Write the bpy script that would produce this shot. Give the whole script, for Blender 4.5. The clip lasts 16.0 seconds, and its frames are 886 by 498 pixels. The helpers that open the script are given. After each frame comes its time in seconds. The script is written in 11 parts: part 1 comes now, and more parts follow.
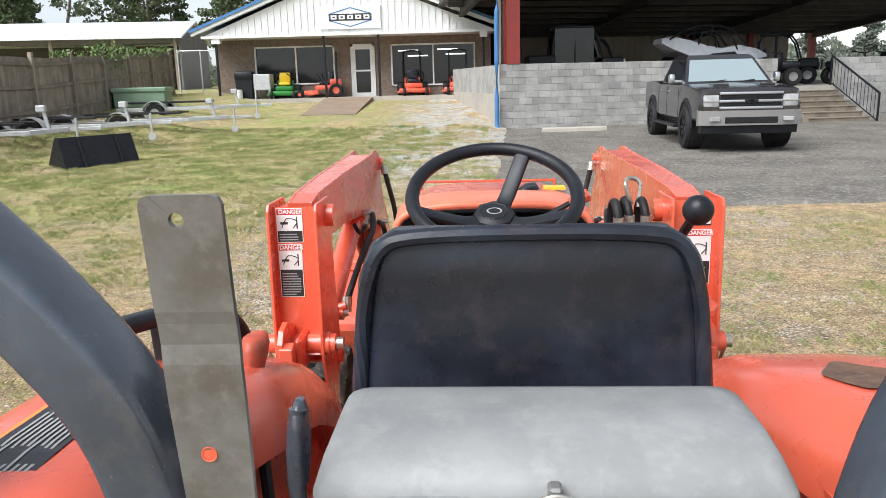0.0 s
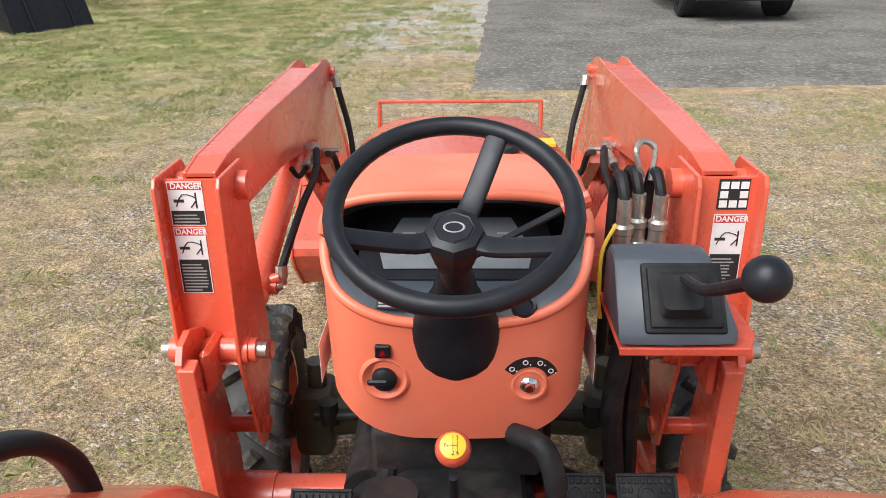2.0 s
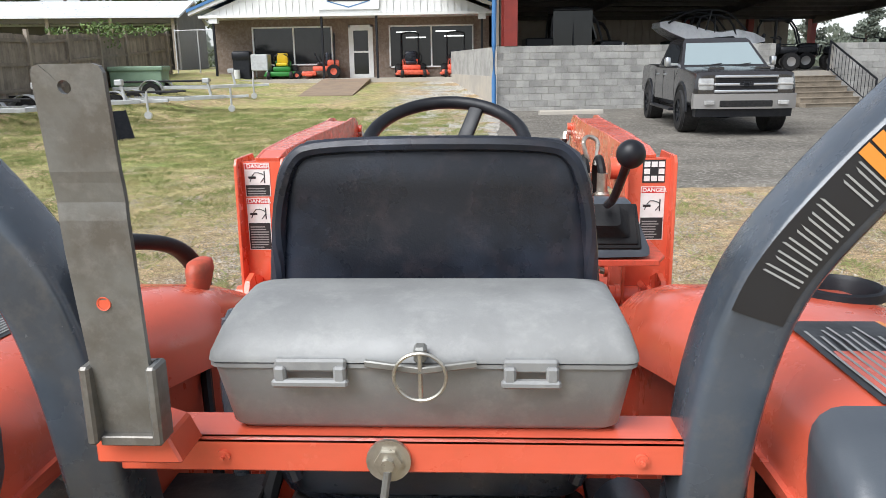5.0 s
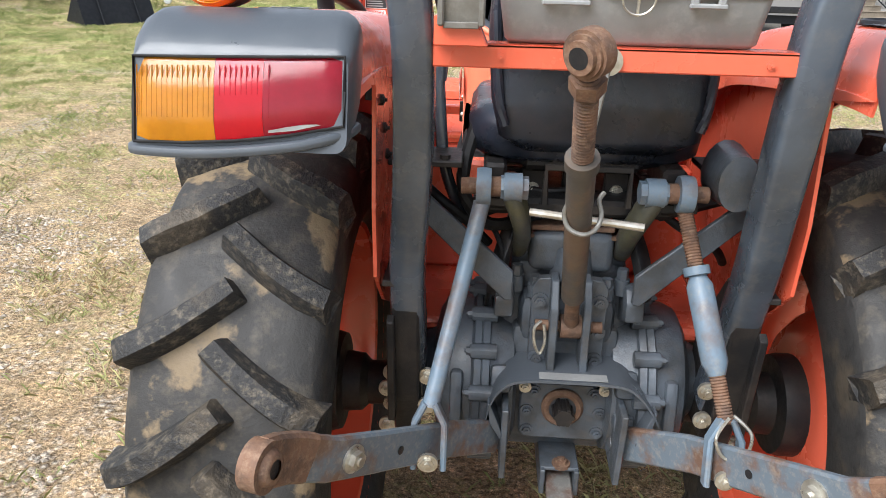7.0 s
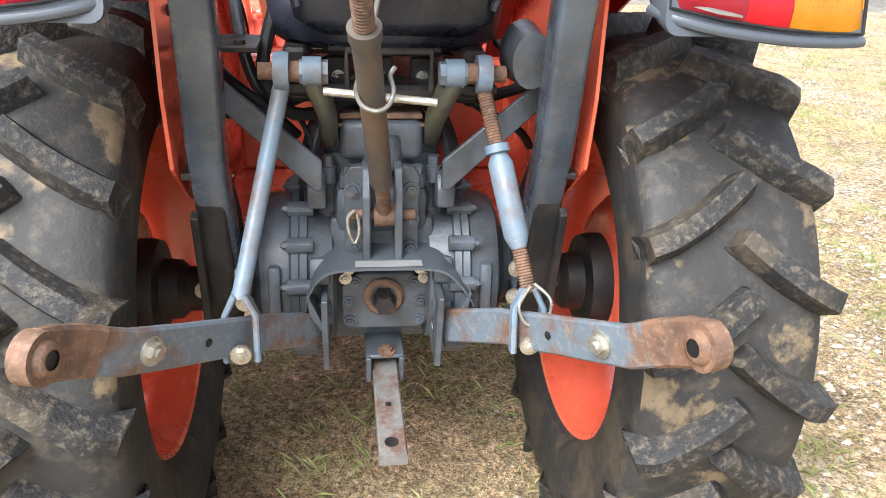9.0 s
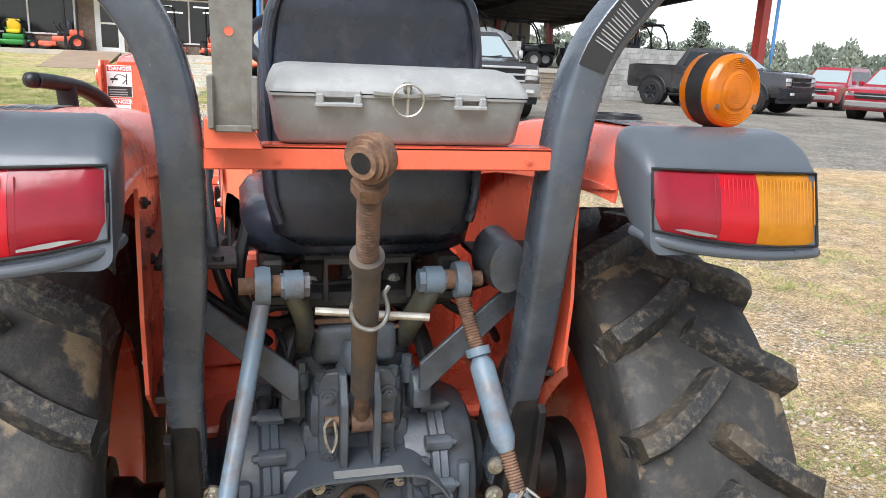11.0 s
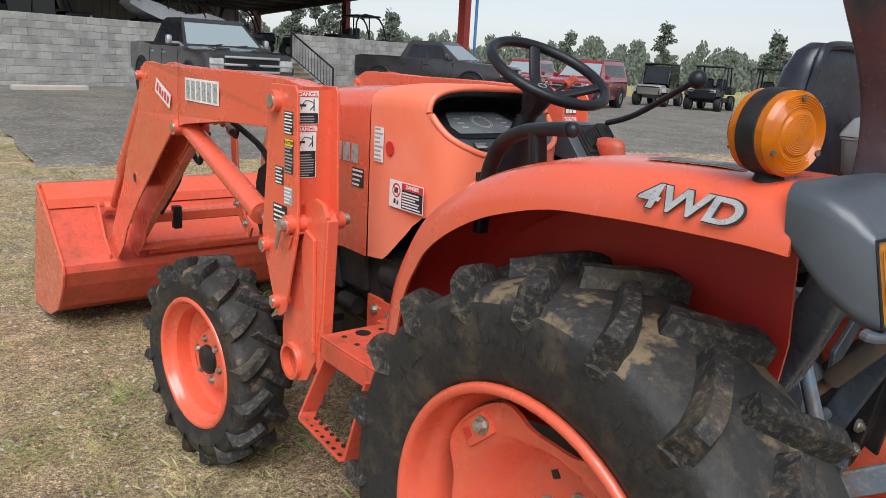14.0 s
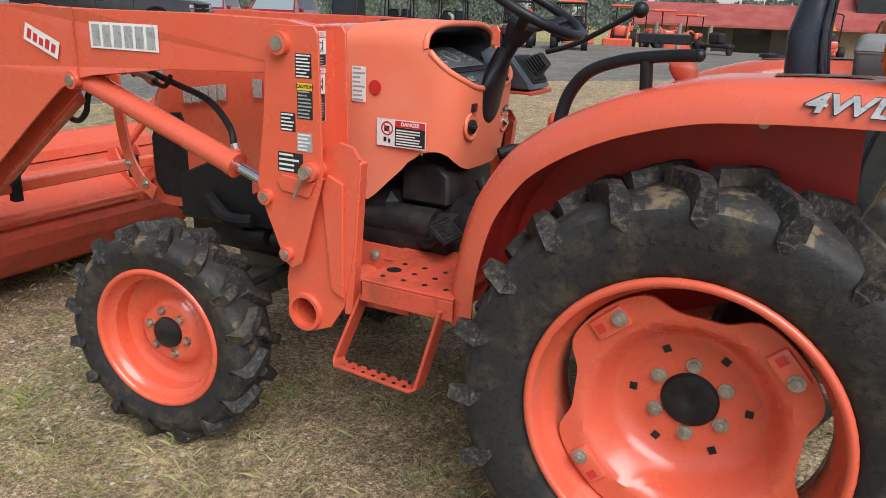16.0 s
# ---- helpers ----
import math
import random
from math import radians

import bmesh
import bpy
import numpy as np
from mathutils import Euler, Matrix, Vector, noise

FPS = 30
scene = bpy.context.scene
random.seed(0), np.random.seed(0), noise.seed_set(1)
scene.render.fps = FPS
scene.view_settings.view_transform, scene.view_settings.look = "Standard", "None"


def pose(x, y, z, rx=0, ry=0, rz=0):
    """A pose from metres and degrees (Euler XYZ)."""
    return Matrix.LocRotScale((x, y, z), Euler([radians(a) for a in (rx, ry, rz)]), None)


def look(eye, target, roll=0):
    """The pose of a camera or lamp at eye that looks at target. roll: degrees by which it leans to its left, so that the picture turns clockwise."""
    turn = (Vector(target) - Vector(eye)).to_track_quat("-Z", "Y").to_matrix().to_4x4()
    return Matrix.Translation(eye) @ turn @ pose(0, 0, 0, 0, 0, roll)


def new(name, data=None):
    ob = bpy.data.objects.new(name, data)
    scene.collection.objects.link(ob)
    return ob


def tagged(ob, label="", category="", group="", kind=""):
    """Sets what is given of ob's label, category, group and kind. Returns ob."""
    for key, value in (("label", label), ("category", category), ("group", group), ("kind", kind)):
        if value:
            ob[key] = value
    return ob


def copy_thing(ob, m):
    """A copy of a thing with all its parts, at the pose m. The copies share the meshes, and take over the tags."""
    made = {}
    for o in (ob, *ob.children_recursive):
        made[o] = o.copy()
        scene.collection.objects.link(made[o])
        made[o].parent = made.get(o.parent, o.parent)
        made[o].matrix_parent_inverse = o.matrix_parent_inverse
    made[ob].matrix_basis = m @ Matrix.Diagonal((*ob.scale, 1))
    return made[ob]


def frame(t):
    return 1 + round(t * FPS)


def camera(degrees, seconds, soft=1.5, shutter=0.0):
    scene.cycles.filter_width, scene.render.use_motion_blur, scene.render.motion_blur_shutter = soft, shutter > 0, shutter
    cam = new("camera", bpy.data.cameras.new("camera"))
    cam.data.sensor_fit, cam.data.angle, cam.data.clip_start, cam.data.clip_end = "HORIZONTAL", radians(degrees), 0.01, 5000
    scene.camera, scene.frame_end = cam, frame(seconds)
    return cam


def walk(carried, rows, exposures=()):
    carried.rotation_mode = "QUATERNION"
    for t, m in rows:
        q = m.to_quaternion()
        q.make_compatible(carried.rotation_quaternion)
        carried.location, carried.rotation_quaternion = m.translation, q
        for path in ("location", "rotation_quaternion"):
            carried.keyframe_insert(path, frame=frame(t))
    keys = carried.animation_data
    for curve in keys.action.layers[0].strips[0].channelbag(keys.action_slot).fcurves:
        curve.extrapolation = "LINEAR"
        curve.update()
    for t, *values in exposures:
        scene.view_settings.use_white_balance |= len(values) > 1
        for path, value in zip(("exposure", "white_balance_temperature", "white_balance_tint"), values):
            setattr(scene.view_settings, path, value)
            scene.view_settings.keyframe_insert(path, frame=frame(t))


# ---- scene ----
cam = camera(61.1, 16.0, soft=0.8, shutter=0.0)
PATH = [
    (0, (-0.027, -0.84, 1.632), (-0.13, 1.109, 1.195), -1.4),
    (0.5, (-0.069, -0.618, 1.71), (-0.137, 1.307, 1.172), -1.5),
    (1, (-0.03, -0.455, 1.741), (-0.089, 1.433, 1.085), -1.4),
    (1.5, (0.001, -0.356, 1.762), (-0.056, 1.501, 1.022), -1.1),
    (2, (0.015, -0.31, 1.757), (-0.043, 1.53, 0.975), -0.8),
    (2.5, (0.016, -0.307, 1.756), (-0.039, 1.54, 0.99), -0.8),
    (3, (0.014, -0.359, 1.757), (-0.022, 1.522, 1.079), -0.8),
    (3.2, (0.012, -0.405, 1.756), (-0.008, 1.492, 1.122), -0.8),
    (5.3, (0.075, -0.986, 1.544), (-0.066, 0.951, 1.068), -0.7),
    (5.5, (0.06, -1.027, 1.533), (-0.107, 0.906, 1.047), -0.5),
    (6, (-0.013, -1.152, 1.48), (-0.177, 0.771, 0.954), 0.1),
    (6.5, (-0.115, -1.307, 1.418), (-0.245, 0.595, 0.814), 0.9),
    (7, (-0.161, -1.373, 1.356), (-0.265, 0.496, 0.654), 1.5),
    (7.5, (-0.179, -1.393, 1.303), (-0.242, 0.44, 0.506), 1.9),
    (8, (-0.167, -1.396, 1.288), (-0.125, 0.408, 0.427), 2.3),
    (8.5, (-0.091, -1.397, 1.287), (0.055, 0.389, 0.4), 2.5),
    (9, (-0.063, -1.4, 1.292), (0.189, 0.387, 0.429), 2.6),
    (9.2, (-0.064, -1.398, 1.3), (0.229, 0.4, 0.475), 2.6),
    (11.3, (-0.273, -1.317, 1.403), (0.279, 0.545, 0.925), 3.0),
    (11.5, (-0.363, -1.255, 1.418), (0.213, 0.597, 0.932), 3.4),
    (12, (-0.628, -1.205, 1.435), (0.052, 0.617, 0.967), 3.7),
    (12.5, (-0.938, -1.173, 1.428), (-0.134, 0.596, 0.955), 3.7),
    (13, (-1.123, -1.06, 1.413), (-0.196, 0.649, 0.943), 3.3),
    (13.5, (-1.297, -0.921, 1.438), (-0.234, 0.707, 0.967), 3.1),
    (14, (-1.508, -0.811, 1.419), (-0.296, 0.704, 0.935), 3.3),
    (14.5, (-1.722, -0.686, 1.424), (-0.357, 0.686, 0.921), 3.4),
    (15, (-1.831, -0.472, 1.399), (-0.329, 0.744, 0.886), 2.9),
    (15.5, (-1.942, -0.297, 1.403), (-0.333, 0.747, 0.837), 2.3),
    (16, (-2.169, -0.201, 1.387), (-0.477, 0.676, 0.78), 2.2),
]
walk(cam, [(t, look(eye, target, roll)) for t, eye, target, roll in PATH], exposures=[(t, stops, 6150, 10) for t, stops in ((0, 0.92), (1, 0.86), (3.2, 0.74), (5.5, 0.9), (6, 1.13), (7, 1.3), (8, 1.7), (9.2, 1.96), (11.3, 1.14), (12, 0.99), (13, 0.55), (14, 0.44), (15, 0.30), (16, 0.36))])

# ---- daylight: thin white overcast ----
world = bpy.data.worlds.new("overcast_sky")
scene.world = world
world.use_nodes = True
wn, wl = world.node_tree.nodes, world.node_tree.links
wn.clear()
sky = wn.new("ShaderNodeTexSky")
sky.sky_type, sky.sun_disc = "NISHITA", False
sky.sun_elevation, sky.sun_rotation = radians(50), radians(222)
sky.air_density, sky.dust_density, sky.ozone_density = 1.0, 0.8, 1.0
veil = wn.new("ShaderNodeHueSaturation")
veil.inputs["Saturation"].default_value = 0.3
veil.inputs["Value"].default_value = 1.0
bg = wn.new("ShaderNodeBackground")
bg.inputs["Strength"].default_value = 0.09
wout = wn.new("ShaderNodeOutputWorld")
wl.new(sky.outputs[0], veil.inputs["Color"])
wl.new(veil.outputs[0], bg.inputs["Color"])
wl.new(bg.outputs[0], wout.inputs["Surface"])

sun_data = bpy.data.lights.new("sun", "SUN")
sun_data.energy, sun_data.angle, sun_data.color = 3.0, radians(48), (1.0, 0.98, 0.95)
sun = new("sun", sun_data)
# the bright part of the cloud stands behind the tractor, to its left
sun_dir = Vector((math.sin(radians(222)) * math.cos(radians(50)), math.cos(radians(222)) * math.cos(radians(50)), math.sin(radians(50))))
sun.matrix_world = look(sun_dir * 50, (0, 0, 0))


# ---- materials ----
def material(name, color, rough=0.5, metal=0.0, second=None, scale=8.0, amount=0.5, fine=None, fine_scale=60.0,
             fine_amount=0.3, bump=0.0, bump_scale=80.0, coat=0.0, vary=0.0, per="object", rough_vary=0.1, edge=(0.42, 0.62), spec=0.5):
    """Principled paint with stains at a large and a small scale, relief, and a tint that varies by piece."""
    m = bpy.data.materials.new(name)
    m.use_nodes = True
    n, l = m.node_tree.nodes, m.node_tree.links
    p = n["Principled BSDF"]
    p.inputs["Roughness"].default_value, p.inputs["Metallic"].default_value = rough, metal
    p.inputs["Coat Weight"].default_value = coat
    p.inputs["Coat Roughness"].default_value = 0.2
    p.inputs["Specular IOR Level"].default_value = spec
    geo = n.new("ShaderNodeNewGeometry")
    base = n.new("ShaderNodeRGB")
    base.outputs[0].default_value = (*color, 1)
    out = base.outputs[0]

    def noisy(sc, detail=6, rough_n=0.6):
        t = n.new("ShaderNodeTexNoise")
        t.inputs["Scale"].default_value, t.inputs["Detail"].default_value, t.inputs["Roughness"].default_value = sc, detail, rough_n
        l.new(geo.outputs["Position"], t.inputs["Vector"])
        return t.outputs["Fac"]

    def ramp(fac, lo, hi, top):
        r = n.new("ShaderNodeMapRange")
        r.inputs["From Min"].default_value, r.inputs["From Max"].default_value, r.inputs["To Max"].default_value = lo, hi, top
        l.new(fac, r.inputs["Value"])
        return r.outputs[0]

    def mix(fac, a, b_color):
        x = n.new("ShaderNodeMix")
        x.data_type = "RGBA"
        l.new(fac, x.inputs["Factor"])
        l.new(a, x.inputs["A"])
        x.inputs["B"].default_value = (*b_color, 1)
        return x.outputs["Result"]

    if second:
        out = mix(ramp(noisy(scale), edge[0], edge[1], amount), out, second)
    if fine:
        out = mix(ramp(noisy(fine_scale, 4, 0.7), 0.5, 0.72, fine_amount), out, fine)
    if vary:
        info = n.new("ShaderNodeObjectInfo") if per == "object" else geo
        v = info.outputs["Random"] if per == "object" else geo.outputs["Random Per Island"]
        h = n.new("ShaderNodeHueSaturation")
        l.new(ramp(v, 0, 1, 2 * vary), h.inputs["Value"])
        add = n.new("ShaderNodeMath")
        add.inputs[1].default_value = 1 - vary
        l.new(h.inputs["Value"].links[0].from_socket, add.inputs[0])
        l.new(add.outputs[0], h.inputs["Value"])
        l.new(out, h.inputs["Color"])
        out = h.outputs[0]
    l.new(out, p.inputs["Base Color"])
    if rough_vary:
        r = n.new("ShaderNodeMapRange")
        r.inputs["From Min"].default_value, r.inputs["From Max"].default_value = 0.3, 0.7
        r.inputs["To Min"].default_value, r.inputs["To Max"].default_value = max(0.03, rough - rough_vary), min(1, rough + rough_vary)
        l.new(noisy(scale * 2.3), r.inputs["Value"])
        l.new(r.outputs[0], p.inputs["Roughness"])
    if bump:
        b = n.new("ShaderNodeBump")
        b.inputs["Strength"].default_value, b.inputs["Distance"].default_value = bump, 0.004
        l.new(noisy(bump_scale, 5, 0.65), b.inputs["Height"])
        l.new(b.outputs[0], p.inputs["Normal"])
    return m


ORANGE = material("orange_paint", (0.71, 0.112, 0.054), 0.27, second=(0.66, 0.13, 0.08), scale=3.5, amount=0.5, fine=(0.52, 0.11, 0.05), fine_scale=45, fine_amount=0.2, bump=0.03, coat=0.5)
ORANGE_FADED = material("sun_faded_orange_plastic", (0.8, 0.19, 0.1), 0.42, second=(0.82, 0.27, 0.17), scale=3, amount=0.7, bump=0.03, rough_vary=0.06)
ORANGE_WORN = material("worn_orange_paint", (0.6, 0.085, 0.045), 0.5, second=(0.30, 0.07, 0.03), scale=7, amount=0.55, fine=(0.12, 0.06, 0.035), fine_scale=40, fine_amount=0.5, bump=0.1, edge=(0.5, 0.66))
# the orange paint as it looks in shade, mixed as a darker red
SHADED_RED = material("dark_fender_liner", (0.6, 0.04, 0.028), 0.45, second=(0.46, 0.04, 0.03), scale=5, amount=0.7)
ROPS = material("slate_grey_enamel", (0.07, 0.086, 0.108), 0.24, second=(0.035, 0.04, 0.047), scale=6, amount=0.75, fine=(0.2, 0.17, 0.14), fine_scale=34, fine_amount=0.18, bump=0.04, coat=0.4, rough_vary=0.1, edge=(0.38, 0.66))
CAST = material("blue_grey_cast_iron", (0.078, 0.092, 0.11), 0.4, second=(0.04, 0.042, 0.044), scale=16, amount=0.8, fine=(0.13, 0.1, 0.07), fine_scale=40, fine_amount=0.3, bump=0.3, bump_scale=120)
STEEL_BLUE = material("worn_blue_grey_steel", (0.13, 0.18, 0.23), 0.45, second=(0.12, 0.07, 0.045), scale=13, amount=0.75, fine=(0.26, 0.24, 0.2), fine_scale=70, fine_amount=0.4, bump=0.15, edge=(0.5, 0.68))
LINK_STEEL = material("chipped_link_steel", (0.105, 0.13, 0.155), 0.48, second=(0.13, 0.068, 0.04), scale=16, amount=0.9, fine=(0.3, 0.27, 0.22), fine_scale=85, fine_amount=0.45, bump=0.2, edge=(0.48, 0.62))
DRAWBAR_STEEL = material("worn_drawbar_steel", (0.15, 0.145, 0.135), 0.5, second=(0.11, 0.06, 0.042), scale=14, amount=0.9, fine=(0.32, 0.29, 0.25), fine_scale=90, fine_amount=0.4, bump=0.25, edge=(0.45, 0.58))
ARM_OLIVE = material("greasy_olive_arm", (0.06, 0.062, 0.056), 0.42, second=(0.095, 0.085, 0.035), scale=16, amount=0.7, fine=(0.03, 0.03, 0.03), fine_scale=60, fine_amount=0.5, bump=0.15)
RUST = material("rusted_steel", (0.16, 0.085, 0.05), 0.75, second=(0.08, 0.048, 0.034), scale=30, amount=0.9, fine=(0.3, 0.2, 0.13), fine_scale=90, fine_amount=0.5, bump=0.4, bump_scale=150)
TUBE_BROWN = material("grimy_steel_tube", (0.075, 0.065, 0.055), 0.5, second=(0.15, 0.09, 0.05), scale=18, amount=0.6, bump=0.15)
TYRE = material("dusty_tyre_rubber", (0.03, 0.0285, 0.027), 0.62, spec=0.35, second=(0.22, 0.16, 0.092), scale=7.5, amount=0.75, fine=(0.085, 0.072, 0.055), fine_scale=26, fine_amount=0.75, bump=0.6, bump_scale=60, edge=(0.55, 0.6))
SIDEWALL = material("black_tyre_side_wall", (0.026, 0.025, 0.024), 0.6, spec=0.35, second=(0.08, 0.062, 0.042), scale=9, amount=0.6, fine=(0.006, 0.006, 0.006), fine_scale=55, fine_amount=0.75, bump=0.45, bump_scale=90, edge=(0.5, 0.6))
TREAD = material("scuffed_tread_rubber", (0.02, 0.0195, 0.0195), 0.58, spec=0.35, second=(0.095, 0.074, 0.05), scale=8, amount=0.5, fine=(0.33, 0.27, 0.19), fine_scale=70, fine_amount=0.34, bump=0.9, bump_scale=110, edge=(0.52, 0.62))
BLACK = material("black_plastic", (0.01, 0.011, 0.014), 0.42, spec=0.32, second=(0.022, 0.023, 0.026), scale=12, amount=0.5, bump=0.08, bump_scale=200)
BLACK_RUBBER = material("matt_black_rubber", (0.011, 0.011, 0.012), 0.6, spec=0.28, second=(0.035, 0.032, 0.03), scale=20, amount=0.5, bump=0.15)
GRIME = material("oily_black_metal", (0.012, 0.012, 0.013), 0.5, spec=0.32, second=(0.045, 0.036, 0.03), scale=15, amount=0.6, bump=0.3)
# bluish second colour paints in a sheen; brown flecks are dirt
VINYL = material("black_seat_vinyl", (0.012, 0.014, 0.02), 0.3, second=(0.035, 0.044, 0.065), scale=6, amount=0.8, fine=(0.075, 0.055, 0.06), fine_scale=26, fine_amount=0.35, bump=0.1, bump_scale=300)
GREY_PLASTIC = material("weathered_grey_plastic", (0.265, 0.268, 0.262), 0.45, second=(0.19, 0.192, 0.19), scale=9, amount=0.7, fine=(0.4, 0.4, 0.38), fine_scale=40, fine_amount=0.3, bump=0.1, bump_scale=160)
FENDER_GREY = material("charcoal_lamp_housing", (0.06, 0.07, 0.083), 0.36, second=(0.085, 0.095, 0.108), scale=5, amount=0.6, bump=0.06, bump_scale=250)
GALV = material("bare_galvanised_steel", (0.22, 0.22, 0.205), 0.42, 0.4, second=(0.14, 0.125, 0.105), scale=16, amount=0.8, fine=(0.32, 0.31, 0.29), fine_scale=70, fine_amount=0.4, bump=0.1)
ZINC = material("zinc_plated_bolt", (0.55, 0.53, 0.47), 0.35, 0.8, second=(0.3, 0.25, 0.18), scale=40, amount=0.6)
CHROME = material("polished_cylinder_rod", (0.75, 0.76, 0.78), 0.12, 1.0, rough_vary=0.04)
WHITE = material("white_decal", (0.78, 0.77, 0.74), 0.4, second=(0.62, 0.6, 0.56), scale=30, amount=0.5)
DEC_BLACK = material("black_decal", (0.02, 0.02, 0.022), 0.4)
DEC_RED = material("red_decal", (0.55, 0.03, 0.03), 0.4)
DEC_YELLOW = material("yellow_decal", (0.75, 0.5, 0.03), 0.4)
DEC_ORANGE = material("orange_decal", (0.8, 0.28, 0.04), 0.4)
DEC_GREY = material("grey_print", (0.33, 0.33, 0.32), 0.45)
SILVER = material("brushed_silver_letter", (0.55, 0.55, 0.54), 0.3, 0.4, second=(0.35, 0.35, 0.35), scale=25, amount=0.6)
GLASS_DARK = material("dark_glazing", (0.012, 0.014, 0.016), 0.06, second=(0.02, 0.022, 0.025), scale=1.5, amount=0.6, rough_vary=0.02)
# pale base paints in reflected sky, over the cover's scratched haze
GAUGE = material("hazed_gauge_window", (0.2, 0.215, 0.225), 0.1, second=(0.13, 0.14, 0.15), scale=9, amount=0.7, rough_vary=0.04, coat=1.0)
WIND = material("tinted_windscreen", (0.24, 0.29, 0.3), 0.05, rough_vary=0.02, coat=0.5)


def lens(name, color):
    m = material(name, color, 0.14, coat=0.1, spec=0.35, second=tuple(c * 0.7 for c in color), scale=30, amount=0.5, bump=0.1, bump_scale=90, rough_vary=0.03)
    p = m.node_tree.nodes["Principled BSDF"]
    p.inputs["Transmission Weight"].default_value = 0.25
    p.inputs["Subsurface Weight"].default_value = 0.15
    p.inputs["Subsurface Radius"].default_value = (0.02, 0.01, 0.004)
    return m


AMBER = lens("amber_lens", (0.62, 0.165, 0.002))
AMBER_DEEP = lens("deep_amber_lens", (0.5, 0.19, 0.006))
REDLENS = lens("red_lens", (0.46, 0.003, 0.012))
REDLENS_DARK = lens("deep_red_lens", (0.27, 0.008, 0.02))

# setting
ASPHALT = material("old_asphalt", (0.115, 0.104, 0.088), 0.9, spec=0.25, second=(0.185, 0.168, 0.142), scale=0.9, amount=0.8, fine=(0.36, 0.34, 0.3), fine_scale=16, fine_amount=0.9, bump=1.0, bump_scale=40)
BLOCK = material("concrete_block", (0.38, 0.37, 0.345), 0.9, second=(0.25, 0.245, 0.23), scale=2.2, amount=0.8, fine=(0.2, 0.2, 0.19), fine_scale=25, fine_amount=0.45, bump=0.5, bump_scale=60, vary=0.16)
MORTAR = material("block_mortar", (0.46, 0.44, 0.4), 0.95, bump=0.3)
CONCRETE = material("poured_concrete", (0.42, 0.38, 0.32), 0.9, second=(0.32, 0.3, 0.27), scale=1.4, amount=0.7, bump=0.3)
STEP_TAN = material("stained_step_concrete", (0.24, 0.2, 0.15), 0.9, second=(0.14, 0.115, 0.085), scale=2.5, amount=0.8, fine=(0.34, 0.3, 0.24), fine_scale=30, fine_amount=0.4, bump=0.3)
BRICKWALL = material("brown_brickwork", (0.19, 0.14, 0.105), 0.9, second=(0.27, 0.22, 0.18), scale=11, amount=0.8, fine=(0.1, 0.075, 0.06), fine_scale=20, fine_amount=0.6, bump=0.5, bump_scale=30)
SIDING = material("white_metal_siding", (0.72, 0.72, 0.7), 0.45, second=(0.6, 0.6, 0.58), scale=1.1, amount=0.5)
WHITE_PAINT = material("white_paint", (0.75, 0.75, 0.73), 0.5, second=(0.63, 0.63, 0.6), scale=3, amount=0.5)
BLUE_METAL = material("blue_roof_metal", (0.05, 0.16, 0.36), 0.45, second=(0.08, 0.2, 0.4), scale=2, amount=0.6)
DARK_STEEL = material("dark_roof_steel", (0.06, 0.057, 0.055), 0.7, second=(0.09, 0.085, 0.08), scale=1.5, amount=0.6)
TAN_SHEET = material("tan_sheet_wall", (0.3, 0.265, 0.215), 0.7, second=(0.22, 0.195, 0.16), scale=0.9, amount=0.7)
RED_STEEL = material("red_oxide_steel", (0.27, 0.04, 0.03), 0.5, second=(0.2, 0.035, 0.03), scale=3, amount=0.6)
SHED_METAL = material("shed_roof_sheet", (0.8, 0.82, 0.85), 0.35, 0.2, second=(0.65, 0.66, 0.68), scale=1, amount=0.5)
SHED_GREY = material("grey_brown_shed_wall", (0.13, 0.12, 0.11), 0.7, second=(0.1, 0.095, 0.09), scale=1.1, amount=0.6)
WOOD = material("weathered_fence_board", (0.3, 0.255, 0.205), 0.9, second=(0.2, 0.17, 0.14), scale=3, amount=0.8, fine=(0.27, 0.23, 0.18), fine_scale=25, fine_amount=0.4, bump=0.4, vary=0.18)
POLE_WOOD = material("creosoted_pole", (0.11, 0.075, 0.05), 0.9, second=(0.16, 0.12, 0.09), scale=4, amount=0.6, bump=0.3)
ROOF_RED = material("faded_red_roof", (0.33, 0.06, 0.05), 0.6, second=(0.42, 0.12, 0.1), scale=0.8, amount=0.6)
CARBLACK = material("dark_truck_paint", (0.024, 0.022, 0.023), 0.16, second=(0.03, 0.03, 0.032), scale=2, amount=0.5, coat=0.7, rough_vary=0.03)
CARRED = material("maroon_car_paint", (0.22, 0.012, 0.02), 0.2, second=(0.26, 0.02, 0.03), scale=2, amount=0.5, coat=0.7, rough_vary=0.03)
CARWHITE = material("white_machine_plastic", (0.75, 0.76, 0.78), 0.3, second=(0.6, 0.61, 0.63), scale=4, amount=0.4)
CHROMEY = material("satin_chrome_trim", (0.62, 0.63, 0.65), 0.28, 0.9, rough_vary=0.0)
GREY_BUMPER = material("grey_bumper", (0.3, 0.29, 0.28), 0.35, 0.5, rough_vary=0.0)
HEADLAMP = material("headlamp_glass", (0.42, 0.42, 0.41), 0.1, coat=0.8, second=(0.2, 0.2, 0.2), scale=7, amount=0.6)
GREEN_PAINT = material("green_machine_paint", (0.03, 0.2, 0.035), 0.4)
YELLOW_PAINT = material("yellow_machine_paint", (0.8, 0.55, 0.02), 0.4)
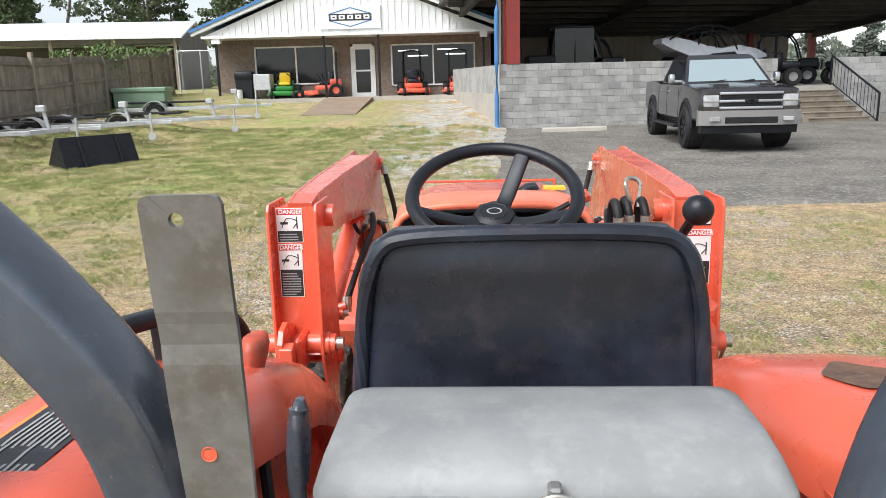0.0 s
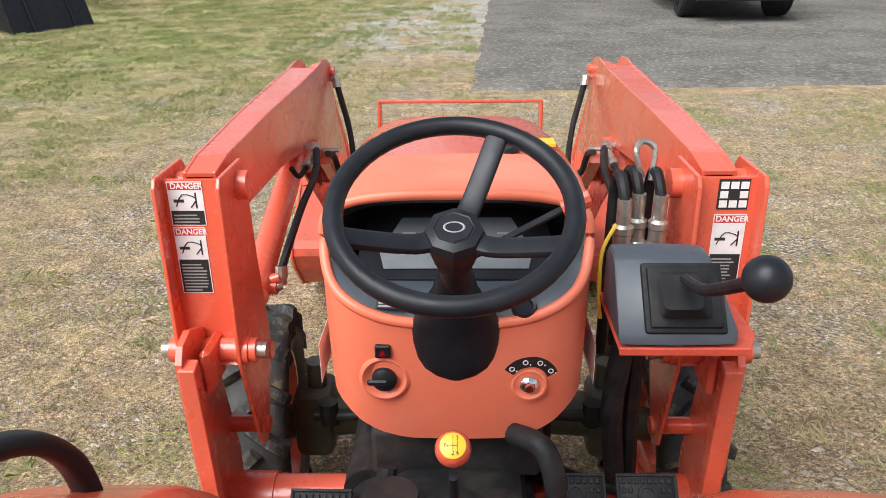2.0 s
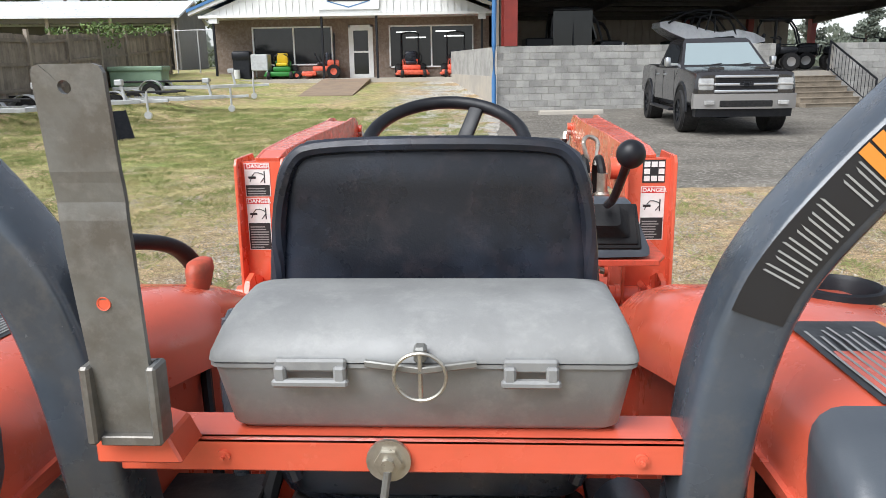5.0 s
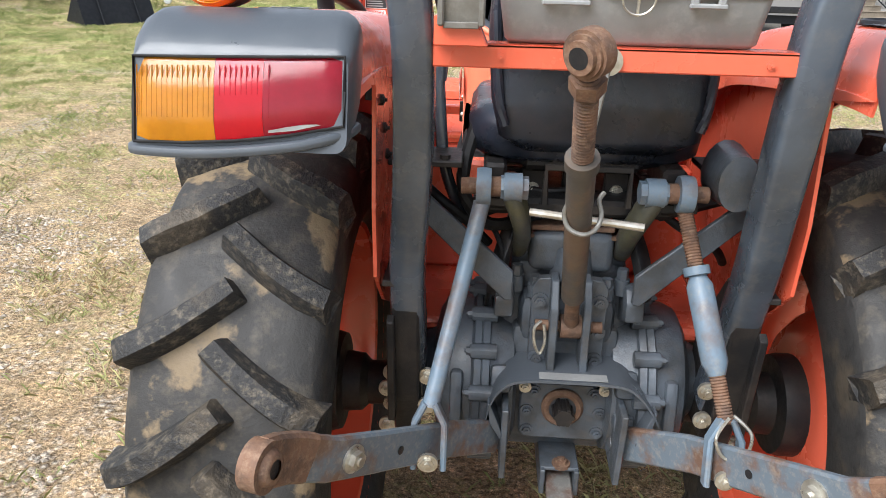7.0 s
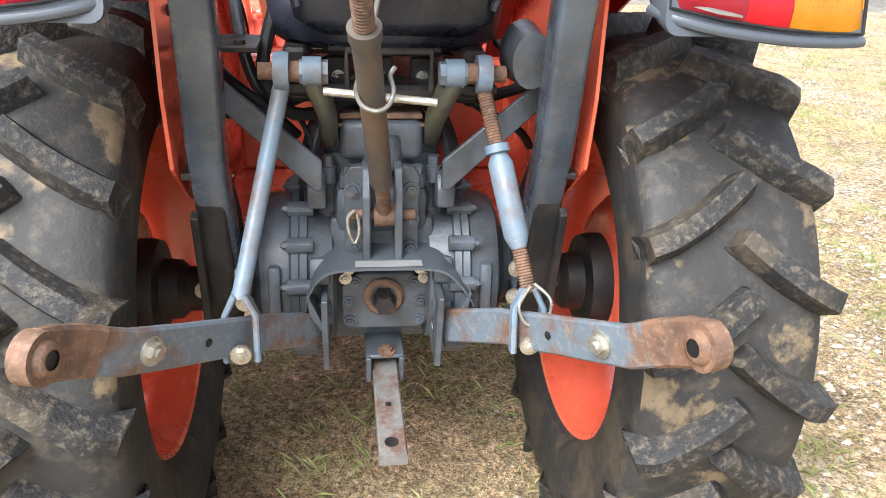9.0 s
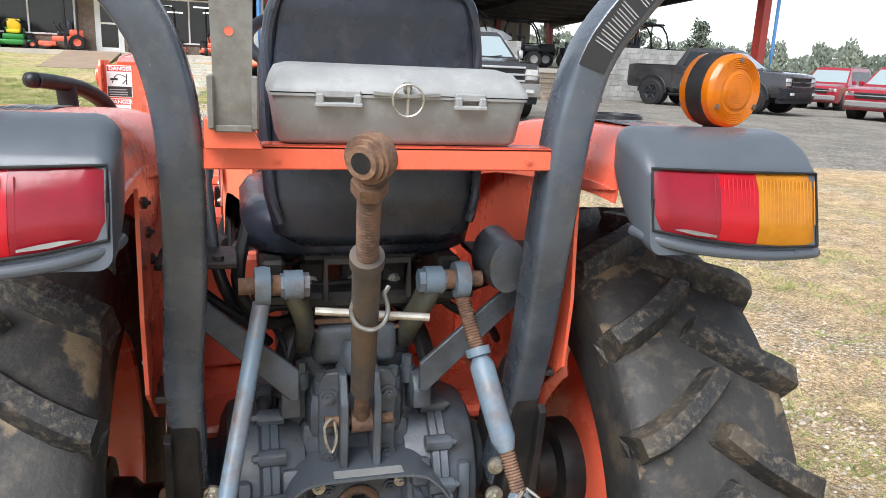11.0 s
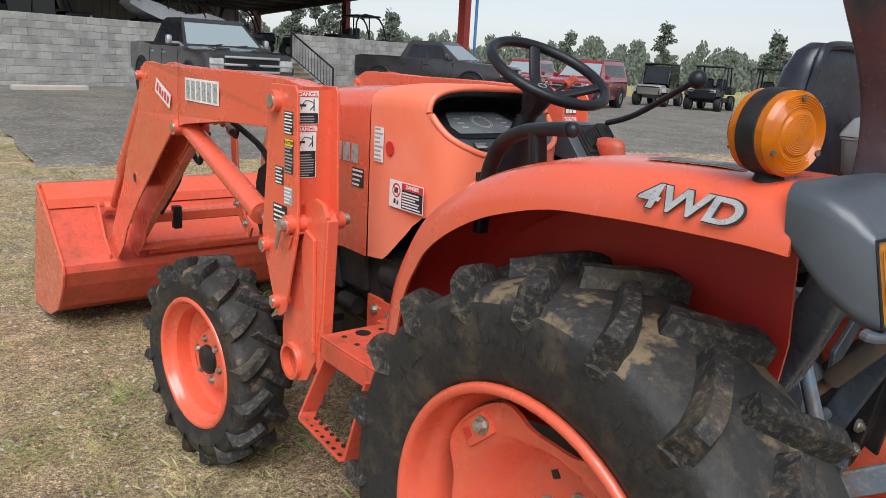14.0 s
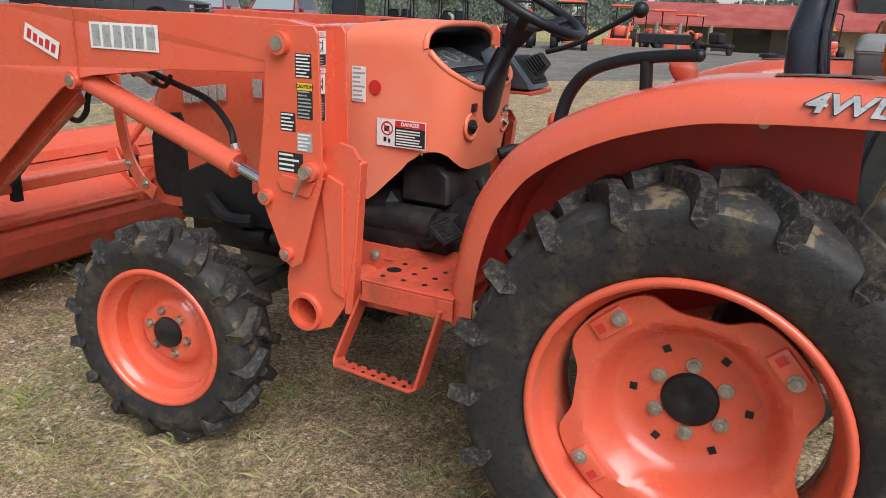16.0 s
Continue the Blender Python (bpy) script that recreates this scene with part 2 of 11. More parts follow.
TRAILER_GALV = material("trailer_galvanised", (0.55, 0.56, 0.56), 0.45, 0.4, second=(0.42, 0.42, 0.42), scale=8, amount=0.6)
BARK = material("pine_bark", (0.11, 0.085, 0.065), 0.95, second=(0.16, 0.13, 0.11), scale=2, amount=0.7)
LEAF = material("pine_foliage", (0.07, 0.098, 0.045), 0.85, spec=0.2, second=(0.11, 0.125, 0.07), scale=0.35, amount=0.8, vary=0.25, per="island")
# foliage paled and greyed to imitate the haze of distance
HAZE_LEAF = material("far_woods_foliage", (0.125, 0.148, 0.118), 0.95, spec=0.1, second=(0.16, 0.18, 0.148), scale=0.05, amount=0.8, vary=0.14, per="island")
VINE = material("vine_leaves", (0.1, 0.16, 0.04), 0.7, second=(0.14, 0.19, 0.06), scale=4, amount=0.6, vary=0.25, per="island")


def add_cracks(m):
    """Thin wandering cracks and pale wear in a paving material."""
    n, l = m.node_tree.nodes, m.node_tree.links
    p = n["Principled BSDF"]
    old = p.inputs["Base Color"].links[0].from_socket
    geo = n.new("ShaderNodeNewGeometry")
    wob = n.new("ShaderNodeTexNoise")
    wob.inputs["Scale"].default_value, wob.inputs["Detail"].default_value = 1.3, 5
    l.new(geo.outputs["Position"], wob.inputs["Vector"])
    mx = n.new("ShaderNodeMix")
    mx.data_type, mx.blend_type = "RGBA", "LINEAR_LIGHT"
    mx.inputs["Factor"].default_value = 0.5
    l.new(geo.outputs["Position"], mx.inputs["A"])
    l.new(wob.outputs["Color"], mx.inputs["B"])
    v = n.new("ShaderNodeTexVoronoi")
    v.feature = "DISTANCE_TO_EDGE"
    v.inputs["Scale"].default_value = 0.42
    l.new(mx.outputs["Result"], v.inputs["Vector"])
    r = n.new("ShaderNodeMapRange")
    for key, value in zip(("From Min", "From Max", "To Min", "To Max"), (0.003, 0.012, 0.38, 0.0)):
        r.inputs[key].default_value = value
    l.new(v.outputs["Distance"], r.inputs["Value"])
    dark = n.new("ShaderNodeMix")
    dark.data_type = "RGBA"
    l.new(r.outputs[0], dark.inputs["Factor"])
    l.new(old, dark.inputs["A"])
    dark.inputs["B"].default_value = (0.05, 0.048, 0.045, 1)
    l.new(dark.outputs["Result"], p.inputs["Base Color"])


add_cracks(ASPHALT)


def ground_material():
    """Bare sandy dirt, pale gravel and thin grass, mixed by broad and fine patches."""
    m = bpy.data.materials.new("gravel_dirt_and_grass")
    m.use_nodes = True
    n, l = m.node_tree.nodes, m.node_tree.links
    p = n["Principled BSDF"]
    p.inputs["Roughness"].default_value = 0.95
    p.inputs["Specular IOR Level"].default_value = 0.15
    geo = n.new("ShaderNodeNewGeometry")

    def noisy(sc, detail=6, r=0.6):
        t = n.new("ShaderNodeTexNoise")
        t.inputs["Scale"].default_value, t.inputs["Detail"].default_value, t.inputs["Roughness"].default_value = sc, detail, r
        l.new(geo.outputs["Position"], t.inputs["Vector"])
        return t.outputs["Fac"]

    def span(v, lo, hi, a=0.0, b=1.0):
        r = n.new("ShaderNodeMapRange")
        for key, value in zip(("From Min", "From Max", "To Min", "To Max"), (lo, hi, a, b)):
            r.inputs[key].default_value = value
        l.new(v, r.inputs["Value"])
        return r.outputs[0]

    def math_(op, a, b):
        x = n.new("ShaderNodeMath")
        x.operation = op
        for i, v in enumerate((a, b)):
            if isinstance(v, float):
                x.inputs[i].default_value = v
            else:
                l.new(v, x.inputs[i])
        return x.outputs[0]

    def mix(fac, a, b):
        x = n.new("ShaderNodeMix")
        x.data_type = "RGBA"
        l.new(fac, x.inputs["Factor"])
        for key, v in (("A", a), ("B", b)):
            if isinstance(v, tuple):
                x.inputs[key].default_value = (*v, 1)
            else:
                l.new(v, x.inputs[key])
        return x.outputs["Result"]

    split = n.new("ShaderNodeSeparateXYZ")
    l.new(geo.outputs["Position"], split.inputs[0])
    dirt = mix(noisy(2.2), (0.5, 0.335, 0.18), (0.33, 0.225, 0.125))
    dirt = mix(span(noisy(38, 4, 0.75), 0.45, 0.7), dirt, (0.58, 0.455, 0.3))
    dirt = mix(math_("MULTIPLY", span(noisy(75, 4, 0.75), 0.52, 0.6), 0.9), dirt, (0.13, 0.095, 0.055))
    dirt = mix(math_("MULTIPLY", span(noisy(105, 3, 0.7), 0.54, 0.62), 0.7), dirt, (0.72, 0.57, 0.38))
    sandy = span(noisy(0.85, 5, 0.6), 0.47, 0.58)
    dirt = mix(math_("MULTIPLY", sandy, 0.75), dirt, mix(noisy(60, 4, 0.75), (0.36, 0.245, 0.13), (0.74, 0.53, 0.31)))
    dirt = mix(math_("MULTIPLY", span(noisy(130, 3, 0.8), 0.55, 0.62), 0.7), dirt, (0.085, 0.066, 0.036))
    dirt = mix(math_("MULTIPLY", span(noisy(16, 6, 0.8), 0.52, 0.60), 0.45), dirt, (0.15, 0.125, 0.06))
    # crushed stone
    vor = n.new("ShaderNodeTexVoronoi")
    vor.inputs["Scale"].default_value = 42
    l.new(geo.outputs["Position"], vor.inputs["Vector"])
    grey = n.new("ShaderNodeHueSaturation")
    grey.inputs["Saturation"].default_value = 0.0
    l.new(vor.outputs["Color"], grey.inputs["Color"])
    stone = mix(span(grey.outputs[0], 0.1, 0.9), (0.21, 0.195, 0.17), (0.55, 0.52, 0.46))
    stone = mix(span(vor.outputs["Distance"], 0.3, 0.62), stone, (0.17, 0.13, 0.085))
    gravel = math_("MULTIPLY", span(noisy(0.8, 5, 0.62), 0.5, 0.62), span(noisy(9, 3, 0.6), 0.34, 0.56))
    path = math_("MULTIPLY", math_("MULTIPLY", span(split.outputs["X"], -3.4, -1.9), span(split.outputs["X"], 1.6, 0.9)), math_("MULTIPLY", span(split.outputs["Y"], 10.0, 13.0), span(split.outputs["Y"], 32.0, 29.0)))
    path = math_("MULTIPLY", math_("MULTIPLY", path, span(noisy(0.9, 6, 0.7), 0.42, 0.52)), 0.75)
    dirt = mix(math_("MULTIPLY", span(noisy(6.5, 5, 0.7), 0.5, 0.62), 0.55), dirt, (0.24, 0.19, 0.115))
    dirt = mix(math_("MULTIPLY", span(noisy(30, 6, 0.85), 0.48, 0.56), 0.6), dirt, (0.2, 0.148, 0.085))
    # grit: single grains of two sizes, pale and dark
    for size, part_, weight in ((75, 0.8, 0.8), (150, 0.66, 0.75)):
        cell = n.new("ShaderNodeTexVoronoi")
        cell.inputs["Scale"].default_value = size
        l.new(geo.outputs["Position"], cell.inputs["Vector"])
        tone = n.new("ShaderNodeSeparateColor")
        l.new(cell.outputs["Color"], tone.inputs[0])
        grain = mix(tone.outputs["Green"], (0.1, 0.07, 0.04), (0.6, 0.48, 0.33))
        grain = mix(span(cell.outputs["Distance"], 0.35, 0.75), grain, (0.1, 0.07, 0.04))
        dirt = mix(math_("MULTIPLY", math_("MULTIPLY", math_("GREATER_THAN", tone.outputs["Red"], part_), span(noisy(3.1, 4, 0.6), 0.36, 0.56)), weight), dirt, grain)
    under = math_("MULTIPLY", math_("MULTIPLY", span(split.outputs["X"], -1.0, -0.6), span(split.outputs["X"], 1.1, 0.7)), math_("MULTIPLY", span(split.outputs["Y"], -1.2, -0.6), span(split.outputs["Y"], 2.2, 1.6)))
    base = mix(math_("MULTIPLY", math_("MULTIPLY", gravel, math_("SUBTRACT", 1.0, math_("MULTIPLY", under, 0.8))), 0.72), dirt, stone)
    base = mix(path, base, mix(noisy(14, 4, 0.7), (0.2, 0.2, 0.19), (0.5, 0.5, 0.48)))
    # grass: thin tufts near, a closed sward beyond x = -1.5, y = 6
    tuft = math_("MULTIPLY", span(noisy(1.7, 5, 0.65), 0.46, 0.58), span(noisy(22, 4, 0.7), 0.44, 0.58))
    far_left = math_("MULTIPLY", span(split.outputs["X"], -1.0, -4.5), span(split.outputs["Y"], 4.5, 9.5))
    far_left = math_("MULTIPLY", far_left, span(split.outputs["Y"], 60.0, 40.0))
    far_all = math_("MAXIMUM", span(split.outputs["Y"], -18.0, -30.0), math_("MAXIMUM", span(split.outputs["X"], 42.0, 46.0), span(split.outputs["X"], -9.0, -14.0)))
    sward = math_("MAXIMUM", far_left, far_all)
    sward = math_("MULTIPLY", sward, math_("MAXIMUM", span(noisy(0.55, 6, 0.65), 0.4, 0.55), span(noisy(9, 5, 0.7), 0.5, 0.58)))
    sward = math_("MULTIPLY", sward, math_("SUBTRACT", 1.0, path))
    grass = mix(span(noisy(0.7, 6, 0.7), 0.4, 0.6), (0.15, 0.215, 0.045), (0.3, 0.265, 0.11))
    grass = mix(span(noisy(45, 4, 0.8), 0.45, 0.7), grass, (0.36, 0.33, 0.16))
    grass = mix(math_("MULTIPLY", span(noisy(70, 4, 0.8), 0.52, 0.64), 0.7), grass, (0.07, 0.09, 0.022))
    base = mix(math_("MULTIPLY", math_("MULTIPLY", tuft, math_("SUBTRACT", 1.0, sandy)), 0.8), base, grass)
    base = mix(math_("MULTIPLY", sward, 0.9), base, grass)
    # fine grain over everything; its darks imitate tiny shadows of crumbs and pits
    crumb = n.new("ShaderNodeHueSaturation")
    l.new(math_("MULTIPLY", span(noisy(48, 8, 0.9), 0.4, 0.6, 0.45, 1.85), span(noisy(5.5, 5, 0.75), 0.38, 0.62, 0.82, 1.36)), crumb.inputs["Value"])
    l.new(base, crumb.inputs["Color"])
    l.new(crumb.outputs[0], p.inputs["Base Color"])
    b = n.new("ShaderNodeBump")
    b.inputs["Strength"].default_value, b.inputs["Distance"].default_value = 1.0, 0.025
    l.new(math_("ADD", noisy(60, 5, 0.7), math_("MULTIPLY", span(vor.outputs["Distance"], 0.0, 0.7, 1.0, 0.0), gravel)), b.inputs["Height"])
    l.new(b.outputs[0], p.inputs["Normal"])
    return m


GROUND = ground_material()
STONES = material("pale_gravel_stone", (0.36, 0.32, 0.265), 0.9, second=(0.3, 0.23, 0.155), scale=14, amount=0.8, spec=0.2, vary=0.4, per="island", bump=0.2)
BLADES = material("dry_grass_blade", (0.2, 0.24, 0.07), 0.7, second=(0.46, 0.39, 0.2), scale=2.2, amount=0.85, vary=0.3, per="island")


# ---- mesh helpers ----
def link(name, bm, mat, parent=None, label="", smooth=False, angle=35):
    me = bpy.data.meshes.new(name)
    bmesh.ops.recalc_face_normals(bm, faces=bm.faces)
    bm.to_mesh(me)
    bm.free()
    for m in (mat if isinstance(mat, (list, tuple)) else [mat]):
        me.materials.append(m)
    if smooth:
        me.shade_smooth()
        me.set_sharp_from_angle(angle=radians(angle))
    ob = new(name, me)
    if parent:
        ob.parent = parent
    if label:
        ob["label"] = label
    return ob


def part(name, bm, mat, parent, label="", smooth=True, angle=35):
    return link(name, bm, mat, parent, label, smooth, angle)


def empty(name, m, label, category, group="", kind=""):
    ob = new(name)
    ob.empty_display_size = 0.1
    ob.matrix_world = m
    return tagged(ob, label, category, group, kind)


def B():
    return bmesh.new()


def box(bm, lo, hi, bevel=0.0, m=None, mi=0, seg=1):
    """A box between two corners, its edges bevelled."""
    t = bmesh.new()
    bmesh.ops.create_cube(t, size=1)
    c, s = [(a + b) / 2 for a, b in zip(lo, hi)], [abs(b - a) for a, b in zip(lo, hi)]
    for v in t.verts:
        v.co = Vector([v.co[i] * s[i] + c[i] for i in range(3)])
    if bevel:
        bmesh.ops.bevel(t, geom=list(t.edges), offset=min(bevel, min(s) * 0.45), segments=seg, affect="EDGES", profile=0.5)
    return merge(bm, t, m, mi)


def merge(bm, t, m=None, mi=0):
    if m:
        bmesh.ops.transform(t, matrix=m, verts=t.verts)
    verts = [bm.verts.new(v.co) for v in t.verts]
    t.verts.index_update()
    for f in t.faces:
        try:
            g = bm.faces.new([verts[v.index] for v in f.verts])
            g.material_index = mi or f.material_index
        except ValueError:
            pass
    t.free()
    return bm


def frame_of(d, up=Vector((0, 0, 1))):
    d = Vector(d).normalized()
    if abs(d.dot(up)) > 0.98:
        up = Vector((0, 1, 0))
    u = up.cross(d).normalized()
    return u, d.cross(u).normalized()


def rod(bm, a, b, r, r2=None, seg=12, mi=0, cap=True):
    """A cylinder or cone from a to b."""
    a, b = Vector(a), Vector(b)
    u, v = frame_of(b - a)
    r2 = r if r2 is None else r2
    ring = [[bm.verts.new(c + (u * math.cos(k) + v * math.sin(k)) * q) for k in (2 * math.pi * i / seg for i in range(seg))] for c, q in ((a, r), (b, r2))]
    for i in range(seg):
        j = (i + 1) % seg
        bm.faces.new((ring[0][i], ring[0][j], ring[1][j], ring[1][i])).material_index = mi
    if cap:
        bm.faces.new(ring[0][::-1]).material_index = mi
        bm.faces.new(ring[1]).material_index = mi
    return bm


def sweep(bm, pts, section, mi=0, cap=True, up=(0, 0, 1), closed=False, scales=None):
    """A section (pairs across and up) carried along points."""
    pts = [Vector(p) for p in pts]
    n, up = len(pts), Vector(up)
    rings = []
    for i, p in enumerate(pts):
        a = pts[i - 1] if i or closed else p
        b = pts[(i + 1) % n] if i < n - 1 or closed else p
        d = (b - a).normalized()
        u = d.cross(up)
        u = u.normalized() if u.length > 1e-4 else Vector((1, 0, 0))
        w = u.cross(d).normalized()
        k = scales[i] if scales else 1.0
        rings.append([bm.verts.new(p + u * x * k + w * y * k) for x, y in section])
    m = len(section)
    for i in range(n if closed else n - 1):
        r, s = rings[i], rings[(i + 1) % n]
        for j in range(m):
            k = (j + 1) % m
            bm.faces.new((r[j], r[k], s[k], s[j])).material_index = mi
    if cap and not closed:
        bm.faces.new(rings[0][::-1]).material_index = mi
        bm.faces.new(rings[-1]).material_index = mi
    return bm


def circle(r, seg=10):
    return [(r * math.cos(2 * math.pi * i / seg), r * math.sin(2 * math.pi * i / seg)) for i in range(seg)]


def rrect(w, h, r, seg=3):
    """A rounded rectangle as a section."""
    out = []
    for cx, cy, a0 in ((w / 2 - r, h / 2 - r, 0), (-w / 2 + r, h / 2 - r, 90), (-w / 2 + r, -h / 2 + r, 180), (w / 2 - r, -h / 2 + r, 270)):
        for i in range(seg + 1):
            a = radians(a0 + 90 * i / seg)
            out.append((cx + r * math.cos(a), cy + r * math.sin(a)))
    return out


def smooth_path(pts, n=6):
    """Points of a soft curve through the given ones."""
    pts = [Vector(p) for p in pts]
    out = []
    for i in range(len(pts) - 1):
        p0, p1, p2, p3 = pts[max(i - 1, 0)], pts[i], pts[i + 1], pts[min(i + 2, len(pts) - 1)]
        for k in range(n):
            t = k / n
            out.append(0.5 * (2 * p1 + (p2 - p0) * t + (2 * p0 - 5 * p1 + 4 * p2 - p3) * t * t + (3 * p1 - p0 - 3 * p2 + p3) * t ** 3))
    return out + [pts[-1]]


def tube(bm, pts, r, seg=10, n=6, mi=0):
    return sweep(bm, smooth_path(pts, n) if n > 1 else pts, circle(r, seg), mi)


def prism(bm, profile, axis, lo, hi, bevel=0.0, m=None, mi=0, seg=1):
    """A flat outline, given in the two other axes in order, drawn out along axis from lo to hi."""
    t = bmesh.new()
    order = {"x": lambda a, b, c: (c, a, b), "y": lambda a, b, c: (a, c, b), "z": lambda a, b, c: (a, b, c)}[axis]
    f = t.faces.new([t.verts.new(order(a, b, lo)) for a, b in profile])
    g = bmesh.ops.extrude_face_region(t, geom=[f])
    shift = Vector(order(0, 0, hi - lo))
    for v in g["geom"]:
        if isinstance(v, bmesh.types.BMVert):
            v.co += shift
    bmesh.ops.recalc_face_normals(t, faces=t.faces)
    if bevel:
        bmesh.ops.bevel(t, geom=list(t.edges), offset=bevel, segments=seg, affect="EDGES", profile=0.5)
    return merge(bm, t, m, mi)


def lathe(bm, profile, centre=(0, 0, 0), axis="x", seg=32, mi=0, closed=False):
    """Radius and height pairs turned round an axis."""
    c = Vector(centre)
    e = {"x": (Vector((1, 0, 0)), Vector((0, 1, 0)), Vector((0, 0, 1))), "y": (Vector((0, 1, 0)), Vector((0, 0, 1)), Vector((1, 0, 0))),
         "z": (Vector((0, 0, 1)), Vector((1, 0, 0)), Vector((0, 1, 0)))}[axis]
    rings = []
    for r, h in profile:
        if r < 1e-5:
            rings.append([bm.verts.new(c + e[0] * h)])
        else:
            rings.append([bm.verts.new(c + e[0] * h + (e[1] * math.cos(a) + e[2] * math.sin(a)) * r) for a in (2 * math.pi * i / seg for i in range(seg))])
    for i in range(len(rings) if closed else len(rings) - 1):
        r, s = rings[i], rings[(i + 1) % len(rings)]
        for j in range(seg):
            k = (j + 1) % seg
            if len(r) == 1 and len(s) == 1:
                continue
            q = (r[0], s[k], s[j]) if len(r) == 1 else (r[j], r[k], s[0]) if len(s) == 1 else (r[j], r[k], s[k], s[j])
            bm.faces.new(q).material_index = mi
    return bm


def loft(bm, rings, mi=0, cap=True, closed=True):
    """Skin over rings of equal count."""
    vs = [[bm.verts.new(p) for p in r] for r in rings]
    m = len(vs[0])
    for a, b in zip(vs, vs[1:]):
        for j in range(m if closed else m - 1):
            k = (j + 1) % m
            bm.faces.new((a[j], a[k], b[k], b[j])).material_index = mi
    if cap:
        bm.faces.new(vs[0][::-1]).material_index = mi
        bm.faces.new(vs[-1]).material_index = mi
    return bm


def hexbolt(bm, c, d, r=0.012, h=0.01, mi=0):
    """A bolt head with its washer, proud along d."""
    c, d = Vector(c), Vector(d).normalized()
    rod(bm, c - d * 0.004, c + d * 0.003, r * 1.5, seg=14, mi=mi)
    rod(bm, c, c + d * h, r, seg=6, mi=mi)
    rod(bm, c + d * h, c + d * (h + 0.004), r * 0.5, seg=8, mi=mi)
    return bm


def panel(bm, o, u, v, w, h, mi=0, lift=0.0, seg=1):
    """A flat rectangle at corner o, along u and v."""
    o, u, v = Vector(o), Vector(u).normalized(), Vector(v).normalized()
    k = u.cross(v).normalized() * lift
    bm.faces.new([bm.verts.new(p + k) for p in (o, o + u * w, o + u * w + v * h, o + v * h)]).material_index = mi
    return bm


# ---- ground ----
def ease(t):
    t = min(1, max(0, t))
    return t * t * (3 - 2 * t)


def ground_z(x, y):
    """The yard is level round the tractor, climbs to the block wall and, past it, to the shop."""
    z = 0.012 * max(0.0, min(y, 20.0) - 8.0) * ease((26 - x) / 14)
    left = ease((1.2 - x) / 1.2)
    z += left * 0.08 * max(0.0, min(y, 31.2) - 19.8) + left * 0.008 * max(0.0, min(y, 70) - 31.2)
    z += 0.6 * ease((-x - 8) / 3.5) * ease((y - 9) / 8) * (1 - 0.5 * ease((y - 18) / 14))
    return z - 1.25 * ease((x - 34) / 24)


def axis_steps(lo, hi, a, b, fine, grow=1.25):
    out, s = [], fine
    p = a
    while p <= b:
        out.append(p)
        p += fine
    q, s = out[-1], fine
    while q < hi:
        s *= grow
        q += s
        out.append(q)
    q, s = a, fine
    while q > lo:
        s *= grow
        q -= s
        out.insert(0, q)
    return out


def build_ground():
    xs, ys = axis_steps(-900, 900, -5, 6, 0.14), axis_steps(-700, 1100, -3, 12, 0.14)
    verts, faces = [], []
    for y in ys:
        for x in xs:
            near = max(0.0, 1 - math.hypot(x, y - 2) / 9)
            z = ground_z(x, y) + near * (0.012 * noise.noise((x * 1.3, y * 1.3, 0)) + 0.008 * noise.noise((x * 5, y * 5, 3)))
            verts.append((x, y, z - 0.004))
    w = len(xs)
    for j in range(len(ys) - 1):
        for i in range(w - 1):
            a = j * w + i
            faces.append((a, a + 1, a + w + 1, a + w))
    me = bpy.data.meshes.new("ground")
    me.from_pydata(verts, [], faces)
    me.materials.append(GROUND)
    me.shade_smooth()
    return tagged(new("ground", me), "sandy yard ground with pale gravel, bare dirt and thin grass", "ground", kind="structure")


build_ground()


def asphalt_near(x):
    """The ragged near edge of the paving."""
    if x < 5.2:
        y = 8.55 + 0.04 * x
    elif x < 14:
        y = 8.76 - 0.046 * (x - 5.2) ** 2
    else:
        y = 5.2 - 0.75 * (x - 14)
    return y + 0.09 * noise.noise((x * 2.2, 0, 0)) + 0.05 * noise.noise((x * 9, 4, 0))


def build_asphalt():
    xs = axis_steps(0, 40, 0, 9, 0.1, 1.18)
    verts, faces = [], []
    rows = 44
    for j in range(rows + 1):
        for x in xs:
            y0 = asphalt_near(x)
            far = 22.0 + 0.21 * x if x < 24 else 22.0 + 0.21 * 24 + (x - 24) * 1.2
            y1 = max(far + (0 if x < 16 else (x - 16) * 3), y0 + 2)
            t = (j / rows) ** 1.6
            y = y0 + (y1 - y0) * t
            shift = 0.1 + 0.05 * max(0, y - 8.6) + 0.1 * noise.noise((1, y * 1.5, 0)) + 0.05 * noise.noise((7, y * 6, 0))
            xx = x + shift * math.exp(-x)
            rise = -0.03 if j == 0 else 0.022
            verts.append((xx, y, ground_z(xx, y) + rise + 0.006 * noise.noise((xx * 0.7, y * 0.7, 5))))
    w = len(xs)
    for j in range(rows):
        for i in range(w - 1):
            a = j * w + i
            faces.append((a, a + 1, a + w + 1, a + w))
    me = bpy.data.meshes.new("road")
    me.from_pydata(verts, [], faces)
    me.materials.append(ASPHALT)
    me.shade_smooth()
    return tagged(new("road", me), "old cracked grey asphalt with a ragged broken edge", "asphalt", kind="structure")


build_asphalt()


# ---- the tractor ----
tractor = empty("tractor", pose(0, 0, 0), "used orange compact tractor with front loader, muddy tyres", "tractor")


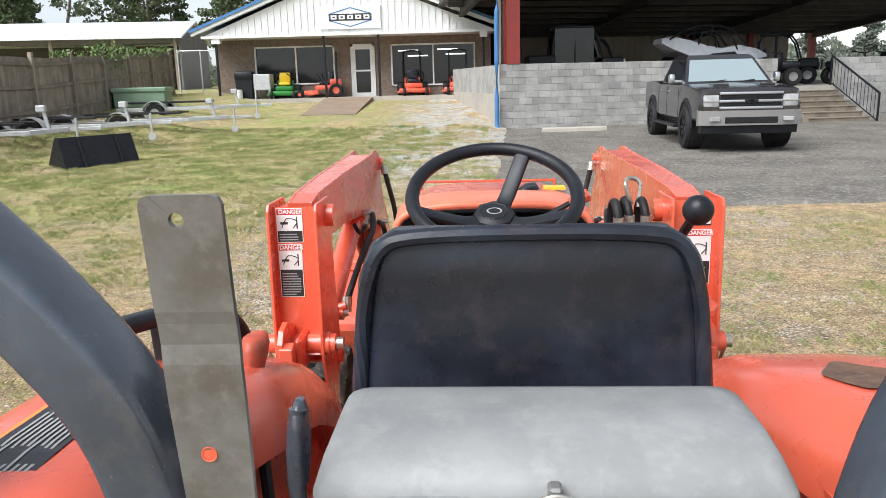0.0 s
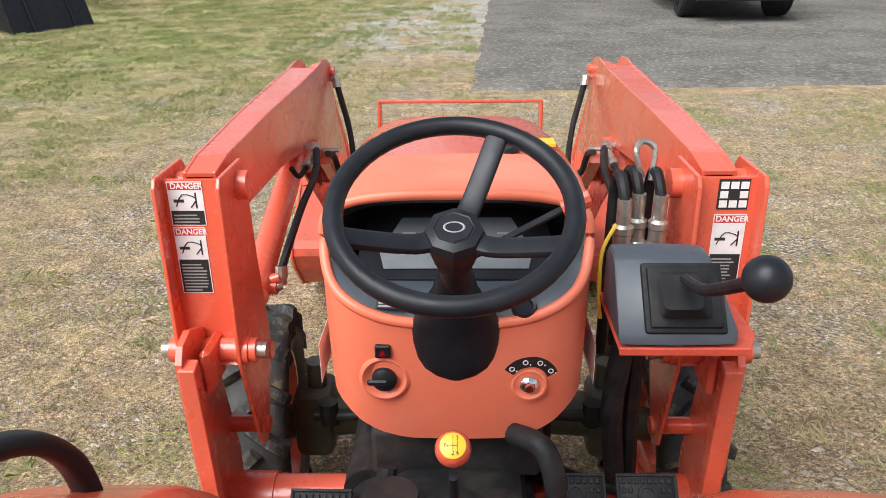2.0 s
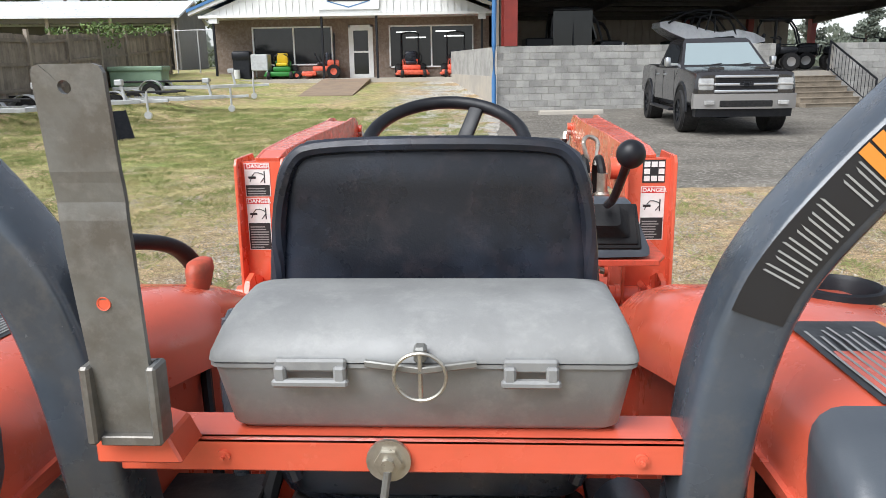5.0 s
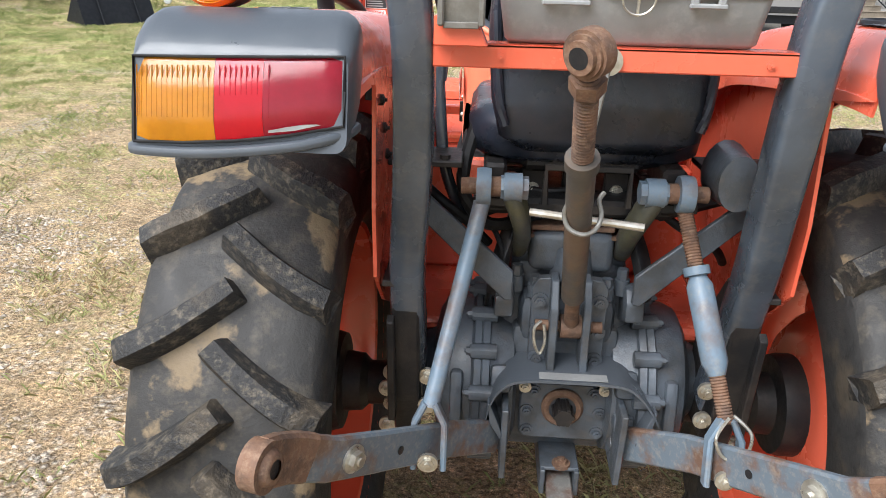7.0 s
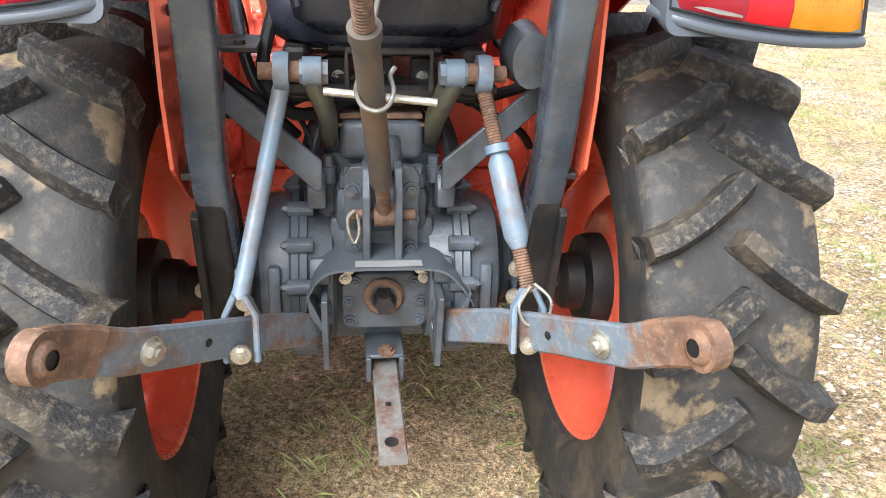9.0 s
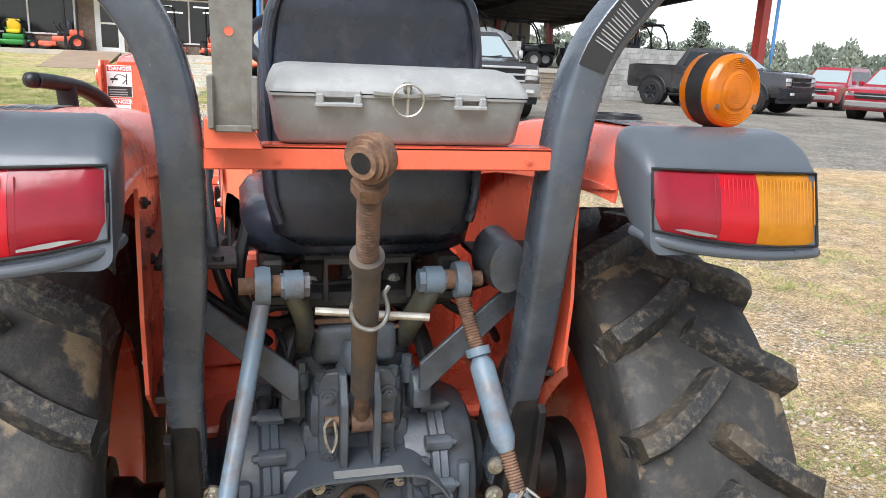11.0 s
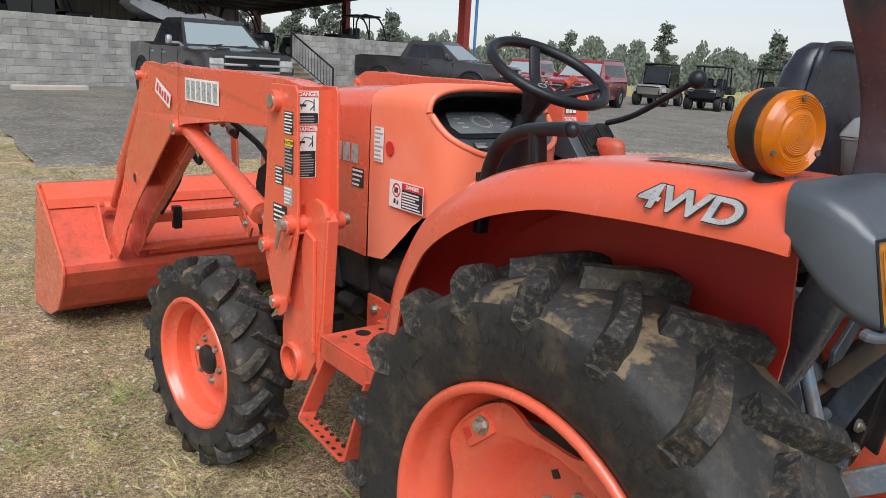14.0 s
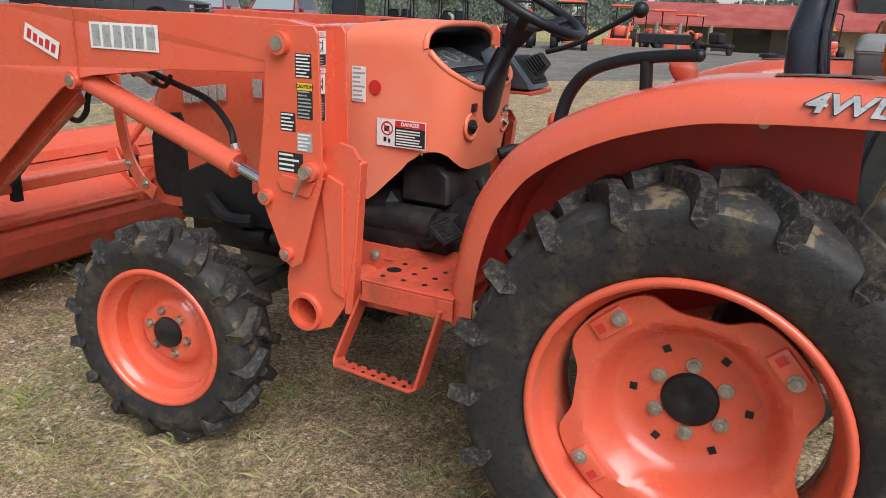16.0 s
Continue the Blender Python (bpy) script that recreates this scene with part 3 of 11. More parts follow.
def wheel(cx, cy, cz, radius, width, rim_r, lugs, side, lug_h, lug_w, names, phase):
    """An agricultural wheel: carcass, blunt chevron lugs and rim. side -1: the outer face looks to -x."""
    w = width / 2
    bm = B()
    R0 = radius - lug_h
    half = [(rim_r - 0.004, -w * 0.70), (rim_r + 0.012, -w * 0.84), (rim_r + 0.035, -w * 0.93), ((R0 + rim_r) / 2 + 0.01, -w * 0.975), (R0 - 0.05, -w * 0.97), (R0 - 0.03, -w * 0.95), (R0 - 0.012, -w * 0.86),
            (R0 - 0.004, -w * 0.6), (R0, 0)]
    lathe(bm, half + [(r, -h) for r, h in half[-2::-1]], (cx, cy, cz), "x", 76)
    for f in bm.faces:
        c = f.calc_center_median()
        f.material_index = 1 if math.hypot(c.y - cy, c.z - cz) < R0 - 0.032 else 0
    tyre = part(names[0], bm, [TYRE, SIDEWALL], tractor, "black chevron tractor tyre, dusty with dried mud", angle=60)
    slant = 0.105 * radius / 0.56
    for k in range(lugs):
        for s in (-1, 1):
            bm = B()
            a0 = phase + 2 * math.pi * (k + (0.5 if s > 0 else 0)) / lugs
            mid = []
            for i in range(9):
                t = i / 8
                mid.append(Vector((s * w * (1.0 - 1.06 * t), -slant * (0.25 * t + 0.75 * t ** 1.5))))
            rows = []
            for i, c in enumerate(mid):
                t = i / 8
                d = (mid[min(i + 1, 8)] - mid[max(i - 1, 0)]).normalized()
                n_ = Vector((-d.y, d.x)) * (1 if s < 0 else -1)
                wide = lug_w * (0.47 - 0.05 * t)
                foot = wide + 0.35 * lug_h
                worn = 0.003 * noise.noise((k * 3.1 + s * 5, i * 0.9, 2.0))
                base_r = R0 - 0.014 - 0.03 * max(0.0, 0.22 - t) / 0.22
                top = radius + worn - 0.016 * max(0.0, 0.2 - t) / 0.2
                ring = []
                for q, r in ((-foot, base_r), (-wide, top - 0.006), (-wide * 0.8, top), (wide * 0.8, top), (wide, top - 0.006), (foot, base_r)):
                    e = c + n_ * q + d * (0.0 if 0 < i < 8 else 0.0022 * noise.noise((q * 90, k * 1.3, s)))
                    a = a0 + e.y / radius
                    ring.append((cx + e.x, cy + r * math.cos(a), cz + r * math.sin(a)))
                rows.append(ring)
            first = []
            for x, y, z in rows[0]:
                d = Vector((0, y - cy, z - cz))
                d = d.normalized() * (d.length - 0.05 * radius / 0.56)
                first.append(Vector((cx + s * w * 0.972, cy + d.y, cz + d.z)))
            mean = sum(first, Vector()) / len(first)
            first = [mean.lerp(p, 0.35) for p in first]
            last = [(x - s * 0.012, cy + (y - cy) * (R0 - 0.01) / math.hypot(y - cy, z - cz), cz + (z - cz) * (R0 - 0.01) / math.hypot(y - cy, z - cz)) for x, y, z in rows[-1]]
            loft(bm, [first] + rows + [last])
            part("tread_lug", bm, TREAD, tyre, angle=30)
    # rim: rolled flange, bead seat, well
    bm = B()
    prof = []
    for k in range(7):
        a = radians(-60 + 40 * k)
        prof.append((rim_r + 0.004 + 0.011 * math.cos(a), side * (w * (0.88 if radius > 0.5 else 0.80) + 0.011 * math.sin(a))))
    prof += [(rim_r - 0.010, side * w * 0.70), (rim_r - 0.016, side * w * 0.55), (rim_r - 0.030, side * w * 0.45), (rim_r - 0.034, 0.0), (rim_r - 0.030, -side * w * 0.4), (rim_r - 0.014, -side * w * 0.55), (rim_r - 0.008, -side * w * 0.72), (rim_r + 0.012, -side * w * 0.78), (rim_r + 0.012, -side * w * 0.84)]
    lathe(bm, prof, (cx, cy, cz), "x", 64)
    part("rim", bm, ORANGE, tyre, "orange painted steel rim", angle=50)
    return tyre


# wheels
SIDES = (-1, 1)
for side in SIDES:
    cx = 0.53 * side
    tyre = wheel(cx, 0.0, 0.535, 0.56, 0.30, 0.336, 19, side, 0.034, 0.04, ("rear_tyre",), math.pi / 2)
    # raised maker's marks round the outer side wall
    bm = B()
    for k in range(40):
        a = radians(28 + 3.1 * k + (9 if k > 24 else 0))
        if k in (2, 9, 10, 17, 24, 25, 33):
            continue
        m = Matrix.Translation((cx + side * 0.1465, 0, 0.535)) @ Matrix.Rotation(a, 4, "X")
        box(bm, (-0.0008, 0.425, -0.006), (0.0008, 0.446, 0.006 - 0.003 * (k % 3)), 0, m)
    marks = part("sidewall_mark", bm, SIDEWALL, tyre, smooth=False)
    marks["kind"] = "stuff"
    # disc: flat round the hub, coned outwards to four lobes that meet the rim
    bm = B()
    xd = 0.502 * side
    N = 96

    def dish(r):
        return side * (0.490 + 0.007 * ease((r - 0.152) / 0.012) + 0.104 * ease((r - 0.165) / 0.068))

    grid = []
    for q in (0.4, 0.8, 1.0, 1.2, 1.4, 1.55, 1.7, 1.85, 2.0):
        ring = []
        for i in range(N):
            a = 2 * math.pi * i / N
            lobe = 0.272 + 0.027 * math.tanh(2.6 * (math.cos(4 * (a - radians(48))) + 0.35))
            r = 0.16 * q if q <= 1 else 0.16 + (lobe - 0.16) * (q - 1)
            ring.append((dish(r), r * math.cos(a), 0.535 + r * math.sin(a)))
        grid.append(ring)
    vs = [[bm.verts.new(p) for p in ring] for ring in grid]
    bv = [[bm.verts.new((x - side * 0.010, y, z)) for x, y, z in ring] for ring in grid]
    for rows in (vs, bv):
        for r0, r1 in zip(rows, rows[1:]):
            for i in range(N):
                bm.faces.new((r0[i], r0[(i + 1) % N], r1[(i + 1) % N], r1[i]))
        bm.faces.new(rows[0])
    for i in range(N):
        bm.faces.new((vs[-1][i], vs[-1][(i + 1) % N], bv[-1][(i + 1) % N], bv[-1][i]))
    part("wheel_disc", bm, ORANGE, tyre, "orange coned wheel disc with four lobes", angle=40)
    for k in range(4):
        c = 48 + 90 * k
        m = Matrix.Translation((side * 0.603, 0, 0.535)) @ Matrix.Rotation(radians(c), 4, "X")
        bm = B()
        box(bm, (-0.010, 0.238, -0.046), (0.010, 0.290, 0.044), 0.007, m, seg=2)
        clamp = part("rim_clamp", bm, ORANGE, tyre, angle=30)
        # slot is a thin plate in the shaded red, not a recess
        bm = B()
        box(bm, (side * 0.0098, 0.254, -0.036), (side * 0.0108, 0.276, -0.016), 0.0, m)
        part("clamp_slot", bm, SHADED_RED, tyre)
        bm = B()
        hexbolt(bm, m @ Vector((side * 0.011, 0.264, 0.026)), (side, 0, 0), 0.0125, 0.014)
        part("clamp_bolt", bm, ZINC, tyre, "zinc plated bolt")
    for k in range(6):
        a = radians(90 + 60 * k)
        bm = B()
        hexbolt(bm, (xd - side * 0.009, 0.088 * math.cos(a), 0.535 + 0.088 * math.sin(a)), (side, 0, 0), 0.0125, 0.014)
        part("wheel_nut", bm, ZINC, tyre, "zinc plated wheel nut")
        bm = B()
        a2 = a + radians(30)
        m = Matrix.Translation((xd - side * 0.0105, 0.133 * math.cos(a2), 0.535 + 0.133 * math.sin(a2))) @ Matrix.Rotation(a2, 4, "X")
        box(bm, (-0.0018, -0.009, -0.009), (0.0018, 0.009, 0.009), 0, m)
        part("disc_slot", bm, GRIME, tyre)
    bm = B()
    lathe(bm, [(0, 0.012 * side), (0.006, 0.011 * side), (0.012, 0.013 * side), (0.02, 0.016 * side), (0.05, 0.015 * side), (0.062, 0.011 * side), (0.0675, 0.003 * side), (0.066, -0.004 * side)], (xd - side * 0.012, 0, 0.535), "x", 32)
    part("hub_cap", bm, BLACK_RUBBER, tyre, "dark grey hub cap")
    bm = B()
    lathe(bm, [(0.045, -0.10 * side), (0.06, -0.085 * side), (0.064, -0.05 * side), (0.10, -0.045 * side), (0.104, -0.03 * side), (0.104, 0.0), (0.0, 0.0)], (xd - side * 0.02, 0, 0.535), "x", 28)
    rod(bm, (xd - side * 0.03, 0, 0.535), (0.2 * side, 0, 0.535), 0.046, seg=20)
    part("axle_hub", bm, GRIME, tyre, "black axle hub")

    fx = 0.585 * side
    tyre = wheel(fx, 1.6, 0.363, 0.364, 0.185, 0.219, 16, side, 0.028, 0.036, ("front_tyre",), 0.2)
    # dish with a raised six-bolt boss and three shallow lobes
    bm = B()
    grid = []
    for r, x in ((0.03, 0.016), (0.088, 0.016), (0.1, 0.013), (0.112, -0.004), (0.124, -0.016), (0.145, -0.02), (0.165, -0.018), (0.18, -0.008), (0.205, 0.0)):
        ring = []
        for i in range(72):
            a = 2 * math.pi * i / 72
            q = r + (0.008 * math.cos(3 * a + 0.6) if 0.09 < r < 0.14 else 0.0)
            ring.append((fx + side * x, 1.6 + q * math.cos(a), 0.363 + q * math.sin(a)))
        grid.append(ring)
    loft(bm, grid, cap=False)
    part("wheel_disc", bm, ORANGE, tyre, "orange pressed wheel disc", angle=60)
    bm = B()
    lathe(bm, [(0, 0.034 * side), (0.036, 0.034 * side), (0.05, 0.028 * side), (0.054, 0.01 * side)], (fx, 1.6, 0.363), "x", 24)
    part("hub_cap", bm, GRIME, tyre, "black hub cap")
    for k in range(6):
        a = radians(60 * k + 15)
        bm = B()
        hexbolt(bm, (fx + side * 0.013, 1.6 + 0.074 * math.cos(a), 0.363 + 0.074 * math.sin(a)), (side, 0, 0), 0.0105, 0.014)
        part("wheel_nut", bm, ZINC, tyre, "zinc plated wheel nut")
    # both front wheels stand turned a little to the left
    tyre.matrix_basis = Matrix.Translation((fx, 1.6, 0.363)) @ Matrix.Rotation(radians(7.5), 4, "Z") @ Matrix.Translation((-fx, -1.6, -0.363))
    bm = B()
    rod(bm, (fx, 1.6, 0.363), (0.18 * side, 1.61, 0.40), 0.05, 0.06, 16)
    box(bm, (min(0.38 * side, 0.5 * side), 1.53, 0.28), (max(0.38 * side, 0.5 * side), 1.69, 0.5), 0.03, seg=2)
    rod(bm, (0.43 * side, 1.61, 0.48), (0.43 * side, 1.61, 0.58), 0.03, seg=12)
    part("front_axle_housing", bm, ARM_OLIVE, tractor, "grimy olive front axle housing")
    bm = B()
    rod(bm, (0.13 * side, 1.49, 0.475), (0.42 * side, 1.5, 0.46), 0.014)
    rod(bm, (0.38 * side, 1.5, 0.44), (0.38 * side, 1.5, 0.51), 0.028, seg=10)
    part("tie_rod", bm, GRIME, tractor)

# fenders
FENDER = [(0.632, 0.605), (0.63, 0.70), (0.612, 0.82), (0.572, 0.945), (0.50, 1.055), (0.44, 1.112), (0.36, 1.165), (0.26, 1.215), (0.15, 1.252), (0.05, 1.275), (-0.05, 1.284), (-0.15, 1.290), (-0.25, 1.293), (-0.32, 1.294), (-0.372, 1.292)]
for s in SIDES:
    bm = B()
    pts = smooth_path([(0, y, z) for y, z in FENDER], 3)
    outer, inner = [], []
    for i, p in enumerate(pts):
        d = (pts[min(i + 1, len(pts) - 1)] - pts[max(i - 1, 0)]).normalized()
        nrm = Vector((0, -d.z, d.y))
        if nrm.z < 0:
            nrm = -nrm
        if i == 0:
            nrm = Vector((0, 1, 0.2)).normalized()
        t = i / (len(pts) - 1)
        xo = 0.555 + 0.05 * ease(t * 1.6)
        xi = 0.282 + 0.052 * ease((0.1 - p.y) / 0.25)
        lip = 0.085
        row = [(xi, -0.105), (xi + 0.004, -0.065), (xi + 0.016, -0.032), (xi + 0.042, -0.009), (xi + 0.08, 0.0), (xo - 0.11, 0.0), (xo - 0.06, -0.003), (xo - 0.03, -0.013), (xo - 0.01, -0.033), (xo - 0.001, -0.06), (xo, -lip)]
        outer.append([Vector((s * x, 0, 0)) + p + nrm * h for x, h in row])
        inner.append([Vector((s * (x - 0.006 * ((k - 4) / 6)), 0, 0)) + p + nrm * (h - (0.006 if 2 < k < 9 else 0)) for k, (x, h) in enumerate(row)])
    va = [[bm.verts.new(q) for q in r] for r in outer]
    vb = [[bm.verts.new(q) for q in r] for r in inner]
    # underside gets the dark red that paints in the shade below
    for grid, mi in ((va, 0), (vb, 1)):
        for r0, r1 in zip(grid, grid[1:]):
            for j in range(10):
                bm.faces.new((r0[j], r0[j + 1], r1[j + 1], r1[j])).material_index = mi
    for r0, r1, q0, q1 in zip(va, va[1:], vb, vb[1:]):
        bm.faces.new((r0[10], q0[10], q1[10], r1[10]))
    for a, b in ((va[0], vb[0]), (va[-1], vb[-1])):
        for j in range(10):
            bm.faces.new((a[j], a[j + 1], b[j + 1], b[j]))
    fender = part("rear_fender", bm, [ORANGE, SHADED_RED], tractor, "glossy orange rear fender, shade painted on its underside as dark red")
    bm = B()
    curve = [(q.y, q.z) for q in ((r_[0] + r_[1]) / 2 for r_ in outer)]
    prof = [(-0.25, 1.19), (-0.255, 1.1), (-0.262, 1.0), (-0.25, 0.88), (-0.16, 0.80), (0.0, 0.72), (0.2, 0.64), (0.5, 0.59)] + [c_ for c_ in curve if c_[1] > 0.62]
    prism(bm, prof, "x", s * 0.330, s * 0.336)
    bm.normal_update()
    # wheel side of the panel is coloured as orange in shade
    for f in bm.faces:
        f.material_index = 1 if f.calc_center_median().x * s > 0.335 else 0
    part("inner_panel", bm, [ORANGE, SHADED_RED], fender, "inner orange fender panel, shade painted as dark red by the wheel", smooth=False)
    bm = B()
    for k in range(4):
        hexbolt(bm, (s * 0.3375, 0.50 - 0.06 * (k % 2), 0.625 + 0.0 * k), (s, 0, 0), 0.008, 0.008)
    for y, z in ((-0.17, 0.9), (-0.12, 0.9), (0.0, 1.18), (-0.05, 1.17)):
        hexbolt(bm, (s * 0.3375, y, z), (s, 0, 0), 0.008, 0.007)
    part("panel_bolt", bm, ZINC, fender)
    # lamp housing with tail light: its rear face leans back towards the bottom
    bm = B()
    secs = []
    for y, x0, x1, z0, z1, r, tilt in ((-0.352, 0.334, 0.6035, 1.214, 1.300, 0.026, 0.10), (-0.372, 0.328, 0.607, 1.198, 1.300, 0.028, 0.10), (-0.402, 0.326, 0.608, 1.164, 1.294, 0.028, 0.12),
                                       (-0.432, 0.326, 0.604, 1.142, 1.280, 0.026, 0.18), (-0.451, 0.328, 0.599, 1.139, 1.263, 0.02, 0.24), (-0.459, 0.331, 0.597, 1.14, 1.255, 0.016, 0.25)):
        secs.append([(s * ((x0 + x1) / 2 + a), y - tilt * (z1 - (z0 + z1) / 2 - b), (z0 + z1) / 2 + b) for a, b in rrect(x1 - x0, z1 - z0, r, 4)])
    loft(bm, secs)
    house = part("lamp_housing", bm, FENDER_GREY, tractor, "charcoal plastic tail lamp housing", angle=35)
    bm = B()
    sweep(bm, smooth_path([(s * 0.598, -0.470, 1.138), (s * 0.59, -0.483, 1.136), (s * 0.50, -0.496, 1.138), (s * 0.40, -0.492, 1.148), (s * 0.341, -0.474, 1.160), (s * 0.329, -0.44, 1.165)], 4), rrect(0.018, 0.013, 0.005, 2))
    part("lower_lip", bm, FENDER_GREY, house)

    def lens_face(u, w, out):
        """u from the outer end 0 to the inner end 1, w from bottom 0 to top 1."""
        x = 0.595 - 0.260 * u
        z = (1.147 + 0.026 * u * u) * (1 - w) + (1.247 + 0.006 * u) * w
        bow = 0.008 * (1 - (2 * u - 1) ** 2)
        return Vector((s * x, -0.459 - 0.25 * (1.253 - z) - bow - out, z))

    for u0, u1, mat, nm in ((0.0, 0.4, AMBER_DEEP, "amber_lens"), (0.402, 0.63, REDLENS, "red_lens"), (0.632, 1.0, REDLENS_DARK, "red_lens")):
        bm = B()
        n_u = 8
        grid = [[lens_face(u0 + (u1 - u0) * i / n_u, j / 4, 0.006 if 0 < j < 4 and 0 < i + (u0 > 0) < n_u + (u1 < 1) + (u0 > 0) else -0.002) for i in range(n_u + 1)] for j in range(5)]
        gv = [[bm.verts.new(p) for p in row] for row in grid]
        for r0, r1 in zip(gv, gv[1:]):
            for i in range(n_u):
                bm.faces.new((r0[i], r0[i + 1], r1[i + 1], r1[i]))
        lensob = part(nm, bm, mat, house, "ribbed " + nm.replace("_", " ") + " of the tail lamp")
        bm = B()
        k = int((u1 - u0) * 40)
        for i in range(1, k if u0 < 0.5 else 2):
            u = u0 + (u1 - u0) * i / k
            w0 = 0.3 if nm == "amber_lens" else 0.55 if u < 0.64 else 0.25
            for q in range(3):
                rod(bm, lens_face(u, w0 + (0.9 - w0) * q / 3, 0.0054), lens_face(u, w0 + (0.9 - w0) * (q + 1) / 3, 0.0054), 0.001, seg=4)
        ribs = part("lens_rib", bm, mat, lensob)
        ribs["kind"] = "stuff"
    # the cracked corner of the red lens, with the grey reflector showing
    bm = B()
    crack = [lens_face(u, w, 0.0078) for u, w in ((0.66, 0.07), (0.66, 0.10), (0.74, 0.12), (0.82, 0.125), (0.88, 0.105), (0.9, 0.085), (0.78, 0.06))]
    bm.faces.new([bm.verts.new(p) for p in crack])
    part("cracked_corner", bm, GALV, house, "grey reflector behind a cracked lens corner", smooth=False)
    bm = B()
    rim = [lens_face(u, w, 0.002) for u, w in ((0, 0), (0.25, 0), (0.5, 0), (0.75, 0), (1, 0), (1, 0.5), (1, 1), (0.75, 1), (0.5, 1), (0.25, 1), (0, 1), (0, 0.5), (0, 0))]
    sweep(bm, rim, rrect(0.004, 0.0035, 0.001, 2))
    part("gasket", bm, BLACK_RUBBER, house)
    # round warning lamp
    lc = Vector((s * 0.539, -0.292, 1.353))
    turn = Matrix.Translation(lc) @ Matrix.Rotation(radians(13 * s), 4, "Z") @ Matrix.Translation(-lc)
    bm = B()
    lathe(bm, [(0.0, -0.03), (0.050, -0.03), (0.0535, -0.026), (0.0535, -0.017), (0.058, -0.015), (0.058, 0.015), (0.0535, 0.017), (0.0535, 0.026), (0.050, 0.03), (0.0, 0.03)], lc, "y", 40)
    rod(bm, lc + Vector((0, 0, -0.05)), lc + Vector((0, 0, -0.068)), 0.016, 0.022, 16)
    bmesh.ops.transform(bm, matrix=turn, verts=bm.verts)
    lampbody = part("beacon_body", bm, BLACK_RUBBER, tractor, "black rubber body of the round amber lamp")
    for e in (-1, 1):
        bm = B()
        prof = [(0.056, 0.014 * e), (0.056, 0.028 * e), (0.052, 0.034 * e)]
        for k in range(6):
            r = 0.050 - k * 0.003
            prof += [(r, 0.0355 * e), (r - 0.0013, 0.0343 * e)]
        prof += [(0.030, 0.0345 * e), (0.028, 0.036 * e)]
        for k in range(9):
            r = 0.026 - k * 0.0028
            prof += [(r, (0.0375 + 0.0004 * k) * e), (r - 0.0012, (0.0371 + 0.0004 * k) * e)]
        prof += [(0.0, 0.041 * e)]
        lathe(bm, prof, lc, "y", 40)
        bmesh.ops.transform(bm, matrix=turn, verts=bm.verts)
        ln = part("beacon_lens", bm, AMBER, lampbody, "amber ringed beacon lens", angle=20)
        bm = B()
        for k in range(3):
            a = radians(90 + 120 * k)
            p = lc + Vector((0.047 * math.cos(a), 0.0345 * e, 0.047 * math.sin(a)))
            rod(bm, p, p + Vector((0, 0.003 * e, 0)), 0.0042, seg=8)
        bmesh.ops.transform(bm, matrix=turn, verts=bm.verts)
        part("lens_screw", bm, RUST, ln)
    # warning text on fender top
    wx0, wx1, wy0, wy1 = (0.437, 0.512, -0.243, -0.068) if s < 0 else (0.40, 0.50, -0.335, -0.12)

    def on_top(x, y, up):
        return Vector((s * x, y, 1.2885 + 0.045 * (-0.14 - y) * (1 if y > -0.2 else 0.35) + up))

    def flat_strip(x0, x1, y0, y1, up):
        for k in range(4):
            ya, yb = y0 + (y1 - y0) * k / 4, y0 + (y1 - y0) * (k + 1) / 4
            bm.faces.new([bm.verts.new(on_top(x, y, up)) for x, y in ((x0, ya), (x1, ya), (x1, yb), (x0, yb))])

    bm = B()
    flat_strip(wx0, wx1, wy0, wy1, 0.0022)
    dec = part("warning_decal", bm, DEC_BLACK, fender, "black warning decal with grey print", smooth=False)
    bm = B()
    for k in range(9):
        x = wx0 + 0.008 + (wx1 - wx0 - 0.014) * k / 9
        flat_strip(x, x + 0.0032, wy0 + 0.008, wy1 - 0.01 - 0.05 * random.random(), 0.0031)
    part("print_line", bm, DEC_GREY, dec, smooth=False)
    bm = B()
    flat_strip(wx1 + 0.001, wx1 + 0.006, wy0, wy1, 0.0022)
    part("decal_edge", bm, DEC_ORANGE, dec, smooth=False)

# model letters on the outer fender face, and cup holder
def text_part(body, size, m, mat, parent, name="letters", depth=0.001, label="", bold=0.0, shear=0.0):
    cu = bpy.data.curves.new(name, "FONT")
    cu.body, cu.size, cu.extrude, cu.offset, cu.shear = body, size, depth, bold, shear
    cu.align_x, cu.align_y = "CENTER", "CENTER"
    tmp = bpy.data.objects.new("tmp", cu)
    scene.collection.objects.link(tmp)
    me = bpy.data.meshes.new_from_object(tmp.evaluated_get(bpy.context.evaluated_depsgraph_get()))
    bpy.data.objects.remove(tmp)
    bpy.data.curves.remove(cu)
    me.transform(m)
    me.materials.clear()
    me.materials.append(mat)
    ob = new(name, me)
    if parent:
        ob.parent = parent
    if label:
        ob["label"] = label
    return ob


def facing(c, right, up):
    """A pose whose x runs along right, y along up, at c."""
    r, u = Vector(right).normalized(), Vector(up).normalized()
    n_ = r.cross(u).normalized()
    u = n_.cross(r)
    m = Matrix((r, u, n_)).transposed().to_4x4()
    m.translation = Vector(c)
    return m


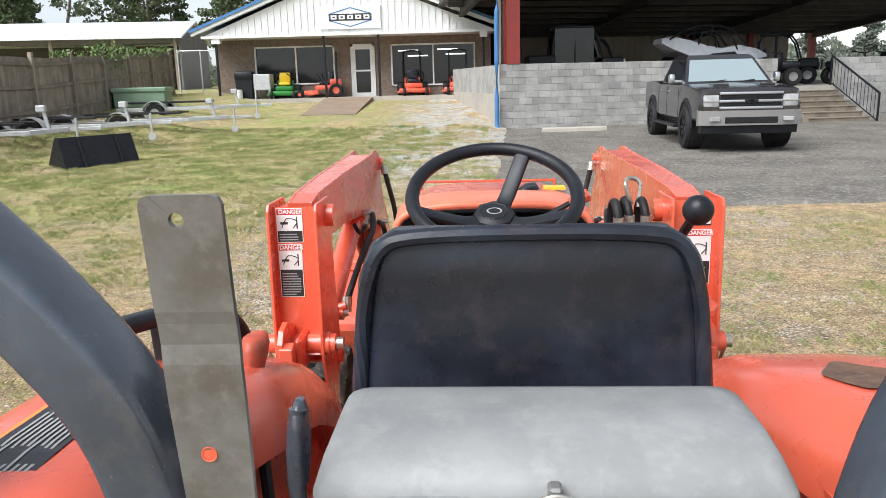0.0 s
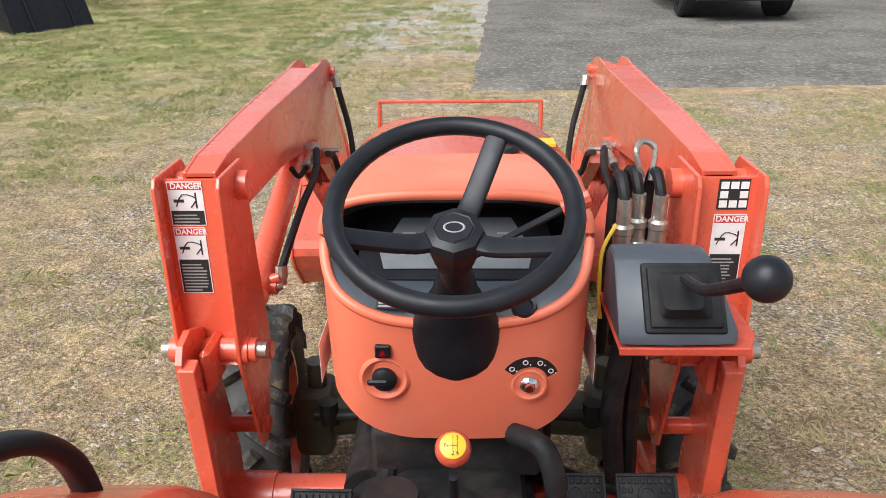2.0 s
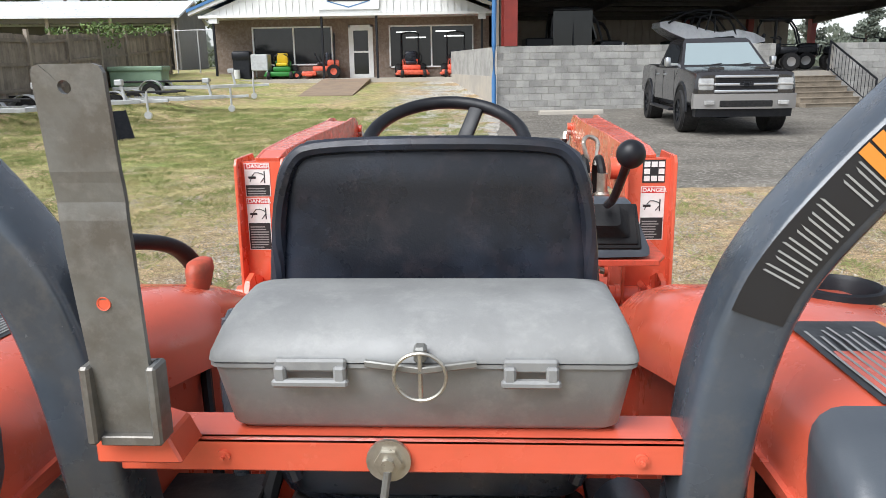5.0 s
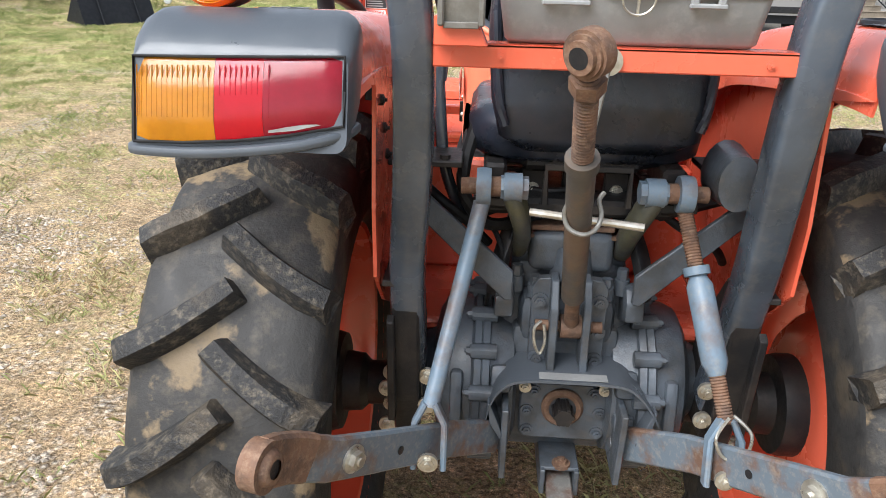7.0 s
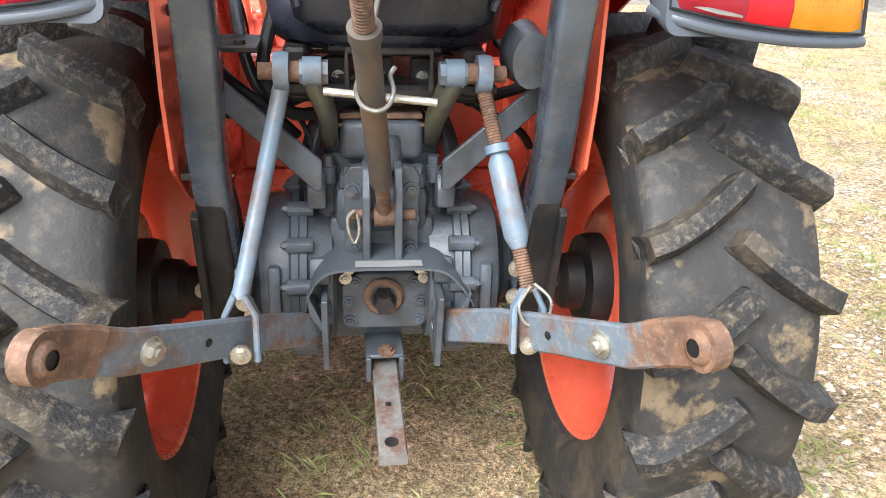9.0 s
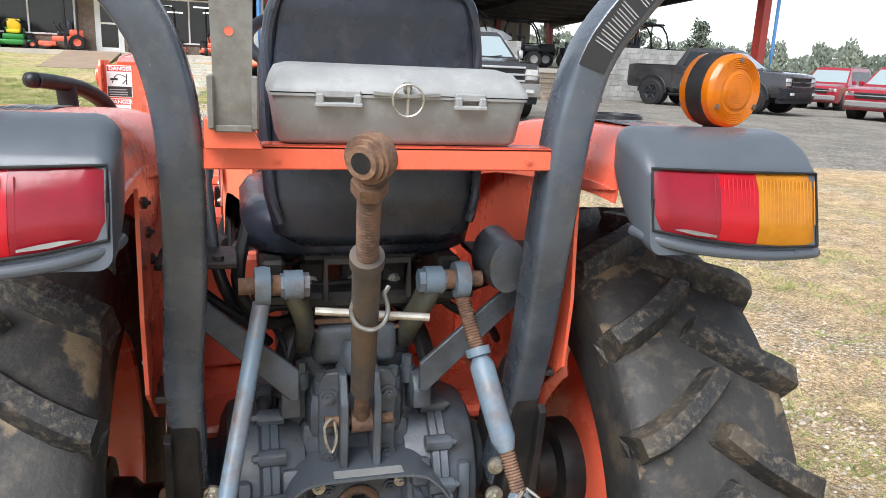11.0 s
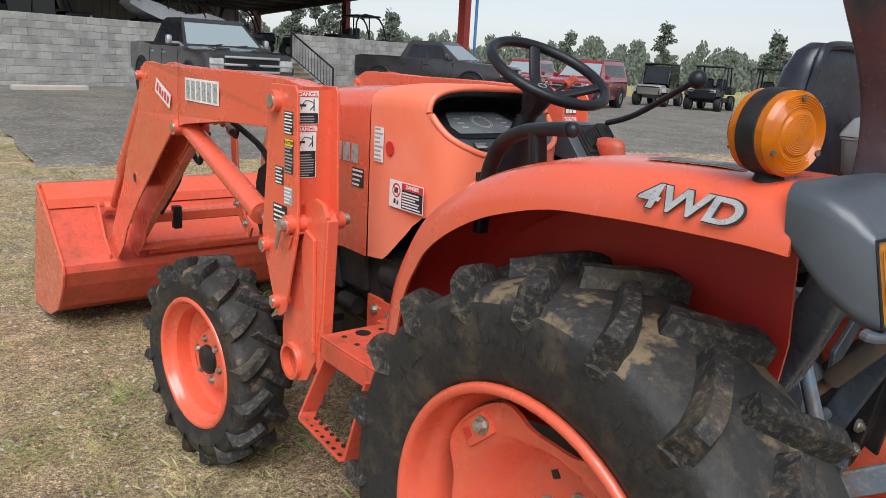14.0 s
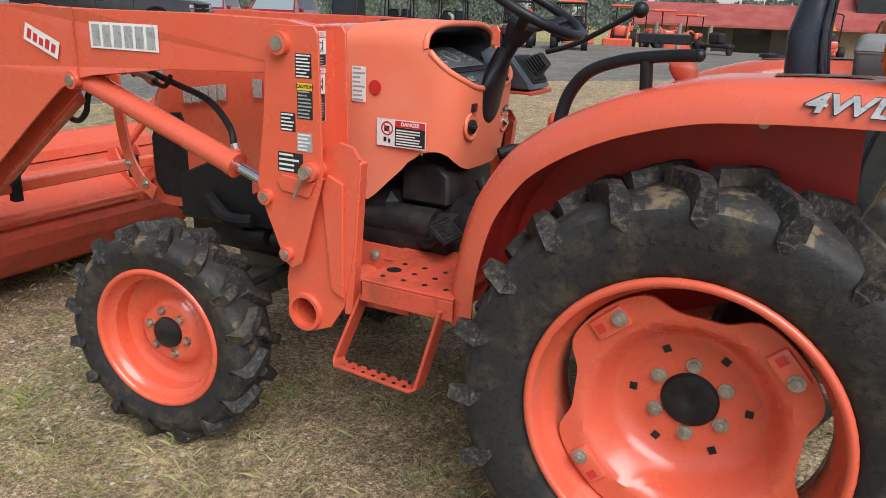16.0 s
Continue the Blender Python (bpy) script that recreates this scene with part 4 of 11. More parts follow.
for s in SIDES:
    m = facing((s * 0.6045, -0.215, 1.2455), (0, s, 0.02 * s), (-s * 0.25, 0, 1))
    text_part("4WD", 0.060, m @ Matrix.Translation((0, 0, 0.002)) @ Matrix.Diagonal((1.22, 0.88, 1, 1)), DEC_BLACK, tractor, "model_letters", 0.0008, "dark outline of the letters 4WD", 0.0025, 0.25)
    text_part("4WD", 0.058, m @ Matrix.Translation((0, 0, 0.0035)) @ Matrix.Diagonal((1.22, 0.88, 1, 1)), SILVER, tractor, "model_letters", 0.0008, "silver letters 4WD on the fender", 0.0015, 0.25)

# roll bar
for s in SIDES:
    bm = B()
    pts = [(0.286, -0.10, 0.6), (0.284, -0.205, 0.87), (0.272, -0.268, 1.04), (0.266, -0.312, 1.2), (0.272, -0.326, 1.31), (0.297, -0.329, 1.40), (0.35, -0.33, 1.475), (0.415, -0.33, 1.545), (0.475, -0.33, 1.615), (0.515, -0.33, 1.69), (0.53, -0.33, 1.78), (0.53, -0.33, 2.04),
           (0.50, -0.33, 2.13), (0.43, -0.33, 2.17), (0.0, -0.33, 2.18)]
    sweep(bm, smooth_path([(s * x, y, z) for x, y, z in pts], 4), rrect(0.057, 0.066, 0.010, 3), up=(0, 1, 0))
    post = part("rollbar_post", bm, ROPS, tractor, "slate grey tubular roll bar post, scuffed", angle=40)
    bm = B()
    prism(bm, [(-0.222, 0.856), (-0.14, 0.862), (-0.03, 0.72), (0.0, 0.60), (-0.05, 0.53), (-0.16, 0.53), (-0.19, 0.62)], "x", s * 0.264, s * 0.312, 0.004)
    box(bm, (min(s * 0.262, s * 0.325), -0.236, 0.857), (max(s * 0.262, s * 0.325), -0.15, 0.868), 0.002)
    prism(bm, [(-0.235, 0.79), (-0.22, 0.80), (-0.16, 0.60), (-0.21, 0.58)], "x", s * 0.305, s * 0.318, 0.002)
    part("mount_bracket", bm, GRIME, post, "dark steel roll bar mount", smooth=False)
    bm = B()
    for y, z in ((-0.10, 0.6), (-0.10, 0.53), (-0.16, 0.6), (-0.16, 0.52)):
        hexbolt(bm, (s * 0.33, y + 0.03, z), (0, -1, 0), 0.011, 0.01)
    part("mount_bolt", bm, ZINC, post)
    # slanted brace
    bm = B()
    prism(bm, [(s * 0.30, 0.985), (s * 0.30, 1.035), (s * 0.105, 0.862), (s * 0.105, 0.81), (s * 0.118, 0.808)], "y", -0.158, -0.146, 0.002)
    part("brace", bm, CAST, post, "dark steel brace", smooth=False)
    STRIP_FROM = 6
    for k, z in ((0, 1.46),):
        # printed warning strip on the bend of the post
        bm = B()
        strip = smooth_path([(s * (x - 0.006), y - 0.0342, z2) for x, y, z2 in pts[4:10]], 8)[STRIP_FROM:]
        vs = []
        for i, p in enumerate(strip):
            d = (strip[min(i + 1, len(strip) - 1)] - strip[max(i - 1, 0)]).normalized()
            n_ = d.cross(Vector((0, 1, 0))).normalized() * 0.021
            vs.append((bm.verts.new(p - n_), bm.verts.new(p + n_)))
        for a, b in zip(vs, vs[1:]):
            bm.faces.new((a[0], a[1], b[1], b[0]))
        if s > 0:
            st = part("warning_strip", bm, DEC_BLACK, post, "black printed warning strip", smooth=False)
            bm = B()
            for i in range(3, len(strip) - 2):
                p = strip[i] + Vector((0, -0.0009, 0))
                d = (strip[i + 1] - strip[i - 1]).normalized()
                n_ = d.cross(Vector((0, 1, 0))).normalized()
                w = 0.017 if i % 9 else 0.0
                if w:
                    for off in (-0.0018, 0.003):
                        bm.faces.new([bm.verts.new(q) for q in (p + d * off - n_ * w, p + d * off + n_ * w * (0.4 + 0.6 * random.random()), p + d * (off + 0.0016) + n_ * w * 0.8, p + d * (off + 0.0016) - n_ * w)])
            part("print_line", bm, DEC_GREY, st, smooth=False)
            bm = B()
            for i in (12, 13, 26, 27):
                p = strip[i] + Vector((0, -0.0013, 0))
                d = (strip[i + 1] - strip[i - 1]).normalized()
                n_ = d.cross(Vector((0, 1, 0))).normalized() * 0.02
                bm.faces.new([bm.verts.new(q) for q in (p - d * 0.005 - n_, p - d * 0.005 + n_, p + d * 0.005 + n_, p + d * 0.005 - n_)])
            part("orange_band", bm, DEC_ORANGE, st, smooth=False)
        else:
            bm.free()

# cross bar with the tool box
bm = B()
box(bm, (-0.24, -0.345, 1.231), (0.25, -0.338, 1.263), 0.002)
box(bm, (-0.24, -0.345, 1.257), (0.25, -0.296, 1.263), 0.002)
box(bm, (0.25, -0.343, 1.252), (0.275, -0.336, 1.262), 0.001)
bar = part("cross_bar", bm, ORANGE, tractor, "orange angle-iron cross bar between the posts", smooth=False)
bm = B()
prism(bm, [(-0.235, 1.262), (-0.165, 1.262), (-0.175, 1.285), (-0.22, 1.30), (-0.235, 1.30)], "y", -0.388, -0.342, 0.002)
part("bracket_tab", bm, ORANGE, bar, smooth=False)
bm = B()
for p in ((-0.148, -0.345, 1.246), (0.205, -0.345, 1.246)):
    hexbolt(bm, p, (0, -1, 0), 0.004, 0.004)
part("bar_bolt", bm, ORANGE, bar)


def box_ring(y0, y1, x0, x1, z, r=0.012):
    return [((x0 + x1) / 2 + a, (y0 + y1) / 2 + b, z) for a, b in rrect(x1 - x0, y1 - y0, r, 3)]


bm = B()
loft(bm, [box_ring(-0.326, -0.208, -0.139, 0.184, 1.2645, 0.014), box_ring(-0.332, -0.204, -0.144, 0.19, 1.27, 0.014), box_ring(-0.344, -0.2, -0.153, 0.198, 1.327, 0.014), box_ring(-0.347, -0.198, -0.155, 0.2, 1.3275), box_ring(-0.347, -0.198, -0.155, 0.2, 1.331)])
toolbox = part("toolbox", bm, GREY_PLASTIC, tractor, "weathered grey plastic tool box with a wire ring latch", angle=40)
bm = B()
loft(bm, [box_ring(-0.348, -0.197, -0.156, 0.201, 1.3325), box_ring(-0.347, -0.198, -0.155, 0.2, 1.338), box_ring(-0.334, -0.203, -0.151, 0.196, 1.352, 0.02), box_ring(-0.312, -0.21, -0.145, 0.19, 1.364, 0.02), box_ring(-0.28, -0.225, -0.13, 0.175, 1.369, 0.02)])
lid = part("lid", bm, GREY_PLASTIC, toolbox, "scratched grey lid", angle=45)
for n_, (x0, x1) in enumerate(((-0.105, -0.03), (0.082, 0.142))):
    bm = B()
    box(bm, (x0 + 0.008, -0.353, 1.326), (x1 - 0.008, -0.346, 1.337), 0.002)
    for x in (x0 + 0.008, x1 - 0.018):
        box(bm, (x, -0.357, 1.318), (x + 0.01, -0.346, 1.332), 0.002)
    box(bm, (x0 + 0.006, -0.358, 1.314), (x1 - 0.006, -0.35, 1.321), 0.002)
    part("latch", bm, GREY_PLASTIC, toolbox)
bm = B()
tube(bm, [(0.023 + 0.021 * math.cos(a), -0.361 - 0.002 * math.sin(a), 1.326 + 0.021 * math.sin(a)) for a in (2 * math.pi * i / 20 for i in range(21))], 0.0015, 6, 2)
rod(bm, (0.023, -0.357, 1.303), (0.023, -0.361, 1.345), 0.002, seg=6)
part("ring_pull", bm, ZINC, toolbox, "thin wire ring and hasp")
bm = B()
box(bm, (0.018, -0.36, 1.337), (0.028, -0.346, 1.35), 0.002)
sweep(bm, [(-0.022, -0.352, 1.334), (0.023, -0.359, 1.331), (0.068, -0.352, 1.334)], rrect(0.005, 0.006, 0.001, 1))
part("hasp", bm, GALV, toolbox)

def pierced(outline, centre, radius, seg=28):
    """The outline with a round hole, joined to its nearest corner by a hairline cut."""
    area = sum(a[0] * b[1] - b[0] * a[1] for a, b in zip(outline, outline[1:] + outline[:1]))
    turn = -1 if area > 0 else 1
    k = min(range(len(outline)), key=lambda i: math.hypot(outline[i][0] - centre[0], outline[i][1] - centre[1]))
    first = math.atan2(outline[k][1] - centre[1], outline[k][0] - centre[0])
    ring = [(centre[0] + radius * math.cos(first + turn * (0.004 + (2 * math.pi - 0.008) * i / seg)), centre[1] + radius * math.sin(first + turn * (0.004 + (2 * math.pi - 0.008) * i / seg))) for i in range(seg + 1)]
    order = outline[k + 1:] + outline[:k + 1]
    nx, ny = order[0][0] - order[-1][0], order[0][1] - order[-1][1]
    d = math.hypot(nx, ny)
    back = (order[-1][0] + nx / d * 0.0004, order[-1][1] + ny / d * 0.0004)
    return order + ring + [back]


# upright sign plate in its socket
bm = B()
m = facing((0, 0, 0), (1, 0.02, 0), (0, 0, 1))
front = []
plate_pts = [(1.292, -0.393), (1.345, -0.3985), (1.44, -0.408), (1.465, -0.410), (1.478, -0.4095), (1.492, -0.4115), (1.50, -0.4135)]
for z, y in plate_pts:
    hw = 0.0245 if z < 1.565 else 0.021
    if z < 1.36:
        hw = 0.0225
    front.append([(-0.2 - hw, y - 0.0025, z), (-0.2 + hw, y - 0.0025, z), (-0.2 + hw, y + 0.0025, z), (-0.2 - hw, y + 0.0025, z)])
loft(bm, front)
head = B()
outline = [(-0.2245, 1.5), (-0.1755, 1.5), (-0.1755, 1.566), (-0.1775, 1.5705), (-0.182, 1.572), (-0.218, 1.572), (-0.2225, 1.5705), (-0.2245, 1.566)]
prism(head, pierced(outline, (-0.203, 1.557), 0.0046), "y", -0.0025, 0.0025)
for v in head.verts:
    v.co.y += -0.4135 - 0.104 * (v.co.z - 1.5)
merge(bm, head)
plate = part("sign_plate", bm, GALV, tractor, "bare galvanised steel upright plate with bolt holes", smooth=False)
for z, y in ((1.402, -0.4042),):
    bm = B()
    lathe(bm, [(0.0042, -0.0031), (0.0052, -0.0034), (0.0055, -0.0025)], (-0.203, y, z), "y", 16)
    rod(bm, (-0.203, y - 0.0028, z), (-0.203, y + 0.001, z), 0.0042, seg=14)
    part("plate_hole", bm, [ORANGE], plate, "bolt hole")
bm = B()
for x in (-0.2255, -0.1745):
    box(bm, (x - 0.004, -0.408, 1.288), (x + 0.004, -0.385, 1.352), 0.002)
box(bm, (-0.226, -0.392, 1.288), (-0.174, -0.387, 1.352), 0.001)
box(bm, (-0.222, -0.402, 1.285), (-0.178, -0.385, 1.293), 0.001)
part("socket", bm, GALV, plate, "galvanised channel socket", smooth=False)

# seat
bm = B()
rows = []
for z, y, w, th in ((1.07, -0.13, 0.25, 0.05), (1.10, -0.165, 0.325, 0.06), (1.16, -0.16, 0.355, 0.07), (1.26, -0.13, 0.372, 0.085), (1.36, -0.12, 0.366, 0.08), (1.44, -0.13, 0.345, 0.065), (1.475, -0.137, 0.315, 0.05), (1.49, -0.142, 0.27, 0.03)):
    rows.append([(0.02 + a, y + 0.03 + b , z) for a, b in rrect(w, th, th * 0.42, 4)])
loft(bm, rows)
seat = part("seat_backrest", bm, VINYL, tractor, "black vinyl tractor seat back, wet and scuffed, bluish sheen painted in", angle=60)
bm = B()
SEAT = ((1.12, -0.168, 0.335, 0.064), (1.16, -0.16, 0.355, 0.07), (1.26, -0.13, 0.372, 0.085), (1.36, -0.12, 0.366, 0.08), (1.44, -0.13, 0.345, 0.065), (1.474, -0.137, 0.315, 0.05))
left = [(0.02 - w / 2 + 0.013, y + 0.03 - th / 2 - 0.001, z) for z, y, w, th in SEAT]
right = [(0.04 - x, y, z) for x, y, z in left[::-1]]
tube(bm, left + [(-0.09, -0.135, 1.486), (0.02, -0.136, 1.489), (0.13, -0.135, 1.486)] + right, 0.008, 8, 4)
part("piping", bm, VINYL, seat)
bm = B()
rows = []
for z, w, d in ((1.04, 0.36, 0.36), (1.06, 0.40, 0.42), (1.11, 0.41, 0.44), (1.135, 0.38, 0.4), (1.14, 0.32, 0.34)):
    rows.append([(0.01 + a, 0.09 + b, z) for a, b in rrect(w, d, 0.09, 4)])
loft(bm, rows)
part("seat_cushion", bm, VINYL, tractor, "black vinyl seat cushion", angle=60)
bm = B()
for x in (-0.106, 0.14):
    pts = [(x + 0.019 * math.cos(2 * math.pi * i / 10), 0.01 + 0.019 * math.sin(2 * math.pi * i / 10), 1.0 + i * 0.0011) for i in range(70)]
    sweep(bm, pts, circle(0.0032, 6))
part("seat_spring", bm, GALV, tractor, "pair of coil springs under the seat")
bm = B()
box(bm, (-0.16, -0.12, 0.955), (0.17, 0.2, 0.985), 0.008)
for x in (-0.145, 0.155):
    box(bm, (x - 0.02, -0.14, 0.97), (x + 0.02, 0.15, 1.05), 0.006)
sweep(bm, [(-0.06, -0.15, 0.985), (-0.06, -0.15, 1.05), (0.08, -0.15, 1.05), (0.08, -0.15, 0.985)], rrect(0.012, 0.008, 0.002, 1), up=(0, 1, 0))
box(bm, (-0.1, -0.1, 1.03), (0.11, 0.2, 1.06), 0.01)
part("seat_frame", bm, GRIME, tractor, "black oily seat suspension")

# steering
bm = B()
C, nrm = Vector((0, 0.66, 1.407)), Vector((0, -0.469, 0.883))
ua, ub = Vector((1, 0, 0)), Vector((0, 0.883, 0.469))
sweep(bm, [C + (ua * math.cos(a) + ub * math.sin(a)) * 0.166 for a in (2 * math.pi * i / 48 for i in range(48))], circle(0.0145, 10), closed=True, up=nrm)
wheel_st = part("steering_wheel", bm, BLACK, tractor, "black plastic steering wheel with three spokes", angle=80)
hubc = C - nrm * 0.06
for a in (66, 199, 335):
    bm = B()
    d = ua * math.cos(radians(a)) + ub * math.sin(radians(a))
    pts = [hubc + d * 0.02, hubc + d * 0.06 + nrm * 0.004, hubc + d * 0.12 + nrm * 0.035, C + d * 0.162]
    sweep(bm, smooth_path(pts, 4), rrect(0.034, 0.014, 0.006, 2), up=nrm, scales=None)
    part("spoke", bm, BLACK, wheel_st)
bm = B()
M = Matrix((ua, ub, nrm)).transposed().to_4x4()
M.translation = hubc
t = B()
lathe(t, [(0, 0.018), (0.026, 0.018), (0.028, 0.016), (0.03, 0.017), (0.042, 0.012), (0.046, 0.0), (0.04, -0.03), (0.03, -0.06), (0, -0.06)], (0, 0, 0), "z", 8)
merge(bm, t, M)
part("hub", bm, BLACK, wheel_st, "octagonal black hub cover", angle=25)
bm = B()
lathe(t := B(), [(0.011, 0.0), (0.0125, 0.001), (0.014, 0.0)], (0, 0, 0.0185), "z", 20)
merge(bm, t, M @ Matrix.Diagonal((1.15, 0.75, 1, 1)))
part("hub_mark", bm, DEC_GREY, wheel_st)
bm = B()
rod(bm, hubc - nrm * 0.05, hubc - nrm * 0.13, 0.026, 0.022, 14)
rows = []
for k, (z, y, wx, wy) in enumerate(((1.285, 0.735, 0.026, 0.026), (1.24, 0.752, 0.036, 0.032), (1.20, 0.764, 0.06, 0.03), (1.165, 0.771, 0.073, 0.024), (1.13, 0.774, 0.072, 0.018), (1.10, 0.776, 0.066, 0.014), (1.078, 0.778, 0.055, 0.011), (1.062, 0.780, 0.038, 0.009), (1.053, 0.782, 0.015, 0.007))):
    rows.append([(wx * math.cos(a), y + wy * math.sin(a), z) for a in (2 * math.pi * i / 20 for i in range(20))])
loft(bm, rows)
part("steering_column", bm, BLACK, tractor, "black plastic steering column shroud")
bm = B()
tube(bm, [(0.03, 0.74, 1.30), (0.09, 0.74, 1.335), (0.165, 0.745, 1.375)], 0.006, 8)
rod(bm, (0.16, 0.745, 1.372), (0.2, 0.747, 1.39), 0.012, 0.014, 10, mi=1)
part("shuttle_lever", bm, [BLACK, ORANGE], tractor, "black lever with an orange knob")

# dash cowl: a loft from the rear panel forward to the hood seam
def cowl_ring(y, hw, zt, zb, crown, n=9):
    """A section across the cowl, from the lower left over the top to the lower right."""
    pts = []
    for i in range(5):
        pts.append((-hw, y, zb + (zt - 0.07 - zb) * i / 4))
    for i in range(1, n):
        a = math.pi * (1 - i / n)
        pts.append((hw * math.copysign(abs(math.cos(a)) ** 0.55, math.cos(a)), y, zt - 0.07 + (0.07 + crown) * math.sin(a) ** 0.6))
    for i in range(5):
        pts.append((hw, y, zt - 0.07 - (zt - 0.07 - zb) * i / 4))
    return pts


# the cowl wraps from the hood seam round the rear panel; half of its plan, from the middle to the seam
PLAN = [(0.0, 0.768), (0.06, 0.769), (0.12, 0.772), (0.165, 0.780), (0.196, 0.797), (0.215, 0.82), (0.226, 0.848), (0.232, 0.88), (0.237, 0.93), (0.242, 1.0), (0.246, 1.07), (0.248, 1.152)]
FOOT = [(0.0, 0.915), (0.09, 0.916), (0.14, 0.93), (0.175, 0.95), (0.2, 0.972), (0.216, 0.982), (0.226, 0.982), (0.232, 0.976), (0.237, 0.945), (0.242, 0.875), (0.246, 0.812), (0.248, 0.803)]
BROW = [1.165, 1.166, 1.174, 1.19, 1.207, 1.226, 1.252, 1.28, 1.28, 1.28, 1.279, 1.274]


def along(table, x):
    """A value between the rows of a table of pairs."""
    for (a, u), (b, v) in zip(table, table[1:]):
        if x <= b:
            return u + (v - u) * (x - a) / (b - a)
    return table[-1][1]


def tuck(y, z):
    """The lower rear of the cowl draws in under the dash."""
    return y + 0.032 * ((1.2 - z) / 0.29) ** 2 * ease((0.95 - y) / 0.12) * (1 if z < 1.2 else 0)


half = [Vector((x, y, top)) for (x, y), top in zip(PLAN, BROW)]
half = smooth_path(half, 3)
track = [Vector((-p.x, p.y, p.z)) for p in half[:0:-1]] + half
bm = B()
cols = []
for p in track:
    zb = along(FOOT, abs(p.x))
    cols.append([(p.x * (1 - 0.012 * (1 - k / 9) ** 2), tuck(p.y, zb + (p.z - zb) * k / 9), zb + (p.z - zb) * k / 9) for k in range(10)])
loft(bm, cols, cap=False, closed=False)


def crown_ring(y, hw, top, low=1.28, n=20):
    return [(-hw * math.copysign(abs(math.cos(math.pi * i / n)) ** 0.6, math.cos(math.pi * i / n)), y, low + (top - low) * math.sin(math.pi * i / n) ** 0.62) for i in range(n + 1)]


visor = crown_ring(0.88, 0.232, 1.353)
loft(bm, [visor, crown_ring(0.93, 0.237, 1.357), crown_ring(1.0, 0.242, 1.357), crown_ring(1.07, 0.246, 1.353, 1.279), crown_ring(1.152, 0.248, 1.344, 1.274)], cap=False, closed=False)
bmesh.ops.remove_doubles(bm, verts=bm.verts, dist=0.003)
cowl = part("dash_cowl", bm, ORANGE_FADED, tractor, "sun-faded orange plastic dash cowl", angle=60)
# rounded lip round the opening
rim_pts = [p for p in track if p.y <= 0.881]
lip_path = [Vector((p.x * 0.985, p.y + 0.004, p.z - 0.002)) for p in rim_pts] + [Vector((x * 0.985, y + 0.004, z - 0.004)) for x, y, z in visor[::-1][1:-1]]
bm = B()
sweep(bm, lip_path, circle(0.0095, 8), closed=True, up=(0, 0.5, 0.87))
part("opening_lip", bm, ORANGE_FADED, cowl, angle=80)
def rear_y(x, z):
    return tuck(along(PLAN, abs(x)), z)
# instrument recess
bm = B()
depth = []
for dy, sx, dz in ((0.006, 0.955, -0.008), (0.02, 0.90, -0.016), (0.10, 0.84, -0.025), (0.17, 0.76, -0.055), (0.185, 0.3, -0.075)):
    depth.append([(x * sx, y + dy, 1.19 + (z - 1.19) * (1 + (sx - 1) * 0.5) + dz) for x, y, z in [(visor[0][0], 0.88, 1.2)] + visor + [(visor[-1][0], 0.88, 1.2)]])
loft(bm, depth, cap=False, closed=False)
part("dash_hood_liner", bm, BLACK, cowl, "black inside of the instrument hood")
bm = B()
prism(bm, [(-0.178, 0.0), (0.178, 0.0), (0.165, 0.14), (0.11, 0.17), (-0.11, 0.17), (-0.165, 0.14)], "z", 0, 0.006, 0.002, facing((0, 0.85, 1.205), (1, 0, 0), (0, 0.95, 0.42)))
inst = part("instrument_panel", bm, BLACK, cowl, "black instrument panel", smooth=False)
bm = B()
prism(bm, [(-0.125, 0.02), (0.125, 0.02), (0.135, 0.06), (0.10, 0.145), (-0.10, 0.145), (-0.135, 0.06)], "z", 0.007, 0.01, 0.001, facing((0, 0.85, 1.205), (1, 0, 0), (0, 0.95, 0.42)))
part("gauge_glass", bm, GAUGE, inst, "glossy gauge window, sky reflection painted in as grey", smooth=False)
bm = B()
mg = facing((0, 0.85, 1.205), (1, 0, 0), (0, 0.95, 0.42))
for r in (0.034, 0.029):
    lathe(t := B(), [(r, 0.0), (r + 0.0015, 0.0006), (r + 0.002, 0)], (0, 0, 0), "z", 32)
    merge(bm, t, mg @ Matrix.Translation((0, 0.085, 0.0105)))
for k in range(11):
    a = radians(-30 + 24 * k)
    box(bm, (0.0235, -0.0008, 0.0104), (0.0285, 0.0008, 0.011), 0, mg @ Matrix.Translation((0, 0.085, 0)) @ Matrix.Rotation(a, 4, "Z"))
for x in (-0.085, 0.085):
    for k in range(3):
        box(bm, (x - 0.012, 0.05 + 0.025 * k, 0.0104), (x + 0.012, 0.056 + 0.025 * k, 0.011), 0, mg)
part("gauge_marks", bm, DEC_GREY, inst, smooth=False)
# black shoulder strip between recess and panel
bm = B()
shelf = []
for p in [q for q in rim_pts if q.y <= 0.87]:
    shelf.append([(p.x * 0.975, p.y + 0.006, p.z - 0.003), (p.x * 0.95, p.y + 0.014, p.z + 0.006), (p.x * 0.87, p.y + 0.045, p.z * 0.6 + 1.195 * 0.4 + 0.012), (p.x * 0.80, min(0.885, p.y + 0.085), 1.206 + 0.15 * (p.z - 1.165)), (p.x * 0.74, 0.905, 1.196)])
loft(bm, shelf, cap=False, closed=False)
part("dash_shelf", bm, FENDER_GREY, cowl, "charcoal dash shelf", angle=60)
md = facing((-0.108, 0.792, 1.1935), (1, -0.1, 0), (0, 0.86, 0.5))
bm = B()
